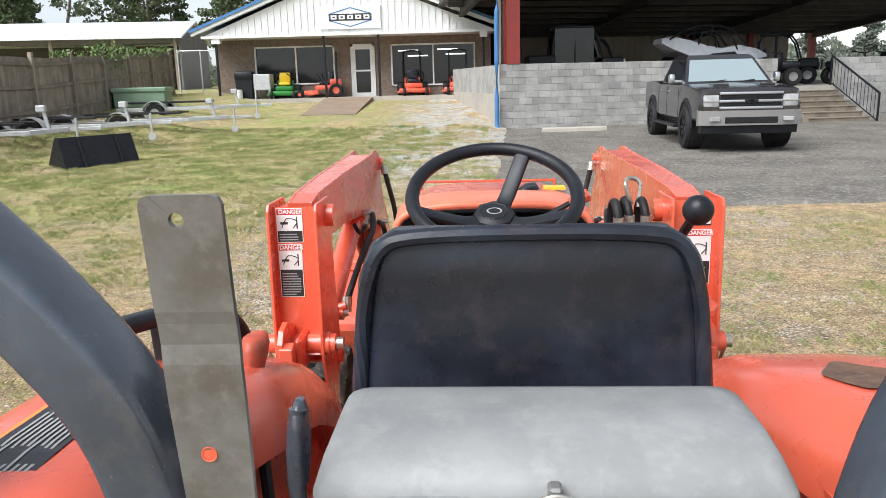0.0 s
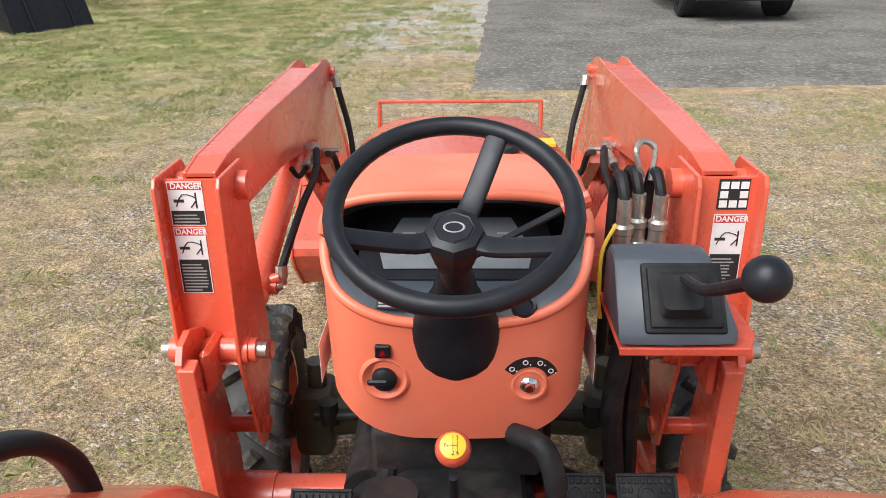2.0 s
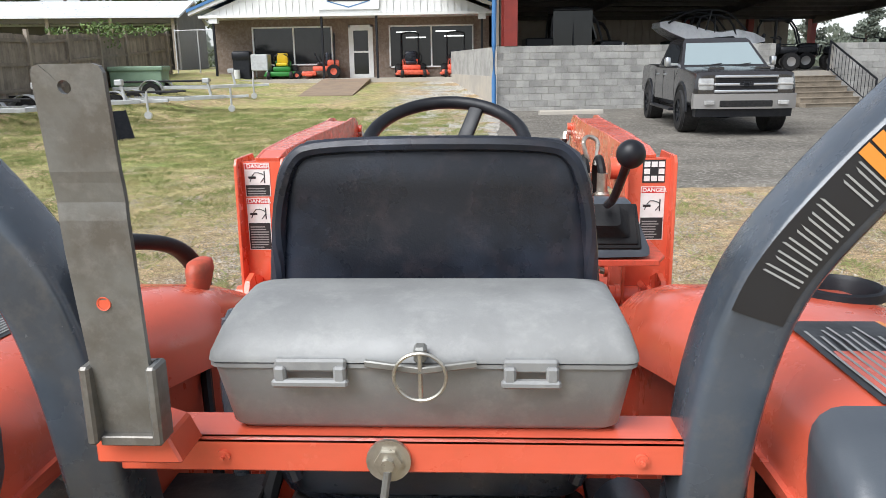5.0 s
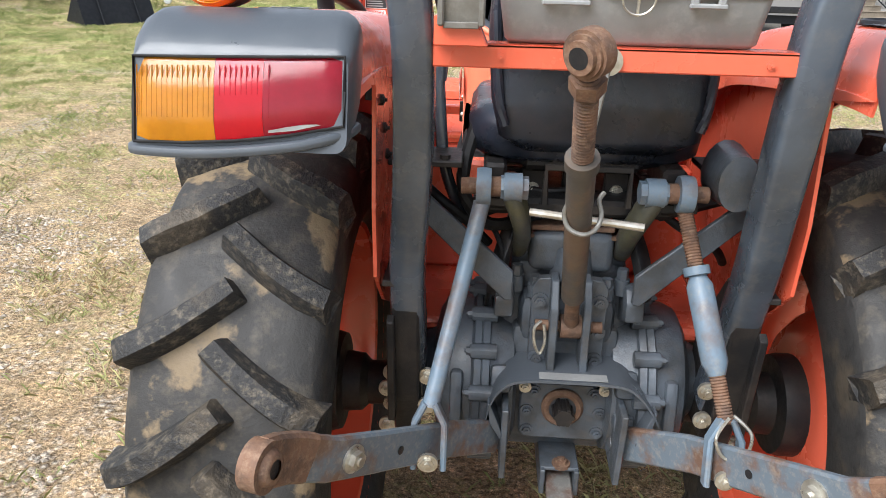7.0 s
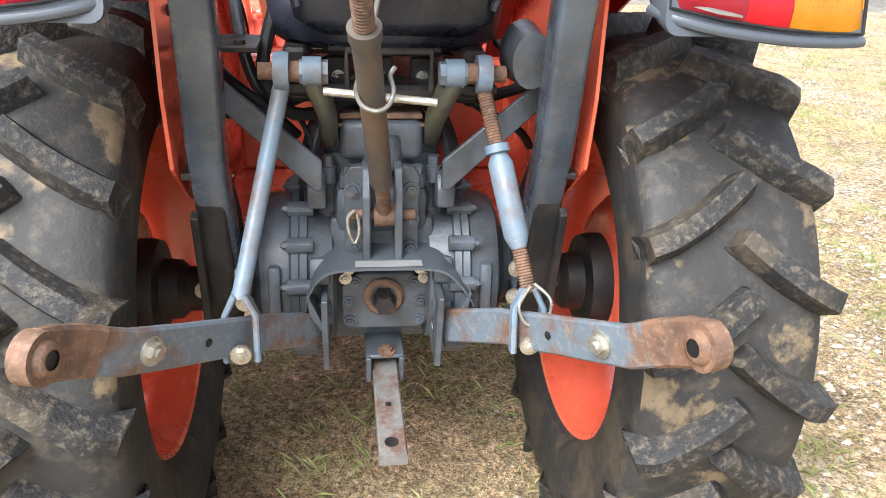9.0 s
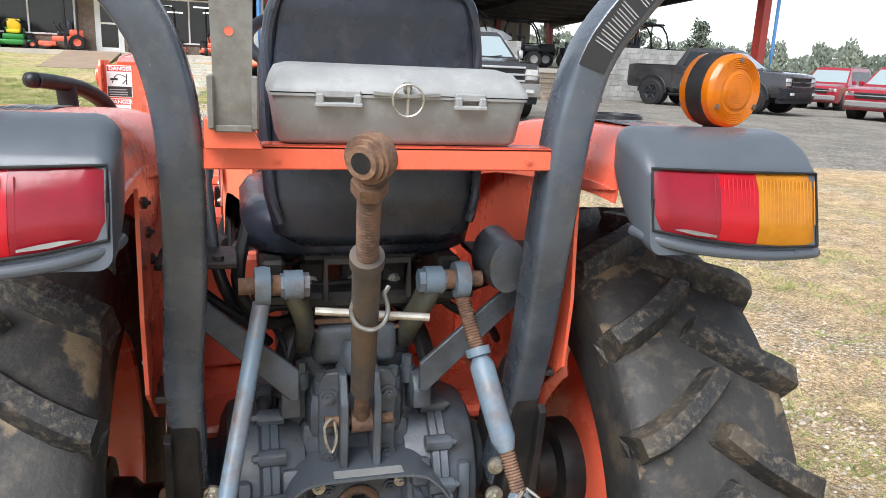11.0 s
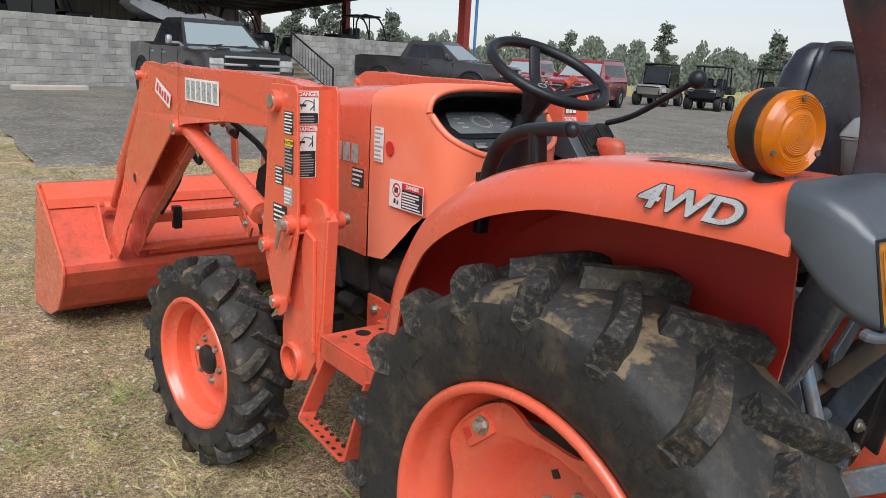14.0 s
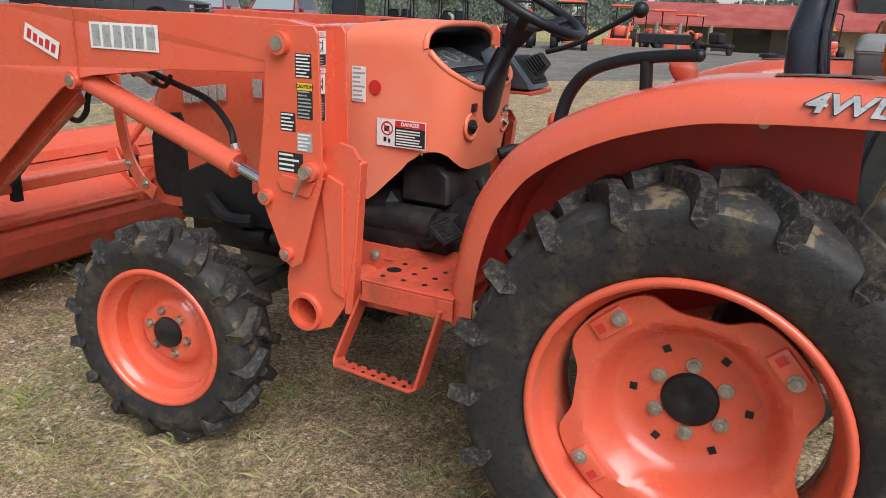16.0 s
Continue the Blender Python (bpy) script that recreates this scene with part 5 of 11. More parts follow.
box(bm, (-0.023, -0.013, -0.001), (0.023, 0.013, 0.0012), 0, md)
decal = part("shelf_decal", bm, DEC_BLACK, cowl, "small black decal with white print", smooth=False)
bm = B()
for k in range(4):
    box(bm, (-0.019, -0.0105 + 0.0058 * k, 0.0012), (0.012 + 0.007 * (k % 2), -0.0075 + 0.0058 * k, 0.0018), 0, md)
part("print_line", bm, DEC_GREY, decal, smooth=False)
bm = B()
mo = facing((0.112, 0.788, 1.186), (1, 0.08, 0), (0, 0.8, 0.6))
lathe(t := B(), [(0.0, 0.002), (0.013, 0.002), (0.0145, 0.009), (0.019, 0.010), (0.021, 0.004), (0.021, -0.004)], (0, 0, 0), "z", 24)
merge(bm, t, mo)
part("power_socket", bm, BLACK, cowl, "round black power socket")
# panel controls
def on_panel(x, z, out=0.0):
    return Vector((x, rear_y(x, z) - out, z))
bm = B()
lathe(bm, [(0.044, 0.002), (0.042, -0.003), (0.038, -0.005), (0.034, -0.003), (0.031, 0.0), (0.02, 0.004)], on_panel(-0.122, 1.055, 0.001), "y", 28)
part("key_recess", bm, ORANGE_FADED, cowl)
bm = B()
lathe(bm, [(0.0, -0.014), (0.012, -0.014), (0.021, -0.008), (0.022, 0.002)], on_panel(-0.122, 1.055, 0.002), "y", 20)
box(bm, (-0.15, on_panel(-0.12, 1.055).y - 0.02, 1.05), (-0.115, on_panel(-0.12, 1.055).y - 0.012, 1.061), 0.003)
part("ignition_switch", bm, BLACK, cowl, "black ignition switch")
bm = B()
p = on_panel(-0.122, 1.112)
box(bm, (p.x - 0.013, p.y - 0.008, p.z - 0.012), (p.x + 0.013, p.y + 0.004, p.z + 0.012), 0.002)
sw = part("hazard_switch", bm, BLACK, cowl)
bm = B()
prism(bm, [(p.x - 0.006, p.z - 0.006), (p.x + 0.006, p.z - 0.006), (p.x, p.z + 0.006)], "y", p.y - 0.0095, p.y - 0.0082)
part("hazard_triangle", bm, REDLENS, sw, "red hazard triangle", smooth=False)
bm = B()
lathe(bm, [(0.0, -0.016), (0.007, -0.016), (0.008, -0.01), (0.012, -0.008), (0.016, -0.004), (0.017, 0.002)], on_panel(0.124, 1.042, 0.001), "y", 24)
part("start_knob", bm, CHROME, cowl, "chrome push knob")
bm = B()
lathe(bm, [(0.032, 0.002), (0.031, -0.003), (0.027, -0.004), (0.023, 0.0), (0.015, 0.003)], on_panel(0.124, 1.042, 0.001), "y", 28)
part("knob_recess", bm, ORANGE_FADED, cowl)
bm = B()
prof = []
for k in range(19):
    a = radians(20 + 125 * k / 18)
    prof.append((0.124 + 0.052 * math.cos(a), 1.042 + 0.058 * math.sin(a)))
for k in range(18, -1, -1):
    a = radians(20 + 125 * k / 18)
    prof.append((0.124 + 0.033 * math.cos(a), 1.042 + 0.037 * math.sin(a)))
vs = [bm.verts.new(on_panel(x, z, 0.0015)) for x, z in prof]
for k in range(18):
    bm.faces.new((vs[k], vs[k + 1], vs[36 - k], vs[37 - k]))
lightdec = part("light_decal", bm, DEC_BLACK, cowl, "black arc decal with white lamp symbols", smooth=False)
bm = B()
for k in range(4):
    a = radians(32 + 34 * k)
    q = on_panel(0.124 + 0.043 * math.cos(a), 1.042 + 0.048 * math.sin(a), 0.0025)
    lathe(bm, [(0.003, 0), (0.0045, -0.0004), (0.005, 0)], q, "y", 12)
    rod(bm, q + Vector((0.008, 0, -0.004)), q + Vector((0.008, -0.0004, -0.004)), 0.0015, seg=6)
part("lamp_symbol", bm, WHITE, lightdec)
mk = Matrix.Translation((-0.002, 0.555, 1.082)) @ Matrix.Rotation(radians(38), 4, "X")
bm = B()
lathe(t := B(), [(0.0, 0.021), (0.014, 0.0205), (0.021, 0.016), (0.026, 0.004), (0.0255, -0.006), (0.020, -0.018), (0.011, -0.027), (0.008, -0.045)], (0, 0, 0), "z", 28)
merge(bm, t, mk)
knob = part("gear_knob", bm, ORANGE, tractor, "orange gear knob with a yellow shift pattern cap")
bm = B()
lathe(t := B(), [(0, 0.0225), (0.012, 0.022), (0.0185, 0.0195), (0.0192, 0.0165)], (0, 0, 0), "z", 28)
merge(bm, t, mk)
part("knob_cap", bm, DEC_YELLOW, knob, "yellow cap with a shift pattern")
bm = B()
for x in (0.0, 0.006):
    box(bm, (x - 0.0004, -0.006, 0.0222), (x + 0.0004, 0.006, 0.0232), 0, mk)
box(bm, (-0.005, -0.0004, 0.0222), (0.0064, 0.0004, 0.0232), 0, mk)
part("shift_pattern", bm, DEC_BLACK, knob, smooth=False)
for body, x, y in (("1", 0.0, 0.0105), ("3", 0.006, 0.0105), ("2", 0.0, -0.0105), ("4", 0.006, -0.0105), ("N", -0.009, 0.0)):
    text_part(body, 0.0085, mk @ Matrix.Translation((x, y, 0.0222)), DEC_BLACK, knob, "gear_number", 0.0004)
bm = B()
tube(bm, [(-0.002, 0.547, 1.04), (0.0, 0.6, 0.9), (0.0, 0.64, 0.8)], 0.007, 8)
part("gear_lever", bm, BLACK, knob)

# hood
bm = B()
rings = []
for y, hw, zt, zb, cr in ((1.158, 0.247, 1.336, 0.80, 0.004), (1.3, 0.245, 1.325, 0.80, 0.008), (1.5, 0.238, 1.31, 0.78, 0.01), (1.7, 0.23, 1.285, 0.68, 0.01), (1.85, 0.224, 1.25, 0.66, 0.008), (1.96, 0.215, 1.19, 0.65, 0.006), (2.03, 0.205, 1.08, 0.65, 0.0), (2.06, 0.2, 0.95, 0.66, 0.0), (2.07, 0.198, 0.85, 0.66, 0.0)):
    rings.append(cowl_ring(y, hw, zt, zb, cr))
loft(bm, rings, cap=False, closed=False)
bm.faces.new([bm.verts.new(p) for p in rings[-1]])
hood = part("hood", bm, ORANGE, tractor, "glossy orange engine hood", angle=50)
bm = B()
for s in SIDES:
    prism(bm, [(1.90, 0.69), (1.99, 0.69), (2.03, 0.74), (2.035, 0.90), (2.01, 0.96), (1.93, 1.0), (1.88, 1.005), (1.862, 0.97), (1.858, 0.76)], "x", s * 0.19, s * 0.2275, 0.004, seg=2)
part("side_grille", bm, BLACK_RUBBER, hood, "black side grille", smooth=False)
bm = B()
box(bm, (-0.17, 2.045, 0.7), (0.17, 2.08, 1.0), 0.02)
part("front_grille", bm, BLACK_RUBBER, hood, "black front grille")
bm = B()
prism(bm, [(0.07, 1.16), (0.09, 1.24), (0.12, 1.27), (0.13, 1.25), (0.13, 1.19), (0.10, 1.15)], "z", 1.333, 1.349, 0.006)
part("fuel_cap", bm, BLACK, hood, "black moulded filler lid")
bm = B()
prism(bm, [(0.15, 1.26), (0.21, 1.26), (0.21, 1.31), (0.15, 1.31)], "z", 1.327, 1.3335)
part("hood_decal", bm, DEC_YELLOW, hood, "yellow hood decal", smooth=False)
for s in SIDES:
    bm = B()
    for k in range(6):
        m = facing((s * 0.2475, 1.50 - 0.052 * k, 1.12), (0, s, 0), (0, 0, 1))
        box(bm, (-0.02, -0.03, 0.0), (0.02, 0.03, 0.0012), 0.0004, m)
    part("silver_badge", bm, SILVER, hood, "silver badge bars", smooth=False)
    bm = B()
    for k in range(5):
        m = facing((s * (0.2305 + 0.0016 * k), 1.83 - 0.042 * k, 1.07 + 0.006 * k), (0, s, 0), (0, 0, 1))
        box(bm, (-0.017, -0.026, 0.002), (0.017, 0.026, 0.008), 0.0004, m)
    part("model_badge", bm, SILVER, hood, "small silver badge bars", smooth=False)

# ---- front loader ----
BOOM = [(1.065, 1.334), (1.15, 1.347), (1.5, 1.353), (1.93, 1.350), (2.16, 1.352), (2.25, 1.358), (2.33, 1.352), (2.39, 1.328), (2.418, 1.29), (2.42, 1.235), (2.45, 1.15), (2.619, 0.968), (2.72, 0.80), (3.0, 0.47), (2.98, 0.43), (2.86, 0.42), (2.76, 0.50), (2.70, 0.585), (2.52, 0.745), (2.26, 0.945), (2.12, 1.05), (2.05, 1.10), (1.965, 1.135), (1.9, 1.15), (1.57, 1.19), (1.18, 1.205), (1.075, 1.215)]
TOWER = [(1.008, 1.318), (1.02, 1.336), (1.16, 1.335), (1.178, 1.315), (1.195, 1.1), (1.225, 0.9), (1.205, 0.84), (1.135, 0.685), (1.11, 0.668), (1.075, 0.69), (1.0, 0.94), (1.0, 1.0)]
MOUNT = [(0.905, 1.0), (0.925, 1.03), (0.97, 1.04), (1.04, 1.01), (1.075, 0.96), (1.155, 0.62), (1.15, 0.53), (1.115, 0.485), (1.06, 0.475), (1.0, 0.5), (0.955, 0.57), (0.92, 0.75)]


def pin(name, s, y, z, x0, x1, r, parent, mat=ORANGE, head=ZINC):
    bm = B()
    rod(bm, (s * x0, y, z), (s * x1, y, z), r, seg=20)
    rod(bm, (s * (x1 - 0.012), y, z), (s * (x1 + 0.004), y, z), r * 0.62, seg=16, mi=1)
    return part(name, bm, [mat, head], parent)


for s in SIDES:
    bm = B()
    for a, b in ((0.464, 0.472), (0.552, 0.560)):
        prism(bm, BOOM, "x", s * a, s * b, 0.0015)
    strip = [(-0.041, -0.004), (0.041, -0.004), (0.041, 0.004), (-0.041, 0.004)]
    sweep(bm, [(s * 0.512, y, z - 0.006) for y, z in BOOM[:5]], strip)
    sweep(bm, [(s * 0.512, y, z + 0.012) for y, z in BOOM[-5:]], strip)
    sweep(bm, [(s * 0.512, y - 0.03, z - 0.01) for y, z in BOOM[9:13]], strip)
    for v in bm.verts:
        if abs(v.co.x) > 0.5:
            v.co.x -= s * 0.030 * min(1.0, max(0.0, (2.0 - v.co.y) / 0.9))
    boom = part("loader_arm", bm, ORANGE, tractor, "orange loader arm bent at the knee", smooth=False)
    bm = B()
    box(bm, (s * 0.5605 - 0.0006, 1.955, 1.13), (s * 0.5605 + 0.0006, 1.96, 1.352))
    part("weld_seam", bm, ORANGE_WORN, boom, smooth=False)
    # badge bars and worn label on the outer face
    bm = B()
    for k in range(6):
        m = facing((s * (0.5612 - 0.0333 * (0.14 + 0.0455 * k)), 1.86 - 0.0455 * k, 1.275), (0.0333, s, 0), (0, 0, 1))
        box(bm, (-0.017, -0.032, 0), (0.017, 0.032, 0.0012), 0.0004, m)
    badge = part("silver_badge", bm, SILVER, boom, "silver badge bars on a pale worn backing", smooth=False)
    bm = B()
    m = facing((s * 0.5522, 1.746, 1.275), (0.0333, s, 0), (0, 0, 1))
    box(bm, (-0.142, -0.039, 0), (0.142, 0.039, 0.0006), 0, m)
    part("badge_backing", bm, WHITE, badge, smooth=False)
    bm = B()
    m = facing((s * 0.5607, 2.12, 1.245), (0, s, -0.35 if s < 0 else 0.35), (0, 0, 1))
    box(bm, (-0.085, -0.028, 0), (0.085, 0.028, 0.0006), 0, m)
    lab = part("worn_label", bm, WHITE, boom, "torn white label with faded red bars", smooth=False)
    bm = B()
    for k in range(5):
        box(bm, (-0.07 + 0.03 * k, -0.016, 0.0007), (-0.05 + 0.03 * k, 0.016 - 0.004 * (k % 3), 0.0013), 0, m)
    part("label_bar", bm, DEC_RED, lab, smooth=False)
    # tower
    bm = B()
    for a, b in ((0.442, 0.450), (0.564, 0.572)):
        prism(bm, TOWER, "x", s * a, s * b, 0.0015)
    prism(bm, [(1.046, 1.325), (1.054, 1.325), (1.054, 0.97), (1.02, 0.93), (1.014, 0.935), (1.046, 0.975)], "x", s * 0.450, s * 0.564)
    tower = part("loader_tower", bm, ORANGE, tractor, "orange loader tower of two plates with warning decals", smooth=False)
    bm = B()
    prism(bm, pierced(MOUNT, (1.087, 0.53), 0.045), "x", s * 0.525, s * 0.538, 0)
    prism(bm, [(0.95, 0.93), (1.0, 0.95), (1.02, 0.9), (0.99, 0.62), (0.95, 0.6)], "x", s * 0.538, s * 0.549, 0.002)
    prism(bm, [(0.93, 1.0), (0.90, 0.99), (0.93, 0.55), (0.955, 0.55)], "x", s * 0.50, s * 0.534, 0.002)
    mount = part("loader_mount", bm, ORANGE, tractor, "orange loader mounting plate", smooth=False)
    bm = B()
    lathe(bm, [(0.045, -0.11), (0.045, 0.014), (0.056, 0.014), (0.058, 0.008), (0.058, -0.11)], (s * 0.538 if s > 0 else s * 0.538, 1.087, 0.53), "x", 30, closed=True)
    if s < 0:
        bmesh.ops.transform(bm, matrix=Matrix.Translation((s * 0.538, 0, 0)) @ Matrix.Scale(-1, 4, (1, 0, 0)) @ Matrix.Translation((-s * 0.538, 0, 0)), verts=bm.verts)
    outer, inner = s * 0.53, s * 0.15
    lathe(bm, [(0.0, inner), (0.052, inner), (0.052, outer), (0.042, outer), (0.042, s * 0.33), (0.0, s * 0.33)], (0, 1.087, 0.53), "x", 28)
    part("cross_tube", bm, ORANGE, mount, "orange cross tube with an open end")
    bm = B()
    box(bm, (min(s * 0.19, s * 0.21), 0.93, 0.43), (max(s * 0.19, s * 0.21), 1.2, 0.66), 0.003)
    part("frame_plate", bm, ORANGE, mount, smooth=False)
    for y, z in ((0.97, 0.63), (1.06, 0.62), (0.97, 0.49), (1.15, 0.62)):
        bm = B()
        hexbolt(bm, (s * 0.211, y, z), (s, 0, 0), 0.012, 0.012)
        part("mount_bolt", bm, ZINC, mount, "zinc plated bolt")
    pin("pivot_pin", s, 1.033, 0.96, 0.415, 0.594, 0.026, tower)
    pin("boom_pin", s, 1.125, 1.289, 0.42, 0.592, 0.03, tower)
    pin("cylinder_pin", s, 1.19, 0.868, 0.43, 0.59, 0.022, tower)
    pin("lower_pin", s, 1.12, 0.712, 0.435, 0.59, 0.02, tower)
    pin("knee_pin", s, 1.985, 1.13, 0.445, 0.574, 0.028, boom)
    pin("cylinder_top_pin", s, 2.392, 1.298, 0.449, 0.577, 0.018, boom, ORANGE)
    bm = B()
    rod(bm, (s * 0.545, 2.52, 0.86), (s * 0.562, 2.52, 0.86), 0.03, seg=20)
    rod(bm, (s * 0.562, 2.52, 0.86), (s * 0.563, 2.52, 0.86), 0.02, seg=18, mi=1)
    part("link_boss", bm, [ORANGE, GRIME], boom)
    # T-handle lock pin and flag
    bm = B()
    prism(bm, [(1.02, 0.93), (1.13, 0.94), (1.15, 0.92), (1.13, 0.895), (1.04, 0.885)], "x", s * 0.573, s * 0.581, 0.002)
    part("lock_flag", bm, ORANGE, tower, smooth=False)
    bm = B()
    rod(bm, (s * 0.59, 1.033, 0.96), (s * 0.612, 1.033, 0.96), 0.017, seg=14)
    rod(bm, (s * 0.603, 1.045, 0.945), (s * 0.60, 1.075, 0.885), 0.005, seg=8)
    rod(bm, (s * 0.425, 1.033, 0.96), (s * 0.395, 1.033, 0.96), 0.017, seg=14)
    part("lock_pin", bm, ZINC, tower, "steel locking pin")
    bm = B()
    rod(bm, (s * 0.455, 1.033, 0.96), (s * 0.43, 1.033, 0.96), 0.03, seg=16)
    rod(bm, (s * 0.52, 1.0, 0.96), (s * 0.52, 1.0, 0.96 + 0.0001), 0.001, seg=4)
    box(bm, (min(s * 0.49, s * 0.51), 0.95, 0.90), (max(s * 0.49, s * 0.51), 1.05, 1.0), 0.015)
    part("pivot_boss", bm, ORANGE, tower)
    # lift cylinder
    bm = B()
    A, Z = Vector((s * 0.512, 1.985, 1.13)), Vector((s * 0.512, 1.18, 0.868))
    d = (Z - A)
    rod(bm, A + d * 0.02, A + d * 0.77, 0.036, seg=22)
    rod(bm, A + d * 0.76, A + d * 0.785, 0.039, seg=22)
    rod(bm, A + d * 0.78, Z, 0.017, seg=16, mi=1)
    rod(bm, A + d * 0.72 + Vector((-s * 0.03, 0, 0.0)), A + d * 0.72 + Vector((-s * 0.06, 0, 0.01)), 0.015, seg=12)
    part("lift_cylinder", bm, [ORANGE, CHROME], boom, "orange lift cylinder with a chrome rod")
    bm = B()
    A, Z = Vector((s * 0.512, 2.40, 1.298)), Vector((s * 0.512, 3.10, 0.62))
    d = Z - A
    rod(bm, A, A + d * 0.68, 0.034, seg=20)
    rod(bm, A + d * 0.68, A + d * 0.72, 0.03, 0.02, seg=20)
    rod(bm, A + d * 0.7, Z, 0.019, seg=14)
    rod(bm, Z - Vector((0.04, 0, 0)), Z + Vector((0.04, 0, 0)), 0.03, seg=14)
    part("bucket_cylinder", bm, ORANGE, boom, "orange bucket cylinder")
    bm = B()
    A, Z = Vector((s * 0.45, 2.12, 1.06)), Vector((s * 0.45, 2.91, 0.48))
    sweep(bm, [A, Z], rrect(0.04, 0.05, 0.004, 1))
    rod(bm, A + Vector((-0.03, -0.02, 0.03)), A + Vector((0.05, -0.02, 0.03)), 0.008, seg=8, mi=1)
    part("leveling_bar", bm, [ORANGE, ZINC], boom, "orange square bar beside the arm", smooth=False)
    # hoses
    bm = B()
    tube(bm, [(s * 0.452, 1.42, 0.965), (s * 0.435, 1.45, 1.02), (s * 0.415, 1.55, 1.09), (s * 0.405, 1.70, 1.13), (s * 0.42, 1.82, 1.165), (s * 0.435, 1.86, 1.15)], 0.0105, 8)
    tube(bm, [(s * 0.44, 2.37, 1.26), (s * 0.425, 2.36, 1.20), (s * 0.40, 2.34, 1.10), (s * 0.385, 2.30, 0.99), (s * 0.39, 2.22, 0.96), (s * 0.41, 2.14, 1.0), (s * 0.42, 2.1, 1.07), (s * 0.425, 2.02, 1.10)], 0.0105, 8)
    tube(bm, [(s * 0.43, 2.3, 0.95), (s * 0.41, 2.42, 0.85), (s * 0.43, 2.6, 0.68)], 0.01, 8)
    tube(bm, [(s * 0.46, 1.66, 1.16), (s * 0.45, 1.70, 1.125), (s * 0.44, 1.76, 1.135), (s * 0.43, 1.82, 1.155)], 0.0075, 8)
    part("hydraulic_hose", bm, BLACK_RUBBER, boom, "black hydraulic hose")
    for a, b, c in (((s * 0.468, 1.40, 0.925), (s * 0.452, 1.405, 0.93), (s * 0.452, 1.42, 0.975)), ((s * 0.46, 1.88, 1.16), (s * 0.435, 1.88, 1.165), (s * 0.43, 1.82, 1.158)), ((s * 0.462, 2.385, 1.275), (s * 0.442, 2.38, 1.278), (s * 0.438, 2.368, 1.245)), ((s * 0.43, 1.82, 1.155), (s * 0.436, 1.79, 1.145), (s * 0.44, 1.755, 1.134))):
        bm = B()
        rod(bm, a, b, 0.013, seg=10)
        rod(bm, b, c, 0.0135, seg=6)
        rod(bm, Vector(b).lerp(Vector(c), 0.4), c, 0.016, seg=10)
        part("hose_fitting", bm, ZINC, boom, "zinc plated hose fitting")
    bm = B()
    rod(bm, (s * 0.49, 1.40, 0.925), (s * 0.462, 1.40, 0.925), 0.019, seg=14)
    part("port_boss", bm, ORANGE, boom)

    # decals on the tower's rear face
    def decal(z0, z1, x0, x1, head, pict, parent):
        bm = B()
        y = 1.0452
        xs = sorted((x0, x1))
        box(bm, (xs[0], y - 0.0006, z0), (xs[1], y, z1))
        base = part("danger_decal", bm, WHITE, parent, "white danger decal with black print", smooth=False)
        h = z1 - z0
        bm = B()
        box(bm, (xs[0] + 0.002, y - 0.0011, z0 + 0.002), (xs[1] - 0.002, y - 0.0006, z0 + h * pict))
        part("decal_block", bm, DEC_BLACK, base, smooth=False)
        bm = B()
        k = z0 + 0.006
        while k < z0 + h * pict - 0.006:
            box(bm, (xs[0] + 0.006, y - 0.0015, k), (xs[0] + 0.006 + (xs[1] - xs[0] - 0.012) * (0.65 + 0.35 * random.random()), y - 0.0011, k + 0.0028))
            k += 0.007
        part("print_line", bm, DEC_GREY, base, smooth=False)
        bm = B()
        box(bm, (xs[0] + 0.002, y - 0.0011, z1 - 0.017), (xs[1] - 0.002, y - 0.0006, z1 - 0.002))
        part("decal_head", bm, DEC_RED, base, smooth=False)
        text_part("DANGER", 0.0155, facing(((x0 + x1) / 2 + 0.004, y - 0.0013, z1 - 0.0095), (1, 0, 0), (0, 0, 1)), WHITE, base, "danger_word", 0.0002, "", 0.0004)
        bm = B()
        cx = (xs[0] + xs[1]) / 2
        zc = z0 + h * pict + (h * (1 - pict) - 0.017) / 2
        tube(bm, [(cx - 0.02, y - 0.001, zc - 0.012), (cx - 0.006, y - 0.001, zc + 0.012), (cx + 0.02, y - 0.001, zc + 0.004), (cx + 0.008, y - 0.001, zc - 0.014)], 0.0012, 5, 3)
        box(bm, (cx + 0.018, y - 0.0012, zc - 0.016), (cx + 0.021, y - 0.0006, zc + 0.016))
        box(bm, (cx - 0.024, y - 0.0012, zc - 0.004), (cx - 0.004, y - 0.0006, zc + 0.002))
        part("pictogram", bm, DEC_BLACK, base, smooth=False)

    if s < 0:
        decal(1.232, 1.322, -0.556, -0.488, True, 0.34, tower)
        decal(1.085, 1.228, -0.556, -0.494, True, 0.52, tower)
    else:
        bm = B()
        box(bm, (0.492, 1.0446, 1.262), (0.55, 1.0452, 1.322))
        chart = part("control_chart", bm, DEC_BLACK, tower, "black chart with white lever symbols", smooth=False)
        for k in range(8):
            i, j = divmod(k if k < 4 else k + 1, 3)
            bm = B()
            box(bm, (0.496 + 0.0185 * j, 1.0440, 1.266 + 0.0185 * i), (0.511 + 0.0185 * j, 1.0446, 1.280 + 0.0185 * i), 0)
            part("chart_cell", bm, WHITE, chart, smooth=False)
        decal(1.11, 1.252, 0.49, 0.552, True, 0.42, tower)

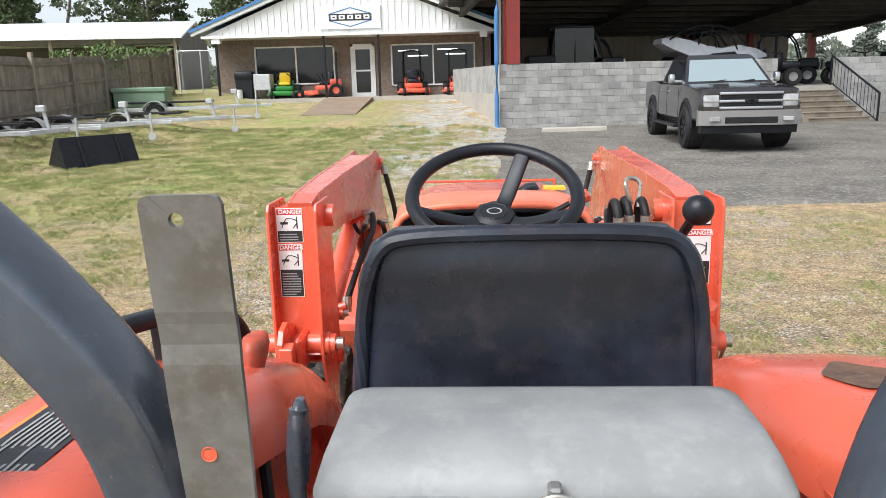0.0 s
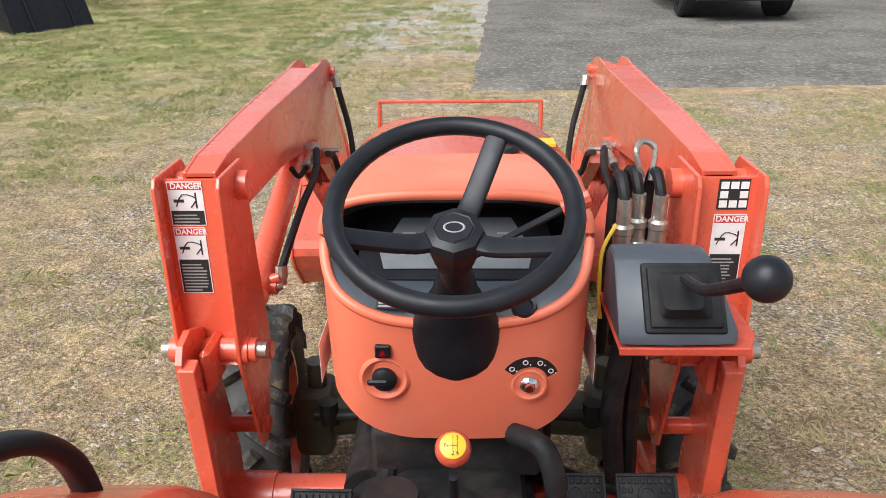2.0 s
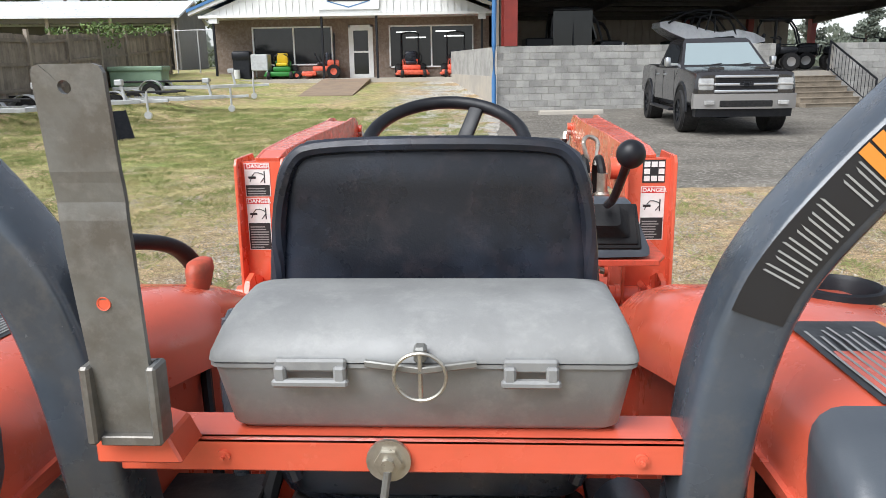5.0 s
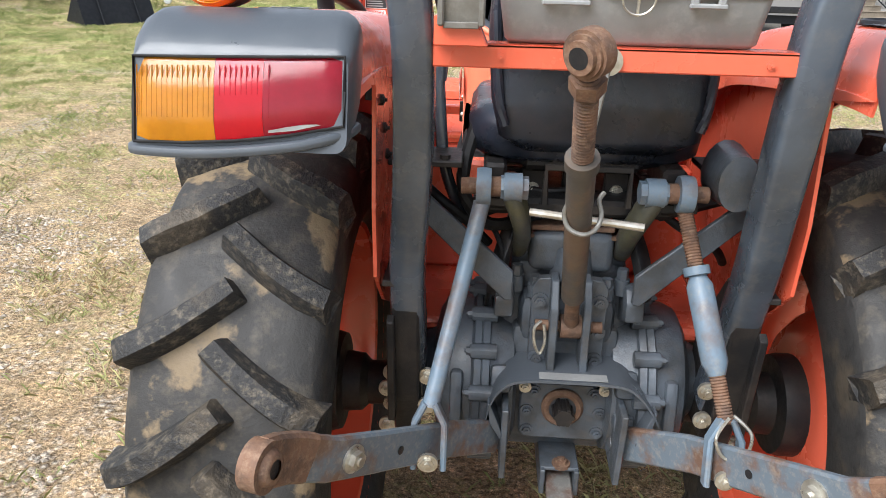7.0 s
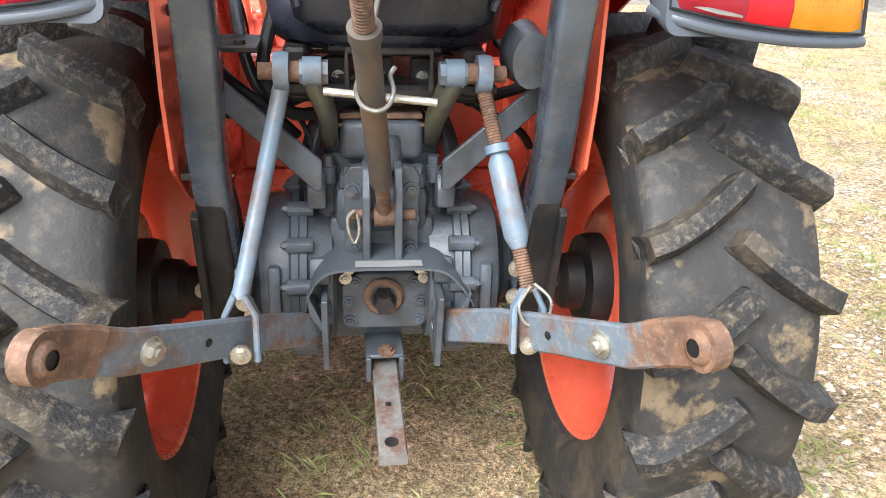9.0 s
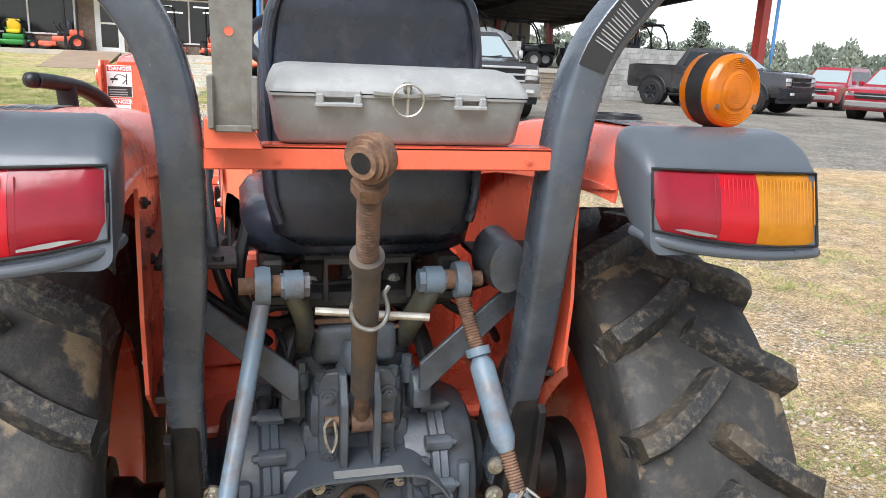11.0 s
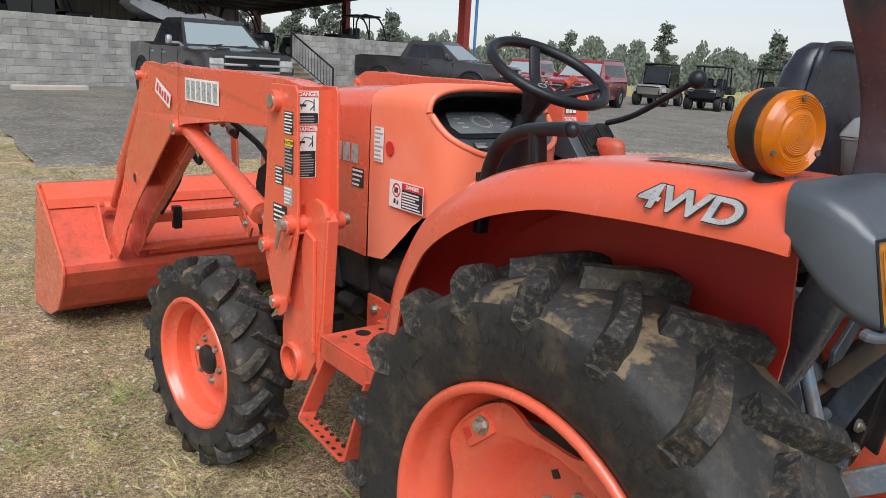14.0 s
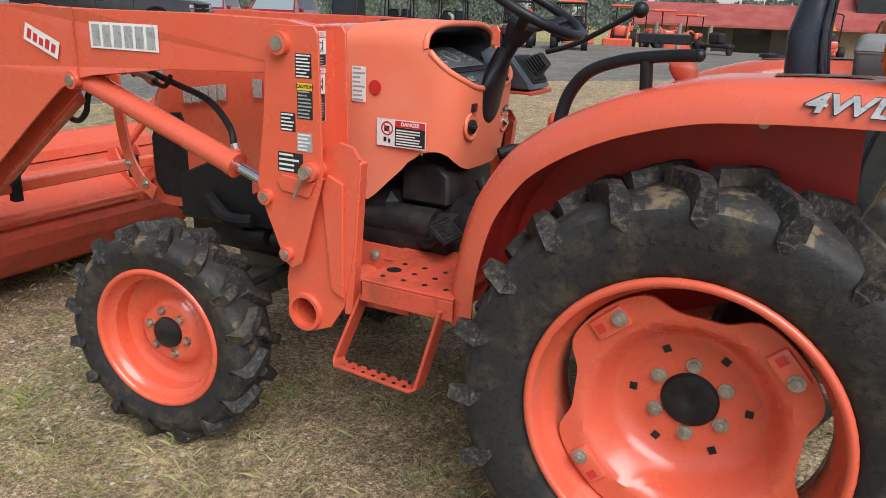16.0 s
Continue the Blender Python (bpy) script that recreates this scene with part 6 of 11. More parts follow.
    # outer plate stickers
    def sticker(y, z, w, h, mat, lines, lmat, nm, lab, x=0.5725, parent=None, head=None):
        bm = B()
        m = facing((s * x, y, z), (0, s, 0), (0, 0, 1))
        box(bm, (-w / 2, -h / 2, 0), (w / 2, h / 2, 0.0006), 0, m)
        base = part(nm, bm, mat, parent or tower, lab, smooth=False)
        bm = B()
        for k in range(lines):
            zz = -h / 2 + h * (k + 0.5) / lines
            if head and k >= lines - 2:
                continue
            ww = w * (0.55 + 0.35 * random.random())
            box(bm, (-w * 0.45, zz - h * 0.22 / lines, 0.0006), (-w * 0.45 + ww, zz + h * 0.2 / lines, 0.0011), 0, m)
        part("print_line", bm, lmat, base, smooth=False)
        if head:
            bm = B()
            box(bm, (-w / 2 + 0.001, h / 2 - 0.02, 0.0006), (w / 2 - 0.001, h / 2 - 0.001, 0.0011), 0, m)
            hd = part("decal_head", bm, head[0], base, smooth=False)
            text_part(head[1], 0.0125, m @ Matrix.Translation((0, h / 2 - 0.0105, 0.0013)), head[2], base, "head_word", 0.0002, "", 0.0003)
        return base
    sticker(1.055, 1.235, 0.052, 0.062, DEC_BLACK, 7, WHITE, "maker_plate", "black plate with pale print")
    sticker(1.052, 1.145, 0.05, 0.095, DEC_BLACK, 10, DEC_GREY, "caution_decal", "black and yellow caution decal", head=(DEC_YELLOW, "CAUTION", DEC_BLACK))
    sticker(1.11, 1.085, 0.05, 0.05, DEC_BLACK, 5, WHITE, "torn_decal", "torn black and white decal")
    sticker(1.055, 1.035, 0.05, 0.05, DEC_GREY, 5, WHITE, "faded_decal", "sun-faded grey decal")
    sticker(1.105, 0.975, 0.085, 0.055, DEC_BLACK, 4, WHITE, "dealer_plate", "black dealer plate with white bars")
    # danger decal and labels on the cowl side
    sticker(0.95, 1.03, 0.17, 0.082, WHITE, 1, WHITE, "danger_decal", "white and red danger decal", 0.249, cowl)
    bm = B()
    m = facing((s * 0.249, 0.93 if s < 0 else 0.97, 1.03), (0, s, 0), (0, 0, 1))
    k0 = 0.0 if s < 0 else 0.0
    box(bm, (-0.04, -0.037, 0.0012), (0.063, 0.018, 0.0017), 0, m)
    blk = part("decal_block", bm, DEC_BLACK, cowl, smooth=False)
    bm = B()
    for k in range(6):
        box(bm, (-0.036, -0.033 + 0.0082 * k, 0.0018), (-0.036 + 0.092 * (0.7 + 0.3 * random.random()), -0.029 + 0.0082 * k, 0.0022), 0, m)
    part("print_line", bm, WHITE, blk, smooth=False)
    bm = B()
    box(bm, (-0.04, 0.019, 0.0012), (0.063, 0.038, 0.0017), 0, m)
    part("decal_head", bm, DEC_RED, cowl, smooth=False)
    text_part("DANGER", 0.016, m @ Matrix.Translation((0.012, 0.0285, 0.0019)), WHITE, cowl, "danger_word", 0.0002, "", 0.0004)
    bm = B()
    m2 = m @ Matrix.Translation((-0.068, 0.012, 0.0012))
    t = B()
    lathe(t, [(0.0165, 0), (0.0195, 0.0006), (0.0215, 0)], (0, 0, 0), "z", 28)
    merge(bm, t, m2)
    box(bm, (-0.0185, -0.0018, 0), (0.0185, 0.0018, 0.0008), 0, m2 @ Matrix.Rotation(radians(-45), 4, "Z"))
    part("prohibition_ring", bm, DEC_RED, cowl, "red prohibition ring", smooth=False)
    bm = B()
    box(bm, (-0.01, -0.008, 0), (0.008, 0.008, 0.0005), 0, m2)
    box(bm, (-0.012, -0.04, 0), (-0.002, -0.026, 0.0005), 0, m2)
    box(bm, (0.004, -0.042, 0), (0.012, -0.03, 0.0005), 0, m2)
    part("pictogram", bm, DEC_BLACK, cowl, smooth=False)
    sticker(1.10, 1.165, 0.05, 0.105, WHITE, 8, DEC_GREY, "bar_code_label", "white label with grey print", 0.2505, cowl)
    bm = B()
    rod(bm, (s * 0.2488, 1.043, 1.16), (s * 0.2502, 1.043, 1.16), 0.021, seg=24)
    part("round_sticker", bm, DEC_RED, cowl, "round red sticker", smooth=False)
    sticker(1.22, 1.045, 0.07, 0.06, DEC_BLACK, 4, WHITE, "dealer_plate", "black dealer plate with white bars", 0.2475, hood)

# bucket
bm = B()
PROF = [(3.36, 0.70), (3.195, 0.605), (2.93, 0.425), (2.897, 0.395), (2.892, 0.36), (2.93, 0.285), (3.06, 0.15), (3.25, 0.066), (3.45, 0.035), (3.62, 0.03)]
inner = [(y + 0.004, z - 0.008) for y, z in PROF[:3]] + [(y + 0.009, z) for y, z in PROF[3:7]] + [(y, z + 0.008) for y, z in PROF[7:]]
loft(bm, [[(x, y, z) for y, z in PROF + inner[::-1]] for x in (-0.79, 0.79)])
bucket = part("loader_bucket", bm, ORANGE_WORN, tractor, "wide orange loader bucket, paint worn to rust below", smooth=False)
for s in SIDES:
    bm = B()
    prism(bm, [(3.37, 0.705), (3.19, 0.612), (2.92, 0.43), (2.886, 0.398), (2.882, 0.355), (2.922, 0.278), (3.055, 0.14), (3.25, 0.055), (3.45, 0.026), (3.63, 0.022), (3.63, 0.10)], "x", s * 0.788, s * 0.80, 0.002)
    part("bucket_side", bm, ORANGE, bucket, "orange bucket side plate", smooth=False)
    for xx in (0.465, 0.575):
        bm = B()
        prism(bm, [(3.15, 0.57), (3.14, 0.64), (3.09, 0.65), (2.99, 0.50), (2.90, 0.43), (2.91, 0.385), (2.96, 0.43)], "x", s * (xx - 0.02) if xx < 0.5 else s * (xx + 0.002), s * (xx - 0.01) if xx < 0.5 else s * (xx + 0.012), 0.001)
        part("bucket_ear", bm, ORANGE, bucket, smooth=False)
bm = B()
sweep(bm, [(-0.79, 3.36, 0.705), (0.79, 3.36, 0.705)], rrect(0.035, 0.02, 0.003, 1))
part("bucket_rim", bm, ORANGE_WORN, bucket, smooth=False)
bm = B()
prism(bm, [(3.13, 0.575), (3.10, 0.60), (2.90, 0.455), (2.895, 0.415), (2.91, 0.41)], "x", -0.40, 0.40, 0.002)
prism(bm, [(3.35, 0.706), (3.31, 0.72), (3.20, 0.66), (3.19, 0.612)], "x", -0.785, 0.785, 0.002)
part("bucket_stiffener", bm, ORANGE, bucket, smooth=False)
# quick-attach frame between the arms
bm = B()
sweep(bm, [(-0.46, 2.80, 0.62), (0.46, 2.80, 0.62)], rrect(0.05, 0.05, 0.006, 1))
rod(bm, (-0.46, 2.84, 0.47), (0.46, 2.84, 0.47), 0.02, seg=12)
part("attach_frame", bm, ORANGE, bucket, "orange attachment cross frame", smooth=False)
bm = B()
for x in (-0.3, 0.3):
    box(bm, (x - 0.02, 2.76, 0.56), (x + 0.02, 2.80, 0.67), 0.004)
part("attach_latch", bm, GRIME, bucket)

# brush guard in front of the grille
bm = B()
sweep(bm, [(-0.271, 2.163, 1.236), (0.271, 2.163, 1.236)], rrect(0.010, 0.010, 0.002, 1))
guard = part("brush_guard", bm, ORANGE, tractor, "thin orange grille guard on two straps", smooth=False)
for s in SIDES:
    bm = B()
    sweep(bm, smooth_path([(s * 0.266, 2.165, 1.238), (s * 0.267, 2.155, 1.1), (s * 0.268, 2.14, 0.95), (s * 0.268, 2.115, 0.83), (s * 0.268, 2.06, 0.745), (s * 0.268, 1.99, 0.70)], 4), rrect(0.055, 0.010, 0.003, 1), up=(1, 0, 0))
    strap = part("guard_strap", bm, ORANGE, guard, "wide orange strap of the guard", smooth=False)
    for y, z in ((2.115, 0.80), (2.03, 0.735)):
        bm = B()
        hexbolt(bm, (s * 0.274, y, z), (s, 0, 0), 0.011, 0.011)
        part("strap_bolt", bm, ZINC, strap)

# chassis, engine, floor
bm = B()
box(bm, (-0.2, 1.0, 0.62), (0.2, 2.0, 0.83), 0.03)
box(bm, (-0.16, 0.8, 0.5), (0.16, 1.95, 0.68), 0.03)
box(bm, (-0.22, 1.2, 0.66), (-0.19, 1.55, 0.8), 0.01)
for y in (1.25, 1.38, 1.51):
    rod(bm, (-0.21, y, 0.60), (-0.21, y + 0.1, 0.60), 0.03, seg=12)
part("engine_block", bm, GRIME, tractor, "black oily engine block")
bm = B()
rod(bm, (-0.17, 0.86, 0.74), (-0.17, 1.12, 0.74), 0.055, seg=20)
rod(bm, (-0.14, 0.80, 0.70), (-0.14, 1.1, 0.70), 0.08, seg=20)
box(bm, (-0.13, 0.55, 0.55), (0.13, 0.95, 0.82), 0.04, seg=2)
rod(bm, (-0.10, 0.62, 0.8), (-0.10, 0.62, 0.93), 0.035, seg=16)
rod(bm, (-0.10, 0.62, 0.93), (-0.10, 0.62, 0.945), 0.042, seg=16)
part("gearbox", bm, GRIME, tractor, "black gearbox under the dash")
bm = B()
prism(bm, [(1.0, 0.93), (0.87, 0.93), (0.83, 0.90), (0.83, 0.8), (1.0, 0.8)], "x", -0.16, 0.16, 0.01)
part("dash_frame", bm, GRIME, tractor)
bm = B()
tube(bm, [(0.10, 0.78, 0.94), (0.15, 0.72, 0.95), (0.17, 0.70, 0.85), (0.14, 0.75, 0.72)], 0.02, 12)
tube(bm, [(-0.24, 1.75, 0.72), (-0.26, 1.65, 0.66), (-0.24, 1.55, 0.66)], 0.025, 10)
tube(bm, [(-0.12, 0.74, 0.9), (-0.13, 0.7, 0.8), (-0.13, 0.75, 0.7)], 0.018, 10)
part("rubber_duct", bm, BLACK_RUBBER, tractor, "black rubber hose duct")
bm = B()
prism(bm, [(1.33, 0.64), (1.9, 0.62), (1.9, 0.78), (1.72, 0.86), (1.4, 0.86)], "x", -0.236, -0.19, 0.01)
prism(bm, [(1.33, 0.64), (1.9, 0.62), (1.9, 0.78), (1.72, 0.86), (1.4, 0.86)], "x", 0.19, 0.236, 0.01)
part("lower_shroud", bm, BLACK, tractor, "black lower engine shroud", smooth=False)
bm = B()
sweep(bm, [(-0.42, 1.61, 0.40), (0.42, 1.61, 0.40)], rrect(0.11, 0.1, 0.02, 2))
box(bm, (-0.12, 1.5, 0.36), (0.12, 1.75, 0.58), 0.04, seg=2)
part("front_axle", bm, ARM_OLIVE, tractor, "grimy dark front axle beam")
# floor and steps
for s in SIDES:
    bm = B()
    box(bm, (min(s * 0.335, s * 0.56), 0.6, 0.672), (max(s * 0.335, s * 0.56), 0.885, 0.68), 0.002)
    box(bm, (min(s * 0.552, s * 0.56), 0.6, 0.615), (max(s * 0.552, s * 0.56), 0.885, 0.6715), 0.002)
    box(bm, (min(s * 0.335, s * 0.56), 0.877, 0.63), (max(s * 0.335, s * 0.5515), 0.8845, 0.6715), 0.002)
    floorp = part("foot_platform", bm, ORANGE_WORN, tractor, "orange perforated foot platform, edges worn", smooth=False)
    for i in range(3):
        for j in range(4):
            bm = B()
            rod(bm, (s * (0.39 + 0.06 * i), 0.645 + 0.066 * j, 0.6802), (s * (0.39 + 0.06 * i), 0.645 + 0.066 * j, 0.6812), 0.008 if (i, j) != (1, 3) else 0.022, seg=10)
            part("hole", bm, GRIME, floorp, smooth=False)
    bm = B()
    box(bm, (min(s * 0.16, s * 0.335), 0.35, 0.655), (max(s * 0.16, s * 0.335), 0.95, 0.665), 0.002)
    part("floor_pan", bm, ORANGE_WORN, tractor, smooth=False)
    bm = B()
    step = [(s * 0.50, 0.90, 0.63), (s * 0.548, 0.965, 0.42), (s * 0.56, 0.955, 0.405), (s * 0.575, 0.70, 0.40), (s * 0.572, 0.685, 0.41), (s * 0.55, 0.63, 0.64)]
    sweep(bm, step, rrect(0.010, 0.055, 0.002, 1), up=(s, 0, 0.15))
    stp = part("step", bm, ORANGE_WORN, tractor, "hanging orange step, tread worn to bare metal", smooth=False)
    bm = B()
    for i in range(7):
        for j in range(2):
            rod(bm, (s * (0.545 + 0.03 * j + 0.0025 * i), 0.93 - 0.035 * i, 0.4065), (s * (0.545 + 0.03 * j + 0.0025 * i), 0.93 - 0.035 * i, 0.4115), 0.006, seg=8)
    part("tread_hole", bm, GRIME, stp, smooth=False)


def pedal(x, y, z, arm_end, name, label):
    """A wide rubber pad with raised studs and a round boss, on a bent arm."""
    bm = B()
    m = Matrix.Translation((x, y, z)) @ Matrix.Rotation(radians(40), 4, "X")
    box(bm, (-0.058, -0.04, 0), (0.058, 0.04, 0.012), 0.006, m, seg=2)
    for x0, x1, y0, y1 in ((-0.058, 0.058, 0.034, 0.04), (-0.058, 0.058, -0.04, -0.034), (-0.058, -0.052, -0.034, 0.034), (0.052, 0.058, -0.034, 0.034)):
        box(bm, (x0, y0, 0.011), (x1, y1, 0.016), 0.001, m)
    for i in range(8):
        for j in range(4):
            u, v = -0.0435 + 0.0124 * i, -0.0255 + 0.017 * j
            if math.hypot(u, v) > 0.022:
                box(bm, (u - 0.0038, v - 0.005, 0.011), (u + 0.0038, v + 0.005, 0.0155), 0.001, m)
    lathe(t := B(), [(0.0, 0.0145), (0.012, 0.0145), (0.013, 0.016), (0.018, 0.016), (0.019, 0.011)], (0, 0, 0), "z", 20)
    merge(bm, t, m)
    pad = part(name, bm, BLACK_RUBBER, tractor, label, angle=30)
    bm = B()
    tube(bm, [(x, y + 0.004, z), (x, y + 0.05, z - 0.05), arm_end], 0.010, 8)
    part("pedal_arm", bm, GRIME, pad)


pedal(0.226, 0.84, 0.752, (0.15, 1.02, 0.68), "brake_pedal", "black studded rubber brake pedal")
pedal(0.362, 0.84, 0.752, (0.16, 1.04, 0.68), "brake_pedal", "black studded rubber brake pedal")
pedal(-0.256, 0.79, 0.752, (-0.15, 0.97, 0.68), "clutch_pedal", "black studded rubber clutch pedal")

# joystick console on the loader tower
bm = B()
side_prof = [(0.752, 1.138), (0.755, 1.152), (0.838, 1.246), (0.858, 1.254), (0.898, 1.252), (0.914, 1.236), (0.916, 1.13), (0.86, 1.146), (0.80, 1.136)]
rows = []
for x, f in ((0.264, 0.93), (0.268, 1.0), (0.35, 1.02), (0.43, 1.0), (0.45, 0.98), (0.456, 0.9)):
    rows.append([(x - (0.03 * max(0.0, z - 1.15) / 0.1 if x > 0.4 else 0.0), 0.835 + (y - 0.835) * f, 1.195 + (z - 1.195) * f) for y, z in side_prof])
loft(bm, rows)
joy = part("joystick_console", bm, FENDER_GREY, tractor, "charcoal joystick console on an orange bracket", angle=35)
bm = B()
prism(bm, [(0.266, 0.755), (0.478, 0.755), (0.5, 0.80), (0.5, 0.96), (0.266, 0.96)], "z", 1.12, 1.13, 0.002)
box(bm, (0.266, 0.751, 1.116), (0.478, 0.757, 1.131), 0.002)
part("console_bracket", bm, ORANGE_WORN, joy, "scuffed orange bracket", smooth=False)
kn = Vector((0.337, 0.423, 1.41))
mb = facing((0.371, 0.797, 1.198), (1, 0, 0), (0, 0.67, 0.742))
bm = B()
box(bm, (-0.066, -0.06, -0.004), (0.066, 0.06, 0.008), 0.006, mb, seg=2)
box(bm, (-0.058, -0.052, 0.004), (0.058, 0.052, 0.014), 0.006, mb, seg=2)
rings_b = []
for k in range(12):
    w = 0.044 - 0.0012 * k + (0.0 if k % 2 else -0.006)
    q = Vector((-0.0018 * k, 0.002 - 0.001 * k, 0.012 + 0.0052 * k))
    rings_b.append([mb @ Vector((q.x + p, q.y + r_, q.z)) for p, r_ in rrect(2 * w, 1.8 * w, 0.010, 3)])
loft(bm, rings_b)
part("bellows", bm, BLACK_RUBBER, joy, "black square rubber bellows", angle=25)
bm = B()
tube(bm, [(0.352, 0.735, 1.262), (0.346, 0.62, 1.30), kn], 0.009, 10)
part("lever_rod", bm, BLACK, joy)
bm = B()
bmesh.ops.create_uvsphere(bm, u_segments=24, v_segments=16, radius=0.026, matrix=Matrix.Translation(kn) @ Matrix.Diagonal((1, 1, 1, 1)))
part("lever_knob", bm, BLACK, joy, "round black knob", angle=180)


def hose_part(bm):
    return part("console_hose", bm, BLACK_RUBBER, joy, "black hydraulic hose beside the console")


for x, y in ((0.318, 1.04), (0.352, 1.075), (0.392, 1.065)):
    bm = B()
    lathe(bm, [(0.0, 0.0), (0.015, 0.0), (0.015, 0.05), (0.019, 0.052), (0.021, 0.06), (0.021, 0.075), (0.018, 0.08), (0.018, 0.105), (0.0205, 0.108), (0.0205, 0.12), (0.014, 0.126), (0.014, 0.175), (0.0, 0.175)], (x, y, 1.11), "z", 16)
    part("hydraulic_coupler", bm, ZINC, joy, "zinc plated quick coupler", angle=30)
for x, y in ((0.318, 1.04), (0.352, 1.075), (0.392, 1.065)):
    bm = B()
    tube(bm, [(x, y, 1.272), (x - 0.002, y + 0.010, 1.30), (x - 0.004, y + 0.04, 1.318), (x - 0.006, y + 0.068, 1.295), (x - 0.006, y + 0.08, 1.2), (x - 0.006, y + 0.09, 0.9)], 0.0115, 8)
    hose_part(bm)
for points, r in (([(0.31, 0.9, 1.08), (0.30, 0.92, 0.9), (0.33, 0.98, 0.7), (0.36, 1.05, 0.5)], 0.022), ([(0.34, 0.95, 1.08), (0.35, 0.98, 0.85), (0.38, 1.05, 0.55)], 0.02)):
    bm = B()
    tube(bm, points, r, 8)
    hose_part(bm)
bm = B()
tube(bm, [(0.36, 1.1, 1.31), (0.345, 1.1, 1.36), (0.36, 1.12, 1.375), (0.385, 1.12, 1.36), (0.38, 1.11, 1.30)], 0.006, 8)
part("hose_clip", bm, ZINC, joy)
bm = B()
tube(bm, [(0.30, 1.02, 1.24), (0.27, 0.98, 1.2), (0.265, 0.95, 1.12), (0.27, 0.95, 1.08)], 0.004, 6)
part("tie_strap", bm, DEC_YELLOW, joy, "yellow tie strap")

# grab rail, levers, marker lamps on the fenders
for s in (-1,):
    bm = B()
    sweep(bm, smooth_path([(s * 0.437, 0.40, 1.06), (s * 0.438, 0.393, 1.15), (s * 0.443, 0.372, 1.215), (s * 0.457, 0.325, 1.266), (s * 0.482, 0.24, 1.297), (s * 0.508, 0.15, 1.311), (s * 0.526, 0.08, 1.317)], 5), rrect(0.034, 0.026, 0.011, 3))
    sweep(bm, [(s * 0.49, 0.185, 1.21), (s * 0.497, 0.19, 1.30)], rrect(0.034, 0.024, 0.008, 2), up=(0, 1, 0))
    bmesh.ops.create_uvsphere(bm, u_segments=12, v_segments=8, radius=0.0135, matrix=Matrix.Translation((s * 0.526, 0.078, 1.317)))
    part("grab_handle", bm, BLACK, tractor, "black moulded grab handle on the fender", angle=60)
bm = B()
tube(bm, [(-0.338, 0.13, 1.25), (-0.33, 0.09, 1.17), (-0.30, 0.02, 1.05), (-0.27, -0.02, 0.92)], 0.008, 8)
part("position_lever", bm, BLACK, tractor, "black bent lever")
bm = B()
rows = []
for z, y, r in ((1.212, 0.113, 0.009), (1.235, 0.122, 0.015), (1.262, 0.135, 0.022), (1.278, 0.14, 0.025), (1.289, 0.143, 0.022), (1.293, 0.144, 0.012)):
    rows.append([(-0.345 + r * 0.75 * math.cos(a), y + r * 1.35 * math.sin(a), z) for a in (2 * math.pi * i / 14 for i in range(14))])
loft(bm, rows)
part("lever_grip", bm, ORANGE_WORN, tractor, "worn orange lever grip", angle=60)
bm = B()
tube(bm, [(-0.245, -0.03, 1.26), (-0.25, -0.04, 1.18), (-0.235, -0.05, 1.02), (-0.2, -0.05, 0.93)], 0.011, 8)
rows = []
for z, y, r in ((1.17, -0.035, 0.012), (1.21, -0.03, 0.017), (1.255, -0.022, 0.016), (1.268, -0.02, 0.008)):
    rows.append([(-0.245 + r * 0.7 * math.cos(a), y + r * 1.3 * math.sin(a), z) for a in (2 * math.pi * i / 14 for i in range(14))])
loft(bm, rows)
part("hydraulic_lever", bm, ROPS, tractor, "blue-grey plastic lever", angle=60)
# cup holder and worn patch on the other fender
bm = B()
lathe(bm, [(0.03, -0.05), (0.04, -0.045), (0.043, 0.0), (0.047, 0.006), (0.052, 0.004), (0.054, -0.006)], (0.528, 0.02, 1.285), "z", 28)
part("cup_holder", bm, BLACK, tractor, "black round cup holder in the fender")
bm = B()
N = 26
vs = [bm.verts.new((0.425 + 0.042 * math.cos(a) * (1 + 0.18 * math.sin(2.6 * a)), 0.015 + 0.055 * math.sin(a) * (1 + 0.2 * math.cos(3.3 * a)), 0)) for a in (2 * math.pi * i / N for i in range(N))]
for v in vs:
    v.co.z = 1.2812 - 0.1 * v.co.y + 0.0012
bm.faces.new(vs)
part("worn_patch", bm, RUST, tractor, "patch of paint worn to brown metal", smooth=False)

# ---- rear end ----
def thread_profile(h0, h1, r0, r1, pitch):
    """Radius and height pairs of a threaded rod."""
    prof, h = [(0.0, h0), (r0, h0)], h0
    while h + pitch < h1:
        prof += [(r1, h + pitch * 0.4), (r1, h + pitch * 0.6), (r0, h + pitch)]
        h += pitch
    return prof + [(r0, h1), (0.0, h1)]



bm = B()
box(bm, (-0.125, -0.07, 0.44), (0.125, 0.55, 0.80), 0.03, seg=2)
box(bm, (-0.098, -0.105, 0.49), (0.102, -0.05, 0.735), 0.016, seg=2)
box(bm, (-0.088, -0.115, 0.70), (0.09, -0.04, 0.80), 0.025, seg=2)
box(bm, (-0.115, -0.06, 0.78), (0.115, 0.25, 0.86), 0.03, seg=2)
trans = part("transmission_case", bm, CAST, tractor, "blue-grey cast transmission case, greasy")
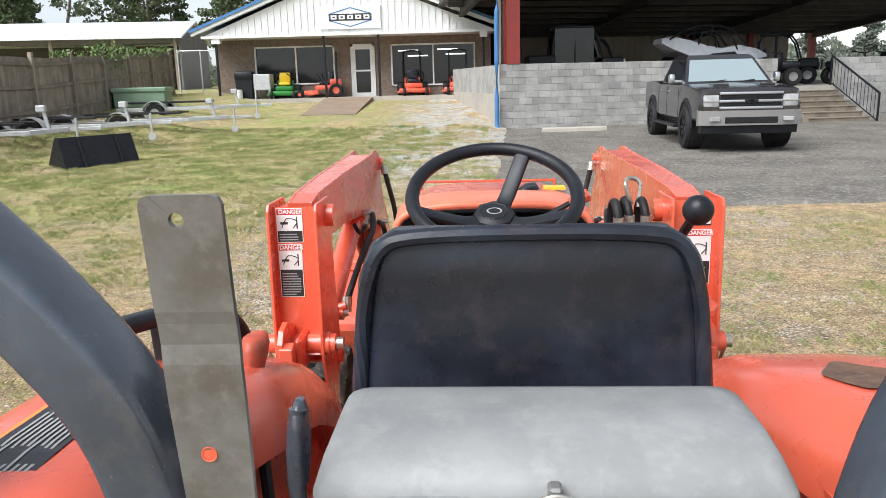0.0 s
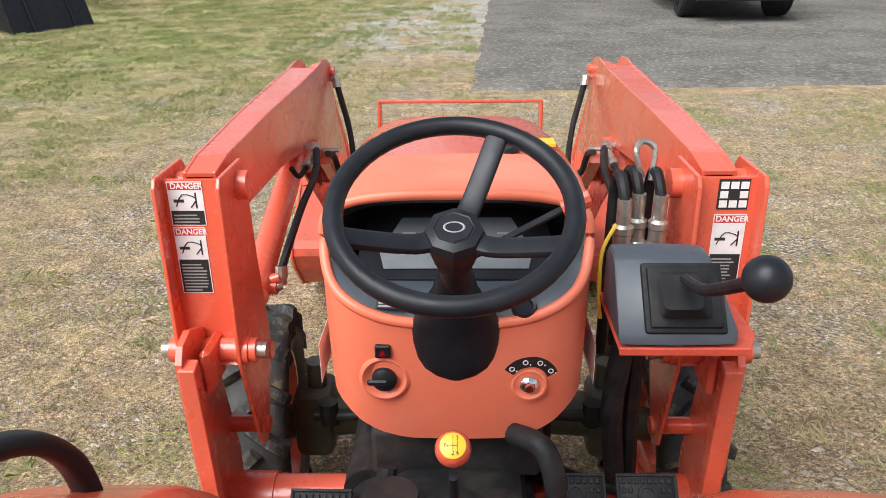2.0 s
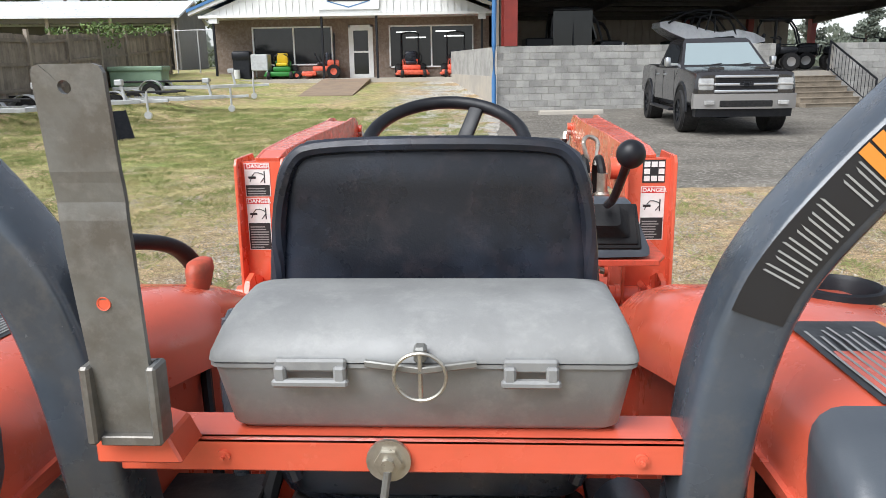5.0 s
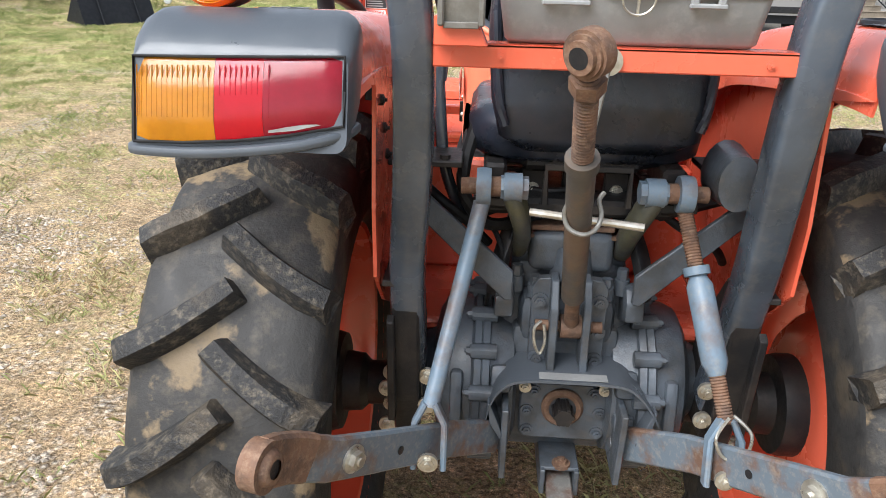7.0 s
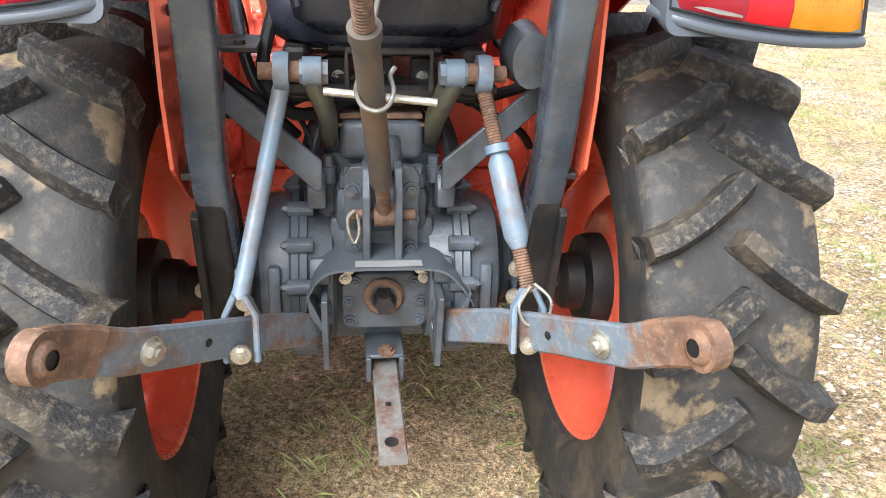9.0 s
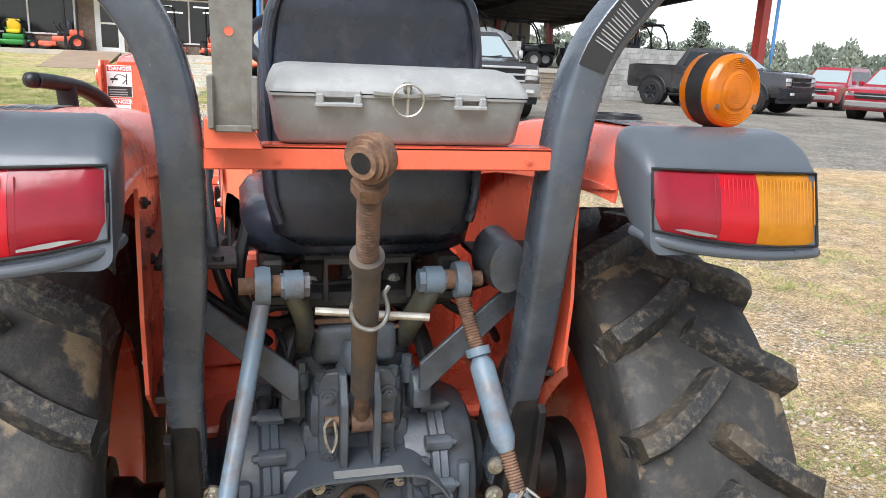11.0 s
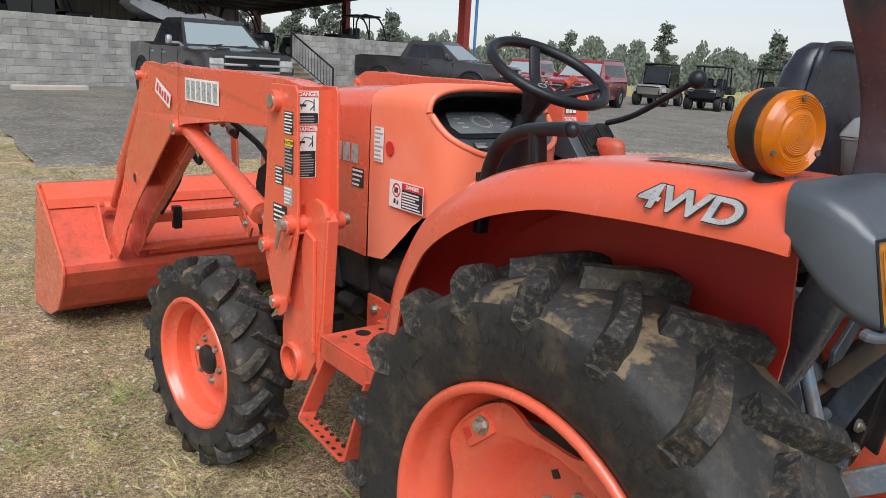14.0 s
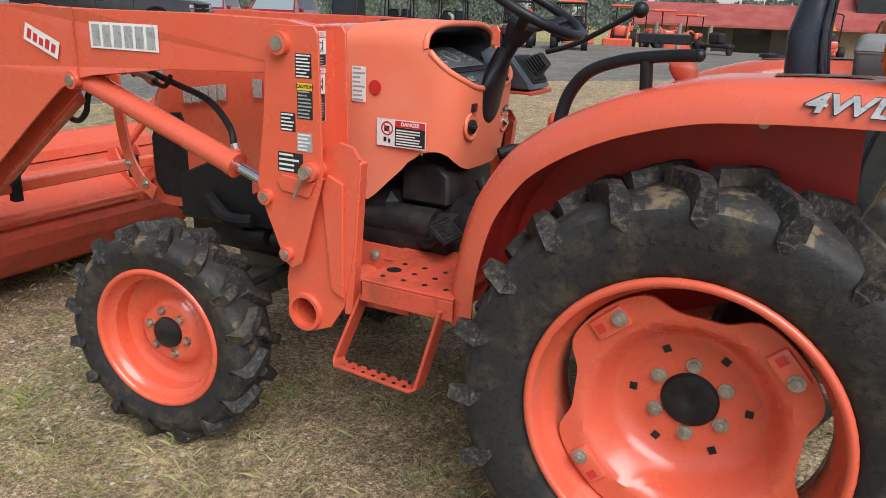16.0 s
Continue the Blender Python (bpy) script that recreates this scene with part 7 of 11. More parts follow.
# hydraulic block with its rounded ends
bm = B()
box(bm, (-0.076, -0.10, 0.842), (0.076, 0.10, 0.918), 0.016, seg=3)
rod(bm, (-0.105, -0.02, 0.868), (0.105, -0.02, 0.868), 0.042, seg=22)
lathe(bm, [(0.0, 0.03), (0.03, 0.03), (0.034, 0.024), (0.04, -0.03)], (0.004, -0.085, 0.862), "z", 20)
part("hydraulic_block", bm, CAST, trans, "cast hydraulic lift block", angle=30)
for x, y, h in ((-0.095, -0.085, 0.05), (0.098, -0.085, 0.05), (-0.062, -0.112, 0.04), (0.066, -0.112, 0.04)):
    bm = B()
    rod(bm, (x, y, 0.80), (x, y, 0.80 + h * 0.6), 0.014, seg=12)
    rod(bm, (x, y, 0.80 + h * 0.6), (x, y, 0.80 + h), 0.0105, seg=6)
    part("block_bolt", bm, CAST, trans)
# power take-off plate with its bolts
bm = B()
prism(bm, [(-0.076, 0.515), (-0.066, 0.503), (0.08, 0.503), (0.09, 0.515), (0.09, 0.60), (0.06, 0.625), (-0.046, 0.625), (-0.076, 0.60)], "y", -0.122, -0.095, 0.003)
part("pto_plate", bm, CAST, trans, "cast cover plate round the shaft", smooth=False)
for x, z in ((-0.06, 0.522), (0.074, 0.522), (-0.062, 0.565), (0.076, 0.565), (-0.05, 0.607), (0.064, 0.607)):
    bm = B()
    hexbolt(bm, (x, -0.123, z), (0, -1, 0), 0.0085, 0.009)
    part("plate_bolt", bm, CAST, trans)
for s in SIDES:
    bm = B()
    lathe(bm, [(0.13, 0.085 * s), (0.150, 0.092 * s), (0.156, 0.120 * s), (0.158, 0.136 * s), (0.170, 0.138 * s), (0.172, 0.150 * s), (0.170, 0.152 * s), (0.168, 0.1525 * s), (0.170, 0.154 * s), (0.172, 0.166 * s), (0.165, 0.169 * s), (0.154, 0.172 * s), (0.152, 0.205 * s), (0.142, 0.226 * s), (0.12, 0.238 * s), (0.088, 0.246 * s), (0.07, 0.27 * s), (0.056, 0.29 * s), (0.052, 0.34 * s)], (0, 0, 0.585), "x", 40)
    housing = part("axle_housing", bm, CAST, tractor, "blue-grey cast axle housing with a bolted flange", angle=30)
    for k in range(14):
        a = 2 * math.pi * (k + 0.5) / 14
        c = Vector((0, 0.172 * math.cos(a), 0.585 + 0.172 * math.sin(a)))
        bm = B()
        rod(bm, c + Vector((s * 0.126, 0, 0)), c + Vector((s * 0.172, 0, 0)), 0.015, seg=12)
        part("flange_lug", bm, CAST, housing, angle=30)
        bm = B()
        hexbolt(bm, c + Vector((s * 0.172, 0, 0)), (s, 0, 0), 0.008, 0.010)
        part("housing_bolt", bm, CAST, housing)
    for a_mid, wide in ((158, 12), (186, 9), (212, 12)):
        bm = B()
        m = Matrix.Translation((s * 0.115, 0, 0.585)) @ Matrix.Rotation(radians(a_mid), 4, "X")
        box(bm, (-0.02, 0.13, -0.0022 * wide), (0.02, 0.17, 0.0022 * wide), 0.010, m, seg=2)
        part("casting_rib", bm, CAST, housing, angle=30)
    bm = B()
    m = Matrix.Translation((s * 0.198, 0, 0.585)) @ Matrix.Rotation(radians(172), 4, "X")
    box(bm, (-0.012, 0.12, -0.05), (0.012, 0.163, 0.05), 0.008, m, seg=2)
    part("casting_rib", bm, CAST, housing, angle=30)
    # shoulder ear that carries the brace
    bm = B()
    prism(bm, [(-0.135, 0.765), (-0.05, 0.73), (-0.05, 0.80), (-0.08, 0.822), (-0.115, 0.824), (-0.135, 0.80)], "x", s * 0.10, s * 0.134, 0.006, seg=2)
    part("brace_ear", bm, CAST, trans, angle=30)
    # top link bracket: a bolted flange and a web that stands out
    bm = B()
    prism(bm, [(s * 0.032, 0.664), (s * 0.068, 0.664), (s * 0.068, 0.825), (s * 0.058, 0.842), (s * 0.032, 0.845)], "y", -0.132, -0.112, 0.002)
    prism(bm, [(-0.115, 0.85), (-0.145, 0.845), (-0.172, 0.80), (-0.174, 0.68), (-0.16, 0.66), (-0.115, 0.66)], "x", s * 0.022, s * 0.036, 0.002)
    part("toplink_plate", bm, CAST, trans, "bolted top link bracket", smooth=False)
    for z in (0.80, 0.742, 0.685):
        bm = B()
        hexbolt(bm, (s * 0.053, -0.133, z), (0, -1, 0), 0.0105, 0.010)
        part("bracket_bolt", bm, CAST, trans)
    # lift arm, lift rod, lower link
    bm = B()
    sweep(bm, smooth_path([(s * 0.098, -0.01, 0.855), (s * 0.094, -0.07, 0.885), (s * 0.092, -0.125, 0.93), (s * 0.102, -0.16, 0.975), (s * 0.115, -0.174, 1.012)], 4), rrect(0.03, 0.044, 0.012, 3), up=(0, 0.5, 0.87))
    arm = part("lift_arm", bm, ARM_OLIVE, tractor, "greasy dark lift arm")
    bm = B()
    rod(bm, (s * 0.09, -0.178, 1.021), (s * 0.135, -0.178, 1.021), 0.02, seg=6)
    rod(bm, (s * 0.10, -0.178, 1.021), (s * 0.13, -0.178, 1.021), 0.024, seg=16)
    part("arm_end", bm, STEEL_BLUE, arm)
    bm = B()
    rod(bm, (s * 0.135, -0.178, 1.021), (s * 0.152, -0.178, 1.021), 0.017, seg=14)
    rod(bm, (s * 0.174, -0.178, 1.021), (s * 0.2, -0.178, 1.021), 0.014, seg=12)
    part("rust_collar", bm, RUST, arm, "rusted pin collar")
    bm = B()
    lathe(bm, [(0.014, -0.012), (0.03, -0.012), (0.032, 0), (0.03, 0.012), (0.014, 0.012)], (s * 0.163, -0.18, 1.021), "x", 24, closed=True)
    part("rod_eye", bm, STEEL_BLUE, arm)
    bm = B()
    top, bot = Vector((s * 0.165, -0.185, 0.995)), Vector((s * 0.232, -0.345, 0.70))
    d = bot - top
    if s < 0:
        rod(bm, top, bot, 0.014, seg=14)
        liftrod = part("lift_rod", bm, STEEL_BLUE, tractor, "worn blue-grey lift rod")
    else:
        L_ = d.length
        prof = [(0.0, 0.27), (0.021, 0.27), (0.021, 0.31), (0.0135, 0.315), (0.021, 0.36), (0.021, 0.72), (0.0135, 0.78), (0.0, 0.78)]
        lathe(bm, [(r, h * L_) for r, h in prof], (0, 0, 0), "z", 16)
        aim = Matrix.Translation(top) @ d.to_track_quat("Z", "Y").to_matrix().to_4x4()
        bmesh.ops.transform(bm, matrix=aim, verts=bm.verts)
        liftrod = part("lift_rod", bm, STEEL_BLUE, tractor, "adjustable blue-grey lift rod with rusty threads")
        for h0, h1 in ((0.0, 0.275), (0.775, 1.0)):
            bm = B()
            lathe(bm, thread_profile(h0 * L_, h1 * L_, 0.0115, 0.013, 0.0048), (0, 0, 0), "z", 12)
            bmesh.ops.transform(bm, matrix=aim, verts=bm.verts)
            part("threaded_rod", bm, RUST, liftrod, "rusty threaded rod")
    bm = B()
    c = bot + Vector((0, 0.0, 0.0))
    for off in (-0.024, 0.024):
        sweep(bm, [c + Vector((0, 0, 0.0)) + Vector((off * 0.3, 0, 0.01)), c + Vector((off, -0.005, -0.025)), c + Vector((off, -0.02, -0.10))], rrect(0.010, 0.024, 0.003, 1), up=(0, 1, 0))
    part("clevis", bm, STEEL_BLUE, liftrod, "forked clevis")
    bm = B()
    hexbolt(bm, c + Vector((0.0, -0.035, -0.08)), (0, -1, 0), 0.011, 0.008)
    part("clevis_pin", bm, ZINC, liftrod)
    bm = B()
    if s < 0:
        pts = [(-0.118, -0.17, 0.535), (-0.2, -0.29, 0.605), (-0.305, -0.46, 0.692), (-0.352, -0.54, 0.735), (-0.388, -0.59, 0.772), (-0.402, -0.63, 0.795), (-0.408, -0.655, 0.806)]
    else:
        pts = [(0.118, -0.17, 0.535), (0.2, -0.30, 0.61), (0.275, -0.46, 0.685), (0.322, -0.56, 0.732), (0.352, -0.61, 0.77), (0.364, -0.65, 0.795), (0.368, -0.675, 0.806)]
    sweep(bm, pts[:5], rrect(0.016, 0.064, 0.004, 1))
    low = part("lower_link", bm, LINK_STEEL, tractor, "flat blue-grey lower link, chipped and rusty", smooth=False)
    bm = B()
    sweep(bm, [Vector(pts[3]).lerp(Vector(pts[4]), 0.6)] + pts[4:], rrect(0.021, 0.066, 0.005, 1))
    e = Vector(pts[-1])
    ax = (e - Vector(pts[-3])).cross(Vector((0, 0, 1))).normalized()
    rod(bm, e - ax * 0.0125, e + ax * 0.0125, 0.032, seg=24)
    part("ball_end", bm, RUST, low, "rusted ball end")
    bm = B()
    lathe(t := B(), [(0.012, -0.021), (0.019, -0.02), (0.0235, -0.012), (0.0235, 0.012), (0.019, 0.02), (0.012, 0.021)], (0, 0, 0), "z", 22)
    merge(bm, t, Matrix.Translation(e) @ ax.to_track_quat("Z", "Y").to_matrix().to_4x4())
    part("ball", bm, RUST, low, "rusty ball", angle=60)
    bm = B()
    rod(bm, e - ax * 0.0185, e + ax * 0.0185, 0.0122, seg=16)
    part("ball_bore", bm, GRIME, low)
    bm = B()
    nrm2 = (Vector(pts[2]) - Vector(pts[3])).cross(Vector((0, 0, 1))).normalized()
    if nrm2.y > 0:
        nrm2 = -nrm2
    hexbolt(bm, Vector(pts[2]).lerp(Vector(pts[3]), 0.6) + nrm2 * 0.009, nrm2, 0.014, 0.012)
    part("link_bolt", bm, ZINC, low, "zinc plated link bolt")
    bm = B()
    q = Vector(pts[1]).lerp(Vector(pts[2]), 0.74) + nrm2 * 0.0085
    rod(bm, q, q + nrm2 * 0.001, 0.007, seg=12)
    part("link_hole", bm, GRIME, low)
    bm = B()
    prism(bm, [(-0.22, 0.62), (-0.1, 0.62), (-0.1, 0.47), (-0.2, 0.46)], "x", s * 0.10, s * 0.112, 0.002)
    part("link_bracket", bm, CAST, trans, smooth=False)
    # valve box and plates beside the seat
    bm = B()
    box(bm, (min(s * 0.2, s * 0.325), -0.16, 1.045), (max(s * 0.2, s * 0.325), -0.05, 1.055), 0.002)
    rod(bm, (s * 0.23, -0.14, 1.055), (s * 0.23, -0.14, 1.062), 0.009, seg=6)
    rod(bm, (s * 0.28, -0.14, 1.055), (s * 0.28, -0.14, 1.062), 0.009, seg=6)
    part("side_plate", bm, GRIME, tractor, smooth=False)
bm = B()
arch = smooth_path([(-0.142, 0, 0.585), (-0.135, 0, 0.625), (-0.115, 0, 0.662), (-0.08, 0, 0.679), (0.0, 0, 0.682), (0.09, 0, 0.679), (0.125, 0, 0.662), (0.155, 0, 0.625), (0.168, 0, 0.60)], 3)
for dz in (0.0, -0.005):
    a_ = [bm.verts.new((p.x * (1 + dz), -0.212 + 0.05 * max(0, 0.66 - p.z), p.z + dz)) for p in arch]
    b_ = [bm.verts.new((p.x * (1 + dz), -0.07, p.z + dz)) for p in arch]
    for k in range(len(arch) - 1):
        bm.faces.new((a_[k], a_[k + 1], b_[k + 1], b_[k]))
bm.verts.ensure_lookup_table()
n_a = len(arch)
for k in range(n_a - 1):
    bm.faces.new((bm.verts[k], bm.verts[k + 1], bm.verts[2 * n_a + k + 1], bm.verts[2 * n_a + k]))
pto = part("pto_guard", bm, FENDER_GREY, tractor, "bent steel guard over the power take-off", angle=40)
bm = B()
box(bm, (-0.05, -0.208, 0.683), (0.07, -0.185, 0.684), 0)
part("guard_decal", bm, GREY_PLASTIC, pto, "worn white decal", smooth=False)
for x, t_ in ((-0.139, 0.03), (0.163, -0.03)):
    bm = B()
    prism(bm, [(x, 0.625), (x + t_ * 0.14, 0.626), (x + t_ * 1.1, 0.556), (x + t_ * 0.9, 0.55), (x + t_ * 0.2, 0.585)], "y", -0.208, -0.10, 0.001)
    part("guard_wing", bm, FENDER_GREY, pto, smooth=False)
bm = B()
for x, z in ((-0.062, 0.638), (0.074, 0.638), (-0.068, 0.618), (0.082, 0.618)):
    hexbolt(bm, (x, -0.126, z), (0, -1, 0), 0.008, 0.009)
part("guard_bolt", bm, ZINC, pto)
bm = B()
rod(bm, (0.005, -0.05, 0.576), (0.005, -0.165, 0.576), 0.0165, seg=16)
for k in range(6):
    a = 2 * math.pi * k / 6
    rod(bm, (0.005 + 0.016 * math.cos(a), -0.1, 0.576 + 0.016 * math.sin(a)), (0.005 + 0.016 * math.cos(a), -0.163, 0.576 + 0.016 * math.sin(a)), 0.0045, seg=6)
part("pto_shaft", bm, GRIME, tractor, "greasy splined shaft")
bm = B()
lathe(bm, [(0.026, -0.004), (0.034, -0.008), (0.04, 0.0), (0.04, 0.02)], (0.005, -0.128, 0.576), "y", 24)
part("shaft_seal", bm, RUST, trans)
# drawbar
bm = B()
box(bm, (-0.03, -0.16, 0.40), (-0.02, 0.1, 0.455), 0.002)
box(bm, (0.035, -0.16, 0.40), (0.045, 0.1, 0.455), 0.002)
box(bm, (-0.03, -0.15, 0.448), (0.045, -0.02, 0.456), 0.002)
hanger = part("drawbar_hanger", bm, CAST, tractor, "dark drawbar hanger", smooth=False)
bm = B()
sweep(bm, [(0.008, 0.1, 0.43), (0.008, -0.2, 0.412), (0.01, -0.395, 0.405)], rrect(0.05, 0.022, 0.003, 1))
part("drawbar", bm, DRAWBAR_STEEL, hanger, "worn steel drawbar", smooth=False)
bm = B()
rod(bm, (0.008, -0.362, 0.4165), (0.008, -0.362, 0.4185), 0.0125, seg=16)
rod(bm, (0.008, -0.26, 0.4205), (0.008, -0.26, 0.4225), 0.006, seg=12)
part("pin_hole", bm, GRIME, hanger)
bm = B()
hexbolt(bm, (0.011, -0.137, 0.457), (0, 0, 1), 0.012, 0.01)
part("drawbar_bolt", bm, RUST, hanger)
# top link
bm = B()
eye, foot = Vector((-0.054, -0.525, 1.272)), Vector((0.005, -0.14, 0.755))
d = foot - eye
eye
ax = Vector((0.94, 0.32, 0)).normalized()
rod(bm, eye + d * 0.28, eye + d * 0.83, 0.0195, seg=18)
rod(bm, eye + d * 0.27, eye + d * 0.30, 0.023, seg=18)
toplink = part("top_link", bm, TUBE_BROWN, tractor, "grimy brown top link tube with rusted ends")
aim = Matrix.Translation(eye) @ d.to_track_quat("Z", "Y").to_matrix().to_4x4()
bm = B()
lathe(bm, thread_profile(0.05 * d.length, 0.285 * d.length, 0.0128, 0.0148, 0.0055), (0, 0, 0), "z", 14)
bmesh.ops.transform(bm, matrix=aim, verts=bm.verts)
part("threaded_end", bm, RUST, toplink, "rusted threaded end")
bm = B()
rod(bm, eye + d * 0.83, foot, 0.012, 0.014, seg=12)
part("lower_end", bm, RUST, toplink, "rusted lower end")
bm = B()
rod(bm, eye + d * 0.055, eye + d * 0.085, 0.022, seg=6)
part("lock_nut", bm, RUST, toplink)
bm = B()
vdir = Vector((-0.62, -0.72, -0.2)).normalized()
for q0, q1, r in ((-0.011, 0.010, 0.0285), (-0.015, -0.011, 0.0245), (0.010, 0.014, 0.0245), (-0.022, 0.021, 0.019)):
    rod(bm, eye + vdir * q0, eye + vdir * q1, r, seg=22)
part("ball_eye", bm, RUST, toplink, "rusted ball eye")
bm = B()
rod(bm, eye + vdir * 0.0195, eye + vdir * 0.0214, 0.0125, seg=18)
rod(bm, eye - vdir * 0.0205, eye - vdir * 0.0224, 0.0125, seg=18)
part("eye_bore", bm, GRIME, toplink)
bm = B()
rod(bm, (-0.06, -0.14, 0.755), (0.06, -0.14, 0.755), 0.0105, seg=12)
rod(bm, (-0.015, -0.14, 0.755), (0.028, -0.14, 0.755), 0.022, seg=14)
part("foot_pin", bm, RUST, toplink)
bm = B()
tube(bm, [(-0.05, -0.155, 0.77), (-0.062, -0.165, 0.76), (-0.06, -0.168, 0.73), (-0.05, -0.168, 0.712), (-0.042, -0.165, 0.735), (-0.045, -0.16, 0.765)], 0.003, 6)
part("lynch_pin", bm, ZINC, toplink, "wire lynch pin")
# hanging rod, hook and cross pin
bm = B()
hexbolt(bm, (-0.006, -0.345, 1.245), (0, -1, 0), 0.012, 0.01)
rod(bm, (-0.006, -0.346, 1.245), (-0.006, -0.35, 1.245), 0.019, seg=20)
hang = part("rod_bolt", bm, ZINC, tractor, "zinc plated bolt with a hanging wire rod")
bm = B()
tube(bm, [(-0.006, -0.357, 1.24), (-0.022, -0.362, 1.14), (-0.043, -0.362, 1.06), (-0.048, -0.358, 1.035), (-0.04, -0.36, 1.015), (-0.02, -0.364, 1.008), (-0.003, -0.362, 1.016), (0.004, -0.356, 1.035), (0.0, -0.35, 1.055), (0.007, -0.345, 1.066)], 0.0036, 8)
part("hanging_rod", bm, GALV, hang)
bm = B()
rod(bm, (-0.094, -0.318, 1.024), (0.068, -0.345, 1.016), 0.006, seg=10)
part("cross_pin", bm, ZINC, tractor, "bright steel cross rod")
bm = B()
box(bm, (-0.085, -0.095, 0.905), (0.085, 0.06, 0.912), 0.002)
box(bm, (-0.074, -0.095, 0.92), (0.074, 0.05, 0.93), 0.002)
box(bm, (-0.05, -0.05, 0.93), (0.05, 0.06, 0.957), 0.008)
part("cover_plate", bm, RUST, trans, "rusty cover plate", smooth=False)
bm = B()
lathe(bm, [(0, 0.014), (0.02, 0.014), (0.024, 0.01), (0.024, -0.012)], (0.006, -0.075, 0.885), "z", 24)
box(bm, (-0.014, -0.079, 0.898), (0.026, -0.071, 0.904), 0.002)
m_cap = part("filler_cap", bm, DEC_RED, trans, "red oil filler cap")
m_cap.matrix_basis = Matrix.Translation((0.006, -0.075, 0.885)) @ Matrix.Rotation(radians(40), 4, "X") @ Matrix.Translation((-0.006, 0.075, -0.885))
# cables and small black parts beside the seat
bm = B()
tube(bm, [(-0.18, -0.05, 1.1), (-0.2, -0.1, 1.0), (-0.15, -0.1, 0.93), (-0.05, -0.05, 0.94)], 0.012, 8)
tube(bm, [(0.2, 0.0, 1.0), (0.16, -0.05, 0.95), (0.2, 0.02, 0.93), (0.3, 0.05, 0.95)], 0.012, 8)
tube(bm, [(-0.32, -0.1, 0.93), (-0.2, -0.09, 0.935), (-0.1, -0.05, 0.965)], 0.010, 8)
tube(bm, [(-0.15, -0.03, 0.72), (-0.14, -0.1, 0.82), (-0.10, -0.09, 0.93)], 0.004, 6)
part("wiring_loom", bm, BLACK_RUBBER, tractor, "black cables under the seat")
bm = B()
rows = []
for y, r in ((-0.22, 0.001), (-0.215, 0.036), (-0.13, 0.043), (-0.12, 0.03)):
    rows.append([(0.235 + r * 0.9 * math.cos(a), y, 1.05 + r * 1.25 * math.sin(a)) for a in (2 * math.pi * i / 18 for i in range(18))])
loft(bm, rows)
part("socket_cover", bm, CAST, tractor, "grey rubber socket cover", angle=60)
bm = B()
box(bm, (-0.32, 0.0, 0.66), (0.32, 0.5, 0.69), 0.01)
box(bm, (-0.3, 0.28, 0.69), (0.3, 0.33, 0.95), 0.01)
part("seat_deck", bm, ORANGE, tractor, "orange deck under the seat", smooth=False)
# lines, plates and clamps in the space below the seat
for pts_, r_ in (([(-0.29, -0.02, 1.0), (-0.26, -0.08, 0.985), (-0.19, -0.09, 0.93), (-0.15, -0.06, 0.88)], 0.009), ([(-0.10, 0.0, 1.0), (-0.07, -0.06, 0.985), (0.0, -0.07, 0.99), (0.06, -0.04, 0.975)], 0.006),
                 ([(0.13, -0.02, 0.99), (0.17, -0.08, 0.945), (0.25, -0.08, 0.90), (0.29, -0.03, 0.85)], 0.008), ([(-0.17, -0.06, 0.95), (-0.13, -0.11, 0.90), (-0.12, -0.10, 0.82)], 0.005)):
    bm = B()
    tube(bm, pts_, r_, 8)
    part("fuel_line", bm, BLACK_RUBBER, tractor)
for x in (-0.075, 0.0, 0.075):
    bm = B()
    box(bm, (x - 0.022, -0.05, 0.955), (x + 0.022, -0.03, 1.02), 0.003)
    sup = part("seat_bracket", bm, GRIME, tractor, "black stamped seat bracket", smooth=False)
    bm = B()
    hexbolt(bm, (x, -0.05, 0.985), (0, -1, 0), 0.008, 0.008)
    part("bracket_bolt", bm, ZINC, sup)
for x in (-0.145, 0.155):
    bm = B()
    prism(bm, [(-0.17, 0.985), (-0.09, 0.985), (-0.07, 0.995), (-0.17, 0.999)], "x", x - 0.035, x + 0.035, 0.001)
    part("spring_seat", bm, GRIME, tractor, smooth=False)
for s in SIDES:
    bm = B()
    sweep(bm, smooth_path([(s * 0.06, -0.02, 0.955), (s * 0.1, -0.06, 0.93), (s * 0.125, -0.1, 0.87), (s * 0.135, -0.11, 0.80)], 3), rrect(0.03, 0.022, 0.006, 2))
    part("lift_shaft_link", bm, GRIME, tractor, "greasy black linkage")
    for y, z in ((-0.31, 0.66), (-0.31, 0.72)):
        bm = B()
        hexbolt(bm, (s * 0.25, y + 0.13, z - 0.06), (0, -1, 0), 0.011, 0.01)
        part("mount_bolt", bm, ZINC, tractor, "zinc plated mount bolt")
    for k in range(3):
        bm = B()
        hexbolt(bm, (s * 0.3285, -0.2 + 0.03 * k, 1.16 - 0.05 * k), (-s, 0, 0), 0.006, 0.005)
        part("panel_screw", bm, GRIME, tractor)
bm = B()
tube(bm, [(0.235, -0.36, 0.725), (0.262, -0.372, 0.700), (0.255, -0.378, 0.665), (0.225, -0.378, 0.660), (0.21, -0.372, 0.690), (0.228, -0.362, 0.722)], 0.0028, 6)
part("lynch_ring", bm, ZINC, tractor, "wire lynch pin ring")


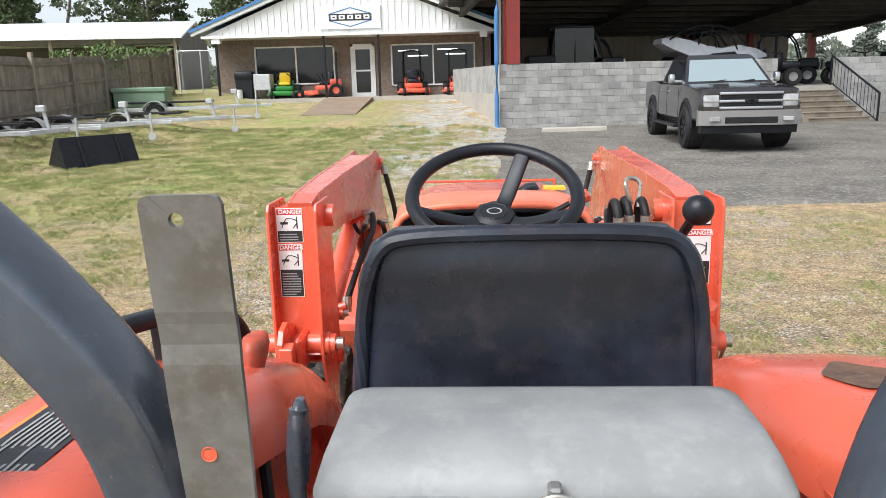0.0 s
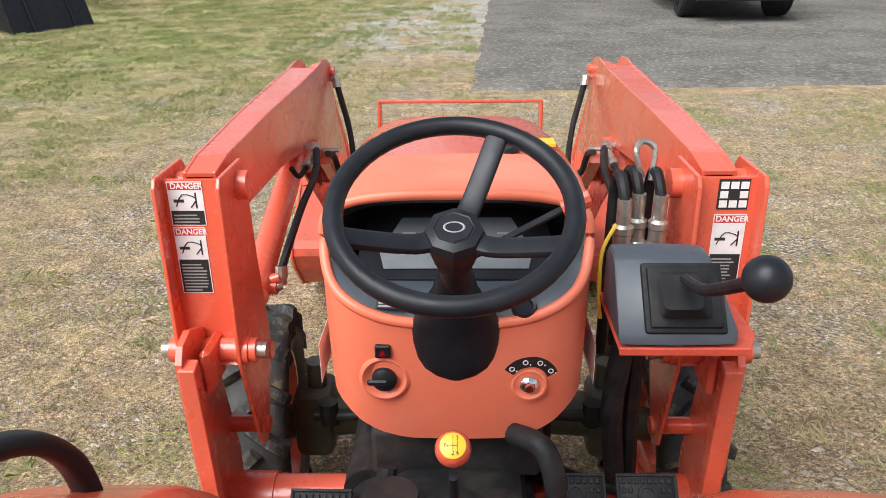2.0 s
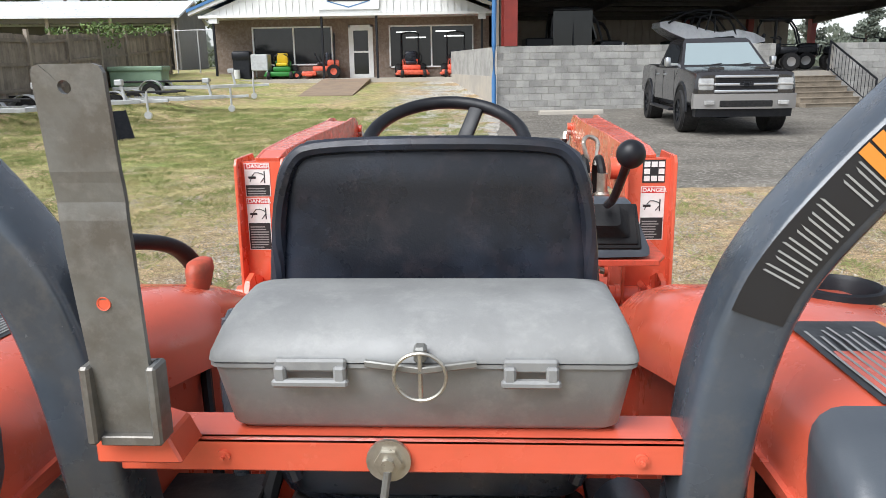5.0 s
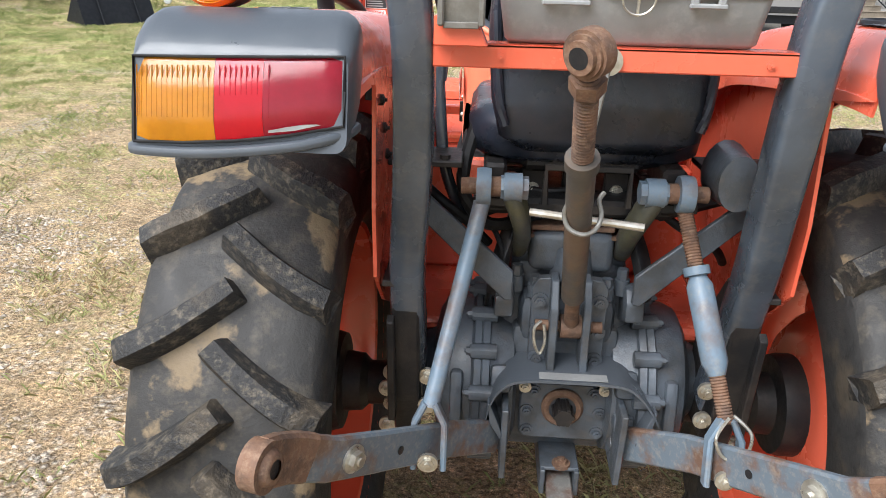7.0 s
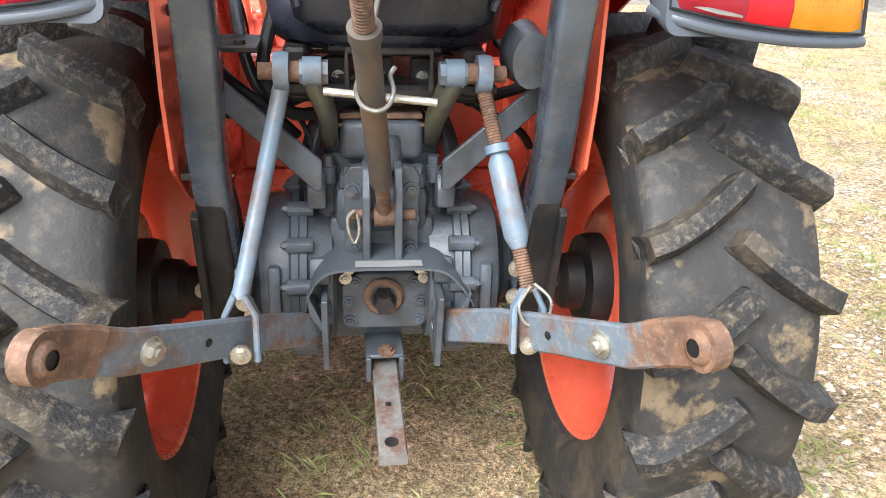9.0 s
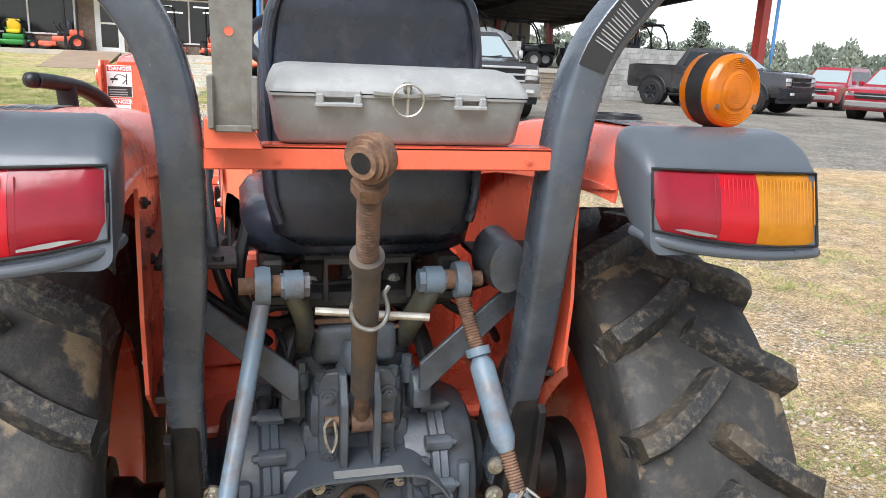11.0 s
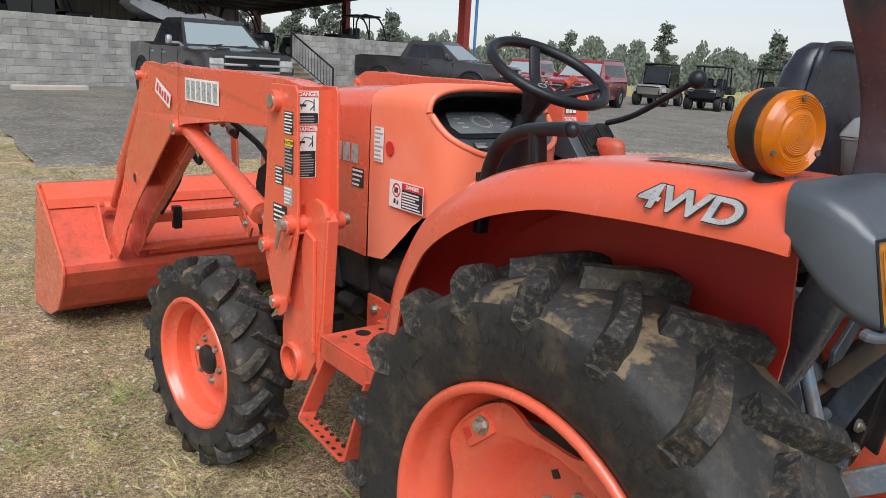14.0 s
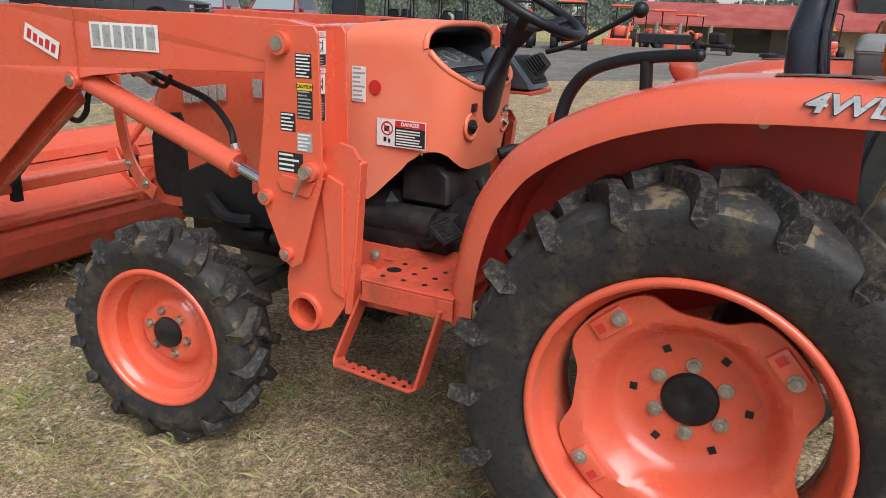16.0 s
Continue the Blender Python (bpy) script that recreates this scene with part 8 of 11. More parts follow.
# ---- the block wall, open-sided store and stairs ----
WU, WN = Vector((0.9786, 0.2059, 0)), Vector((-0.2059, 0.9786, 0))
W0 = Vector((0.57, 22.15, 0))


def wp(s, d=0.0, z=0.0):
    """A place s along the wall, d behind its face."""
    return W0 + WU * s + WN * d + Vector((0, 0, z))


WALLM = Matrix((WU, WN, Vector((0, 0, 1)))).transposed().to_4x4()
WALLM.translation = W0
for k, (s0, s1) in enumerate(((0.0, 9.0), (11.05, 17.3))):
    bm = B()
    box(bm, (s0 + 0.004, 0.012, -0.3), (s1 - 0.004, 0.19, 2.07), 0, WALLM)
    tagged(link("wall_front_%d" % (k + 1), bm, MORTAR), "grey concrete block retaining wall", "wall", kind="structure")
bm = B()
box(bm, (-0.02, 0.2, -0.3), (21.5, 16.0, 1.2), 0, WALLM)
box(bm, (9.0, -0.02, -0.3), (11.05, 0.25, 1.2), 0, WALLM)
tagged(link("floor_store", bm, CONCRETE), "raised concrete slab of the open store", "floor", kind="structure")
bm = B()
box(bm, (0.0, 0.2, 0.3), (0.2, 8.0, 2.06), 0, WALLM)
tagged(link("wall_side", bm, BLOCK), "grey block side wall", "wall", kind="structure")
stairs = empty("stairs", WALLM, "concrete block steps with dark nosings", "stairs", kind="structure")
for k in range(7):
    bm = B()
    box(bm, (9.02, -0.3 * (7 - k) + 0.05, -0.1), (11.0, 0.0, 0.13 + 0.155 * k), 0.01)
    part("step", bm, STEP_TAN, stairs, smooth=False)
    bm = B()
    box(bm, (9.01, -0.3 * (7 - k) + 0.03, 0.105 + 0.155 * k), (11.01, -0.3 * (7 - k) + 0.1, 0.135 + 0.155 * k), 0.004)
    part("nosing", bm, STEP_TAN, stairs, smooth=False)
rail = empty("hand_rail", WALLM, "black painted steel hand rail beside the steps", "rail")
bm = B()
sweep(bm, [(10.95, 0.1, 2.12), (10.95, -2.15, 0.98)], rrect(0.05, 0.05, 0.006, 1))
part("top_rail", bm, BLACK, rail, smooth=False)
bm = B()
sweep(bm, [(10.95, 0.1, 1.3), (10.95, -2.15, 0.18)], rrect(0.03, 0.03, 0.004, 1))
part("bottom_rail", bm, BLACK, rail, smooth=False)
for k, y in enumerate((0.1, -2.15)):
    bm = B()
    sweep(bm, [(10.95, y, 1.1 if k == 0 else -0.05), (10.95, y, 2.14 if k == 0 else 1.0)], rrect(0.05, 0.05, 0.005, 1), up=(0, 1, 0))
    part("newel", bm, BLACK, rail, smooth=False)
for k in range(13):
    t = (k + 1) / 14
    bm = B()
    rod(bm, (10.95, 0.1 - 2.25 * t, 1.3 - 1.12 * t), (10.95, 0.1 - 2.25 * t, 2.12 - 1.14 * t), 0.009, seg=6)
    part("baluster", bm, BLACK, rail)
# roof
bm = B()
prism(bm, [(-0.7, 5.3), (16.2, 3.75), (16.2, 3.9), (-0.7, 5.45)], "x", -0.5, 22.0, 0, WALLM)
for k in range(12):
    d = 0.3 + 1.35 * k
    box(bm, (-0.3, d, 5.02 - 0.0917 * d), (21.8, d + 0.08, 5.2 - 0.0917 * d), 0, WALLM)
for s in (0.4, 7.2, 14.0, 20.8):
    prism(bm, [(0.2, 4.85), (16, 3.35), (16, 3.7), (0.2, 5.2)], "x", s - 0.1, s + 0.1, 0, WALLM)
tagged(link("ceiling_store", bm, DARK_STEEL), "dark steel roof with purlins", "roof", kind="structure")
bm = B()
box(bm, (-0.1, 15.6, 1.2), (19.5, 15.75, 3.8), 0, WALLM)
for k in range(48):
    box(bm, (0.1 + 0.4 * k, 15.57, 1.2), (0.16 + 0.4 * k, 15.6, 3.75), 0, WALLM)
prism(bm, [(0.05, 0.4), (0.15, 0.4), (2.8, 8.9), (2.8, 15.6), (2.7, 15.6), (2.7, 8.9)], "z", 2.1, 4.3, 0, WALLM)
tagged(link("wall_back", bm, TAN_SHEET), "dull tan sheet steel back wall", "wall", kind="structure")
for i, s in enumerate((0.42, 20.8)):
    for d, z0 in ((0.1, 2.07 if i == 0 else -0.2),):
        bm = B()
        box(bm, (s - 0.2, d - 0.12, z0), (s + 0.2, d - 0.095, 5.2), 0, WALLM)
        box(bm, (s - 0.2, d + 0.245, z0), (s + 0.2, d + 0.27, 5.2), 0, WALLM)
        box(bm, (s - 0.03, d - 0.1, z0), (s + 0.03, d + 0.25, 5.2), 0, WALLM)
        tagged(link("steel_column", bm, RED_STEEL), "red oxide painted steel column", "column", "steel columns")
for s, d in ((13.6, 15.5), (20.8, 15.5), (17.2, 15.5), (20.8, 8.0)):
    bm = B()
    box(bm, (s - 0.15, d - 0.15, 0.9 if s < 19 else 0.0), (s + 0.15, d + 0.15, 3.8 + (15.5 - d) * 0.09), 0, WALLM)
    tagged(link("steel_column", bm, RED_STEEL), "dark red steel column at the rear of the store", "column", "steel columns")
for s in (-0.12, 21.25):
    bm = B()
    top = wp(s, -0.15, 5.0)
    tube(bm, [wp(s - (1.3 if s < 0 else 0), -0.15, 5.1), wp(s - (0.35 if s < 0 else 0), -0.15, 4.75), wp(s, -0.15, 4.35), wp(s, -0.15, 3.0), wp(s, -0.15, 0.35), wp(s, -0.35, 0.22)], 0.07, 10, 3)
    tagged(link("downspout", bm, BLUE_METAL), "blue painted metal downspout", "downspout")
# parking stop
bm = B()
prism(bm, [(-0.11, 0.0), (0.11, 0.0), (0.09, 0.1), (0.05, 0.13), (-0.05, 0.13), (-0.09, 0.1)], "x", -0.92, 0.92, 0.01, Matrix.Translation((2.62, 20.6, ground_z(2.6, 20.6) + 0.015)) @ Matrix.Rotation(radians(11), 4, "Z"))
tagged(link("parking_stop", bm, CONCRETE), "white-grey concrete parking stop on the asphalt", "parking stop")

# ---- the shop ----
shop = empty("shop_building", pose(0, 0, 0), "low brick shop with white gable siding and blue roof edge", "building", kind="")
FZ = 1.08
bm = B()
wy0, wy1 = 31.5, 31.75
def wall_panel(x0, x1, z0, z1):
    box(bm, (x0, wy0, z0), (x1, wy1, z1))
wall_panel(-11.1, -9.5, 0.6, 3.9)
wall_panel(-9.5, -6.1, 0.6, 1.62); wall_panel(-9.5, -6.1, 3.2, 3.9)
wall_panel(-6.1, -5.42, 0.6, 3.9)
wall_panel(-5.42, -4.4, 3.22, 3.9); wall_panel(-5.42, -4.4, 0.6, FZ)
wall_panel(-4.4, -3.72, 0.6, 3.9)
wall_panel(-3.72, -0.2, 0.6, 1.47); wall_panel(-3.72, -0.2, 3.18, 3.9)
wall_panel(-0.2, 0.45, 0.6, 3.9)
box(bm, (-11.1, 31.75, 0.6), (-10.85, 42, 3.9))
box(bm, (0.2, 31.75, 0.6), (0.45, 36, 3.9))
box(bm, (-11.1, 37.0, 0.6), (0.45, 37.2, 3.9))
part("brick_wall", bm, BRICKWALL, shop, "brown brick shop wall", smooth=False)
bm = B()
box(bm, (-10.8, 31.8, FZ - 0.1), (0.2, 37, FZ))
part("shop_floor", bm, CONCRETE, shop, smooth=False)
bm = B()
prism(bm, [(-11.15, 3.62), (-5.3, 5.9), (0.55, 3.62)], "y", 30.22, 30.3)
gable = part("gable_wall", bm, SIDING, shop, "white ribbed metal gable siding", smooth=False)
x = -10.7
while x < 0.2:
    h = 3.62 + (5.85 - abs(x + 5.3)) * 0.39 - 0.06
    bm = B()
    box(bm, (x, 30.19, 3.63), (x + 0.045, 30.22, max(h, 3.68)))
    part("siding_rib", bm, SIDING, gable, smooth=False)
    x += 0.27
bm = B()
for s in (-1, 1):
    a, b = Vector((-5.3, 0, 6.14)), Vector((-5.3 + s * 6.35, 0, 3.72))
    prism(bm, [(a.x, a.z), (b.x, b.z), (b.x, b.z + 0.12), (a.x, a.z + 0.12)], "y", 29.9, 42.5)
part("roof", bm, BLUE_METAL, shop, "blue metal roof", smooth=False)
bm = B()
for s in (-1, 1):
    a, b = Vector((-5.3, 0, 6.0)), Vector((-5.3 + s * 6.3, 0, 3.6))
    prism(bm, [(a.x, a.z), (b.x, b.z), (b.x, b.z + 0.15), (a.x, a.z + 0.15)], "y", 29.95, 30.19)
part("barge_board", bm, WHITE_PAINT, shop, "white barge boards", smooth=False)
bm = B()
box(bm, (-11.2, 29.95, 3.5), (0.6, 31.5, 3.6))
part("porch_ceiling", bm, WHITE_PAINT, shop, "white porch ceiling", smooth=False)
bm = B()
box(bm, (-10.9, 29.6, 0.4), (0.4, 31.5, FZ))
part("porch_slab", bm, CONCRETE, shop, "pale concrete porch slab", smooth=False)
for x in (-10.65, -6.25, -4.05, 0.15):
    bm = B()
    sweep(bm, [(x, 30.1, FZ), (x, 30.1, 3.5)], rrect(0.09, 0.09, 0.01, 1), up=(0, 1, 0))
    part("porch_post", bm, BLACK, shop, "thin dark porch post", smooth=False)
bm = B()
box(bm, (-10.8, 29.99, 3.3), (-10.45, 30.25, 3.62))
box(bm, (0.0, 29.99, 3.3), (0.3, 30.25, 3.62))
part("soffit_box", bm, WHITE_PAINT, shop, smooth=False)


def glazed(x0, x1, z0, z1, mull, name):
    bm = B()
    t = 0.06
    for a, b, c, d in ((x0, x0 + t, z0, z1), (x1 - t, x1, z0, z1), (x0, x1, z0, z0 + t), (x0, x1, z1 - t, z1)):
        box(bm, (a, 31.42, c), (b, 31.6, d))
    for m_ in mull:
        box(bm, (m_ - 0.03, 31.45, z0), (m_ + 0.03, 31.58, z1))
    win = part(name, bm, WHITE_PAINT, shop, "white framed shop window", smooth=False)
    edges = [x0 + t] + list(mull) + [x1 - t]
    for a, b in zip(edges, edges[1:]):
        bm = B()
        box(bm, (a, 31.5, z0 + t), (b, 31.508, z1 - t))
        part("pane", bm, GLASS_DARK, win, "dark reflecting pane", smooth=False)


glazed(-9.5, -6.1, 1.62, 3.2, (-7.75,), "shop_window")
glazed(-3.72, -0.2, 1.47, 3.18, (-1.95,), "shop_window")
bm = B()
for a, b, c, d in ((-5.42, -5.32, FZ, 3.22), (-4.5, -4.4, FZ, 3.22), (-5.42, -4.4, 3.12, 3.22), (-5.32, -5.22, FZ, 3.12), (-4.6, -4.5, FZ, 3.12), (-5.22, -4.6, FZ, FZ + 0.15), (-5.22, -4.6, 2.1, 2.17), (-5.22, -4.6, 3.0, 3.12)):
    box(bm, (a, 31.44, c), (b, 31.56, d))
door = part("shop_door", bm, WHITE_PAINT, shop, "white framed glass shop door", smooth=False)
for z0, z1 in ((FZ + 0.15, 2.1), (2.17, 3.0)):
    bm = B()
    box(bm, (-5.22, 31.5, z0), (-4.6, 31.508, z1))
    part("pane", bm, GLASS_DARK, door, smooth=False)
LAMPGLOW = bpy.data.materials.new("shop_ceiling_tube")
LAMPGLOW.use_nodes = True
LAMPGLOW.node_tree.nodes["Principled BSDF"].inputs["Emission Color"].default_value = (1, 1, 0.95, 1)
LAMPGLOW.node_tree.nodes["Principled BSDF"].inputs["Emission Strength"].default_value = 0.8
for k, (x, y, z) in enumerate(((-3.0, 31.49, 2.88), (-1.35, 31.49, 2.9), (-2.6, 31.49, 2.66), (-1.0, 31.49, 2.7))):
    bm = B()
    box(bm, (x - 0.42, y + 0.002, z), (x + 0.42, y + 0.008, z + 0.05))
    part("tube_light", bm, LAMPGLOW, shop, "ceiling tube light glowing in the window", smooth=False)
# sign with a plain hexagon mark
sign = empty("shop_sign", pose(-5.14, 30.12, 4.2), "white sign board with a dark bar and blue-grey hexagon outline", "sign")
bm = B()
box(bm, (-1.22, 0, -0.45), (1.22, 0.06, 0.45), 0.01)
part("sign_board", bm, WHITE_PAINT, sign, smooth=False)
bm = B()
hexa = [(-0.85, 0.12), (0, 0.36), (0.85, 0.12), (0.85, -0.12), (0, -0.36), (-0.85, -0.12)]
sweep(bm, [(x, -0.006, z) for x, z in hexa], [(-0.02, -0.004), (0.02, -0.004), (0.02, 0.004), (-0.02, 0.004)], closed=True, up=(0, 1, 0))
part("hexagon_outline", bm, BLUE_METAL, sign, smooth=False)
bm = B()
box(bm, (-0.83, -0.014, -0.13), (0.83, -0.002, 0.13))
part("dark_band", bm, DEC_BLACK, sign, smooth=False)
for k in range(5):
    bm = B()
    x = -0.66 + 0.33 * k
    box(bm, (x - 0.12, -0.022, -0.08), (x + 0.12, -0.014, 0.08), 0.004)
    box(bm, (x - 0.05, -0.0225, -0.03), (x + 0.05, -0.0215, 0.03), 0, None, 1)
    part("letter_block", bm, [WHITE, DEC_BLACK], sign, smooth=False)
# ramp from the porch
bm = B()
prism(bm, [(31.0, FZ - 0.005), (29.6, FZ - 0.005), (25.2, ground_z(-5, 25.2) + 0.02), (25.2, ground_z(-5, 25.2) - 0.1), (29.6, 0.3)], "x", -6.2, -4.3, 0, pose(0, 0, 0))
tagged(link("ramp", bm, material("brown_ramp", (0.26, 0.19, 0.13), 0.9, second=(0.2, 0.15, 0.11), scale=2, amount=0.7)), "brown concrete ramp up to the porch", "ramp", kind="structure")


# ---- machines ----
def mini_wheel(bm, c, r, w, axis="x", mi=0, mi2=1):
    prof = [(r * 0.5, -w / 2), (r * 0.9, -w / 2), (r, -w * 0.3), (r, w * 0.3), (r * 0.9, w / 2), (r * 0.5, w / 2)]
    lathe(bm, prof, c, axis, 20, mi)
    lathe(bm, [(0, -w * 0.3), (r * 0.5, -w * 0.42)], c, axis, 16, mi2)
    lathe(bm, [(r * 0.5, w * 0.42), (0, w * 0.3)], c, axis, 16, mi2)


def mower(name, m, body, seatmat, rops, label):
    mw = empty(name, m, label, "mower", "mowers on the porch")
    bm = B()
    box(bm, (-0.62, -0.75, 0.12), (0.62, -0.15, 0.3), 0.06, seg=2)
    box(bm, (-0.7, -0.6, 0.1), (0.7, -0.3, 0.2), 0.04)
    part("mower_deck", bm, body, mw)
    bm = B()
    box(bm, (-0.36, -0.3, 0.3), (0.36, 0.75, 0.5), 0.06, seg=2)
    box(bm, (-0.34, 0.3, 0.45), (0.34, 0.8, 0.75), 0.08, seg=2)
    part("body", bm, body, mw)
    bm = B()
    box(bm, (-0.24, -0.12, 0.52), (0.24, 0.32, 0.66), 0.06, seg=2)
    box(bm, (-0.23, 0.24, 0.6), (0.23, 0.38, 1.05), 0.06, seg=2)
    part("seat", bm, seatmat, mw)
    for x, y, r, w in ((-0.5, 0.55, 0.28, 0.24), (0.5, 0.55, 0.28, 0.24), (-0.45, -0.95, 0.15, 0.12), (0.45, -0.95, 0.15, 0.12)):
        bm = B()
        mini_wheel(bm, (x, y, r), r, w)
        if r < 0.2:
            box(bm, (x - 0.03, y, r), (x + 0.03, y + 0.5, r + 0.16), 0.01)
        part("wheel", bm, [BLACK_RUBBER, body], mw)
    for s in SIDES:
        bm = B()
        tube(bm, [(s * 0.28, 0.1, 0.5), (s * 0.3, -0.15, 0.85), (s * 0.12, -0.2, 1.0)], 0.025, 6)
        part("control_lever", bm, BLACK, mw)
    if rops:
        bm = B()
        sweep(bm, smooth_path([(-0.36, 0.6, 0.55), (-0.36, 0.62, 1.5), (-0.3, 0.62, 1.78), (0.3, 0.62, 1.78), (0.36, 0.62, 1.5), (0.36, 0.6, 0.55)], 4), rrect(0.05, 0.06, 0.01, 1), up=(0, 1, 0))
        part("roll_bar", bm, BLACK, mw)
    return mw


mower("garden_mower", pose(-8.15, 30.85, FZ, 0, 0, 8), GREEN_PAINT, YELLOW_PAINT, False, "green riding mower with a yellow seat and deck")
mower("zero_turn_mower", pose(-6.55, 30.85, FZ, 0, 0, -80), ORANGE, VINYL, True, "orange zero-turn mower turned side on")
mower("zero_turn_mower", pose(-2.75, 30.75, FZ, 0, 0, 10), ORANGE, VINYL, True, "orange zero-turn mower with folding roll bar")
mower("zero_turn_mower", pose(-0.9, 30.8, FZ, 0, 0, 4), ORANGE, VINYL, True, "orange zero-turn mower with folding roll bar")
bm = B()
box(bm, (-0.35, -0.2, 0.0), (0.35, 0.2, 1.0), 0.03)
box(bm, (-0.4, -0.25, 0.75), (0.4, 0.25, 1.15), 0.12, seg=2)
bq = empty("barbecue_smoker", pose(-9.7, 30.5, FZ), "black barrel smoker on the porch", "smoker")
part("smoker_body", bm, BLACK, bq)
bm = B()
rod(bm, (-0.15, -0.35, 0.0), (-0.15, -0.35, 0.4), 0.15, seg=16)
tagged(link("gas_bottle", bm, WHITE_PAINT, None, smooth=True), "white gas bottle beside the smoker", "gas bottle").matrix_world = pose(-9.7, 30.4, FZ)
bm = B()
box(bm, (-0.35, -0.3, 0.35), (0.35, 0.3, 1.0), 0.03)
for x in (-0.3, 0.3):
    for y in (-0.25, 0.25):
        box(bm, (x - 0.03, y - 0.03, 0), (x + 0.03, y + 0.03, 0.4))
tagged(link("metal_cabinet", bm, TRAILER_GALV), "grey metal cabinet on legs on the porch", "cabinet").matrix_world = pose(-8.95, 30.6, FZ)


def vehicle_wheel(parent, c, r, w, rimmat, side):
    bm = B()
    lathe(bm, [(r * 0.58, -w / 2), (r * 0.93, -w / 2), (r, -w * 0.36), (r, w * 0.36), (r * 0.93, w / 2), (r * 0.58, w / 2)], c, "x", 28)
    tyre = part("tyre", bm, BLACK_RUBBER, parent)
    bm = B()
    lathe(bm, [(0, side * w * 0.34), (r * 0.2, side * w * 0.36), (r * 0.24, side * w * 0.3), (r * 0.5, side * w * 0.36), (r * 0.6, side * w * 0.44), (r * 0.6, -side * w * 0.3)], c, "x", 20)
    rim = part("rim", bm, rimmat, tyre)
    for k in range(6):
        a = 2 * math.pi * k / 6
        bm = B()
        sweep(bm, [(c[0] + side * w * 0.37, c[1] + r * 0.16 * math.cos(a), c[2] + r * 0.16 * math.sin(a)), (c[0] + side * w * 0.41, c[1] + r * 0.57 * math.cos(a), c[2] + r * 0.57 * math.sin(a))], rrect(0.06, 0.03, 0.008, 1), up=(1, 0, 0))
        part("spoke", bm, rimmat, tyre)


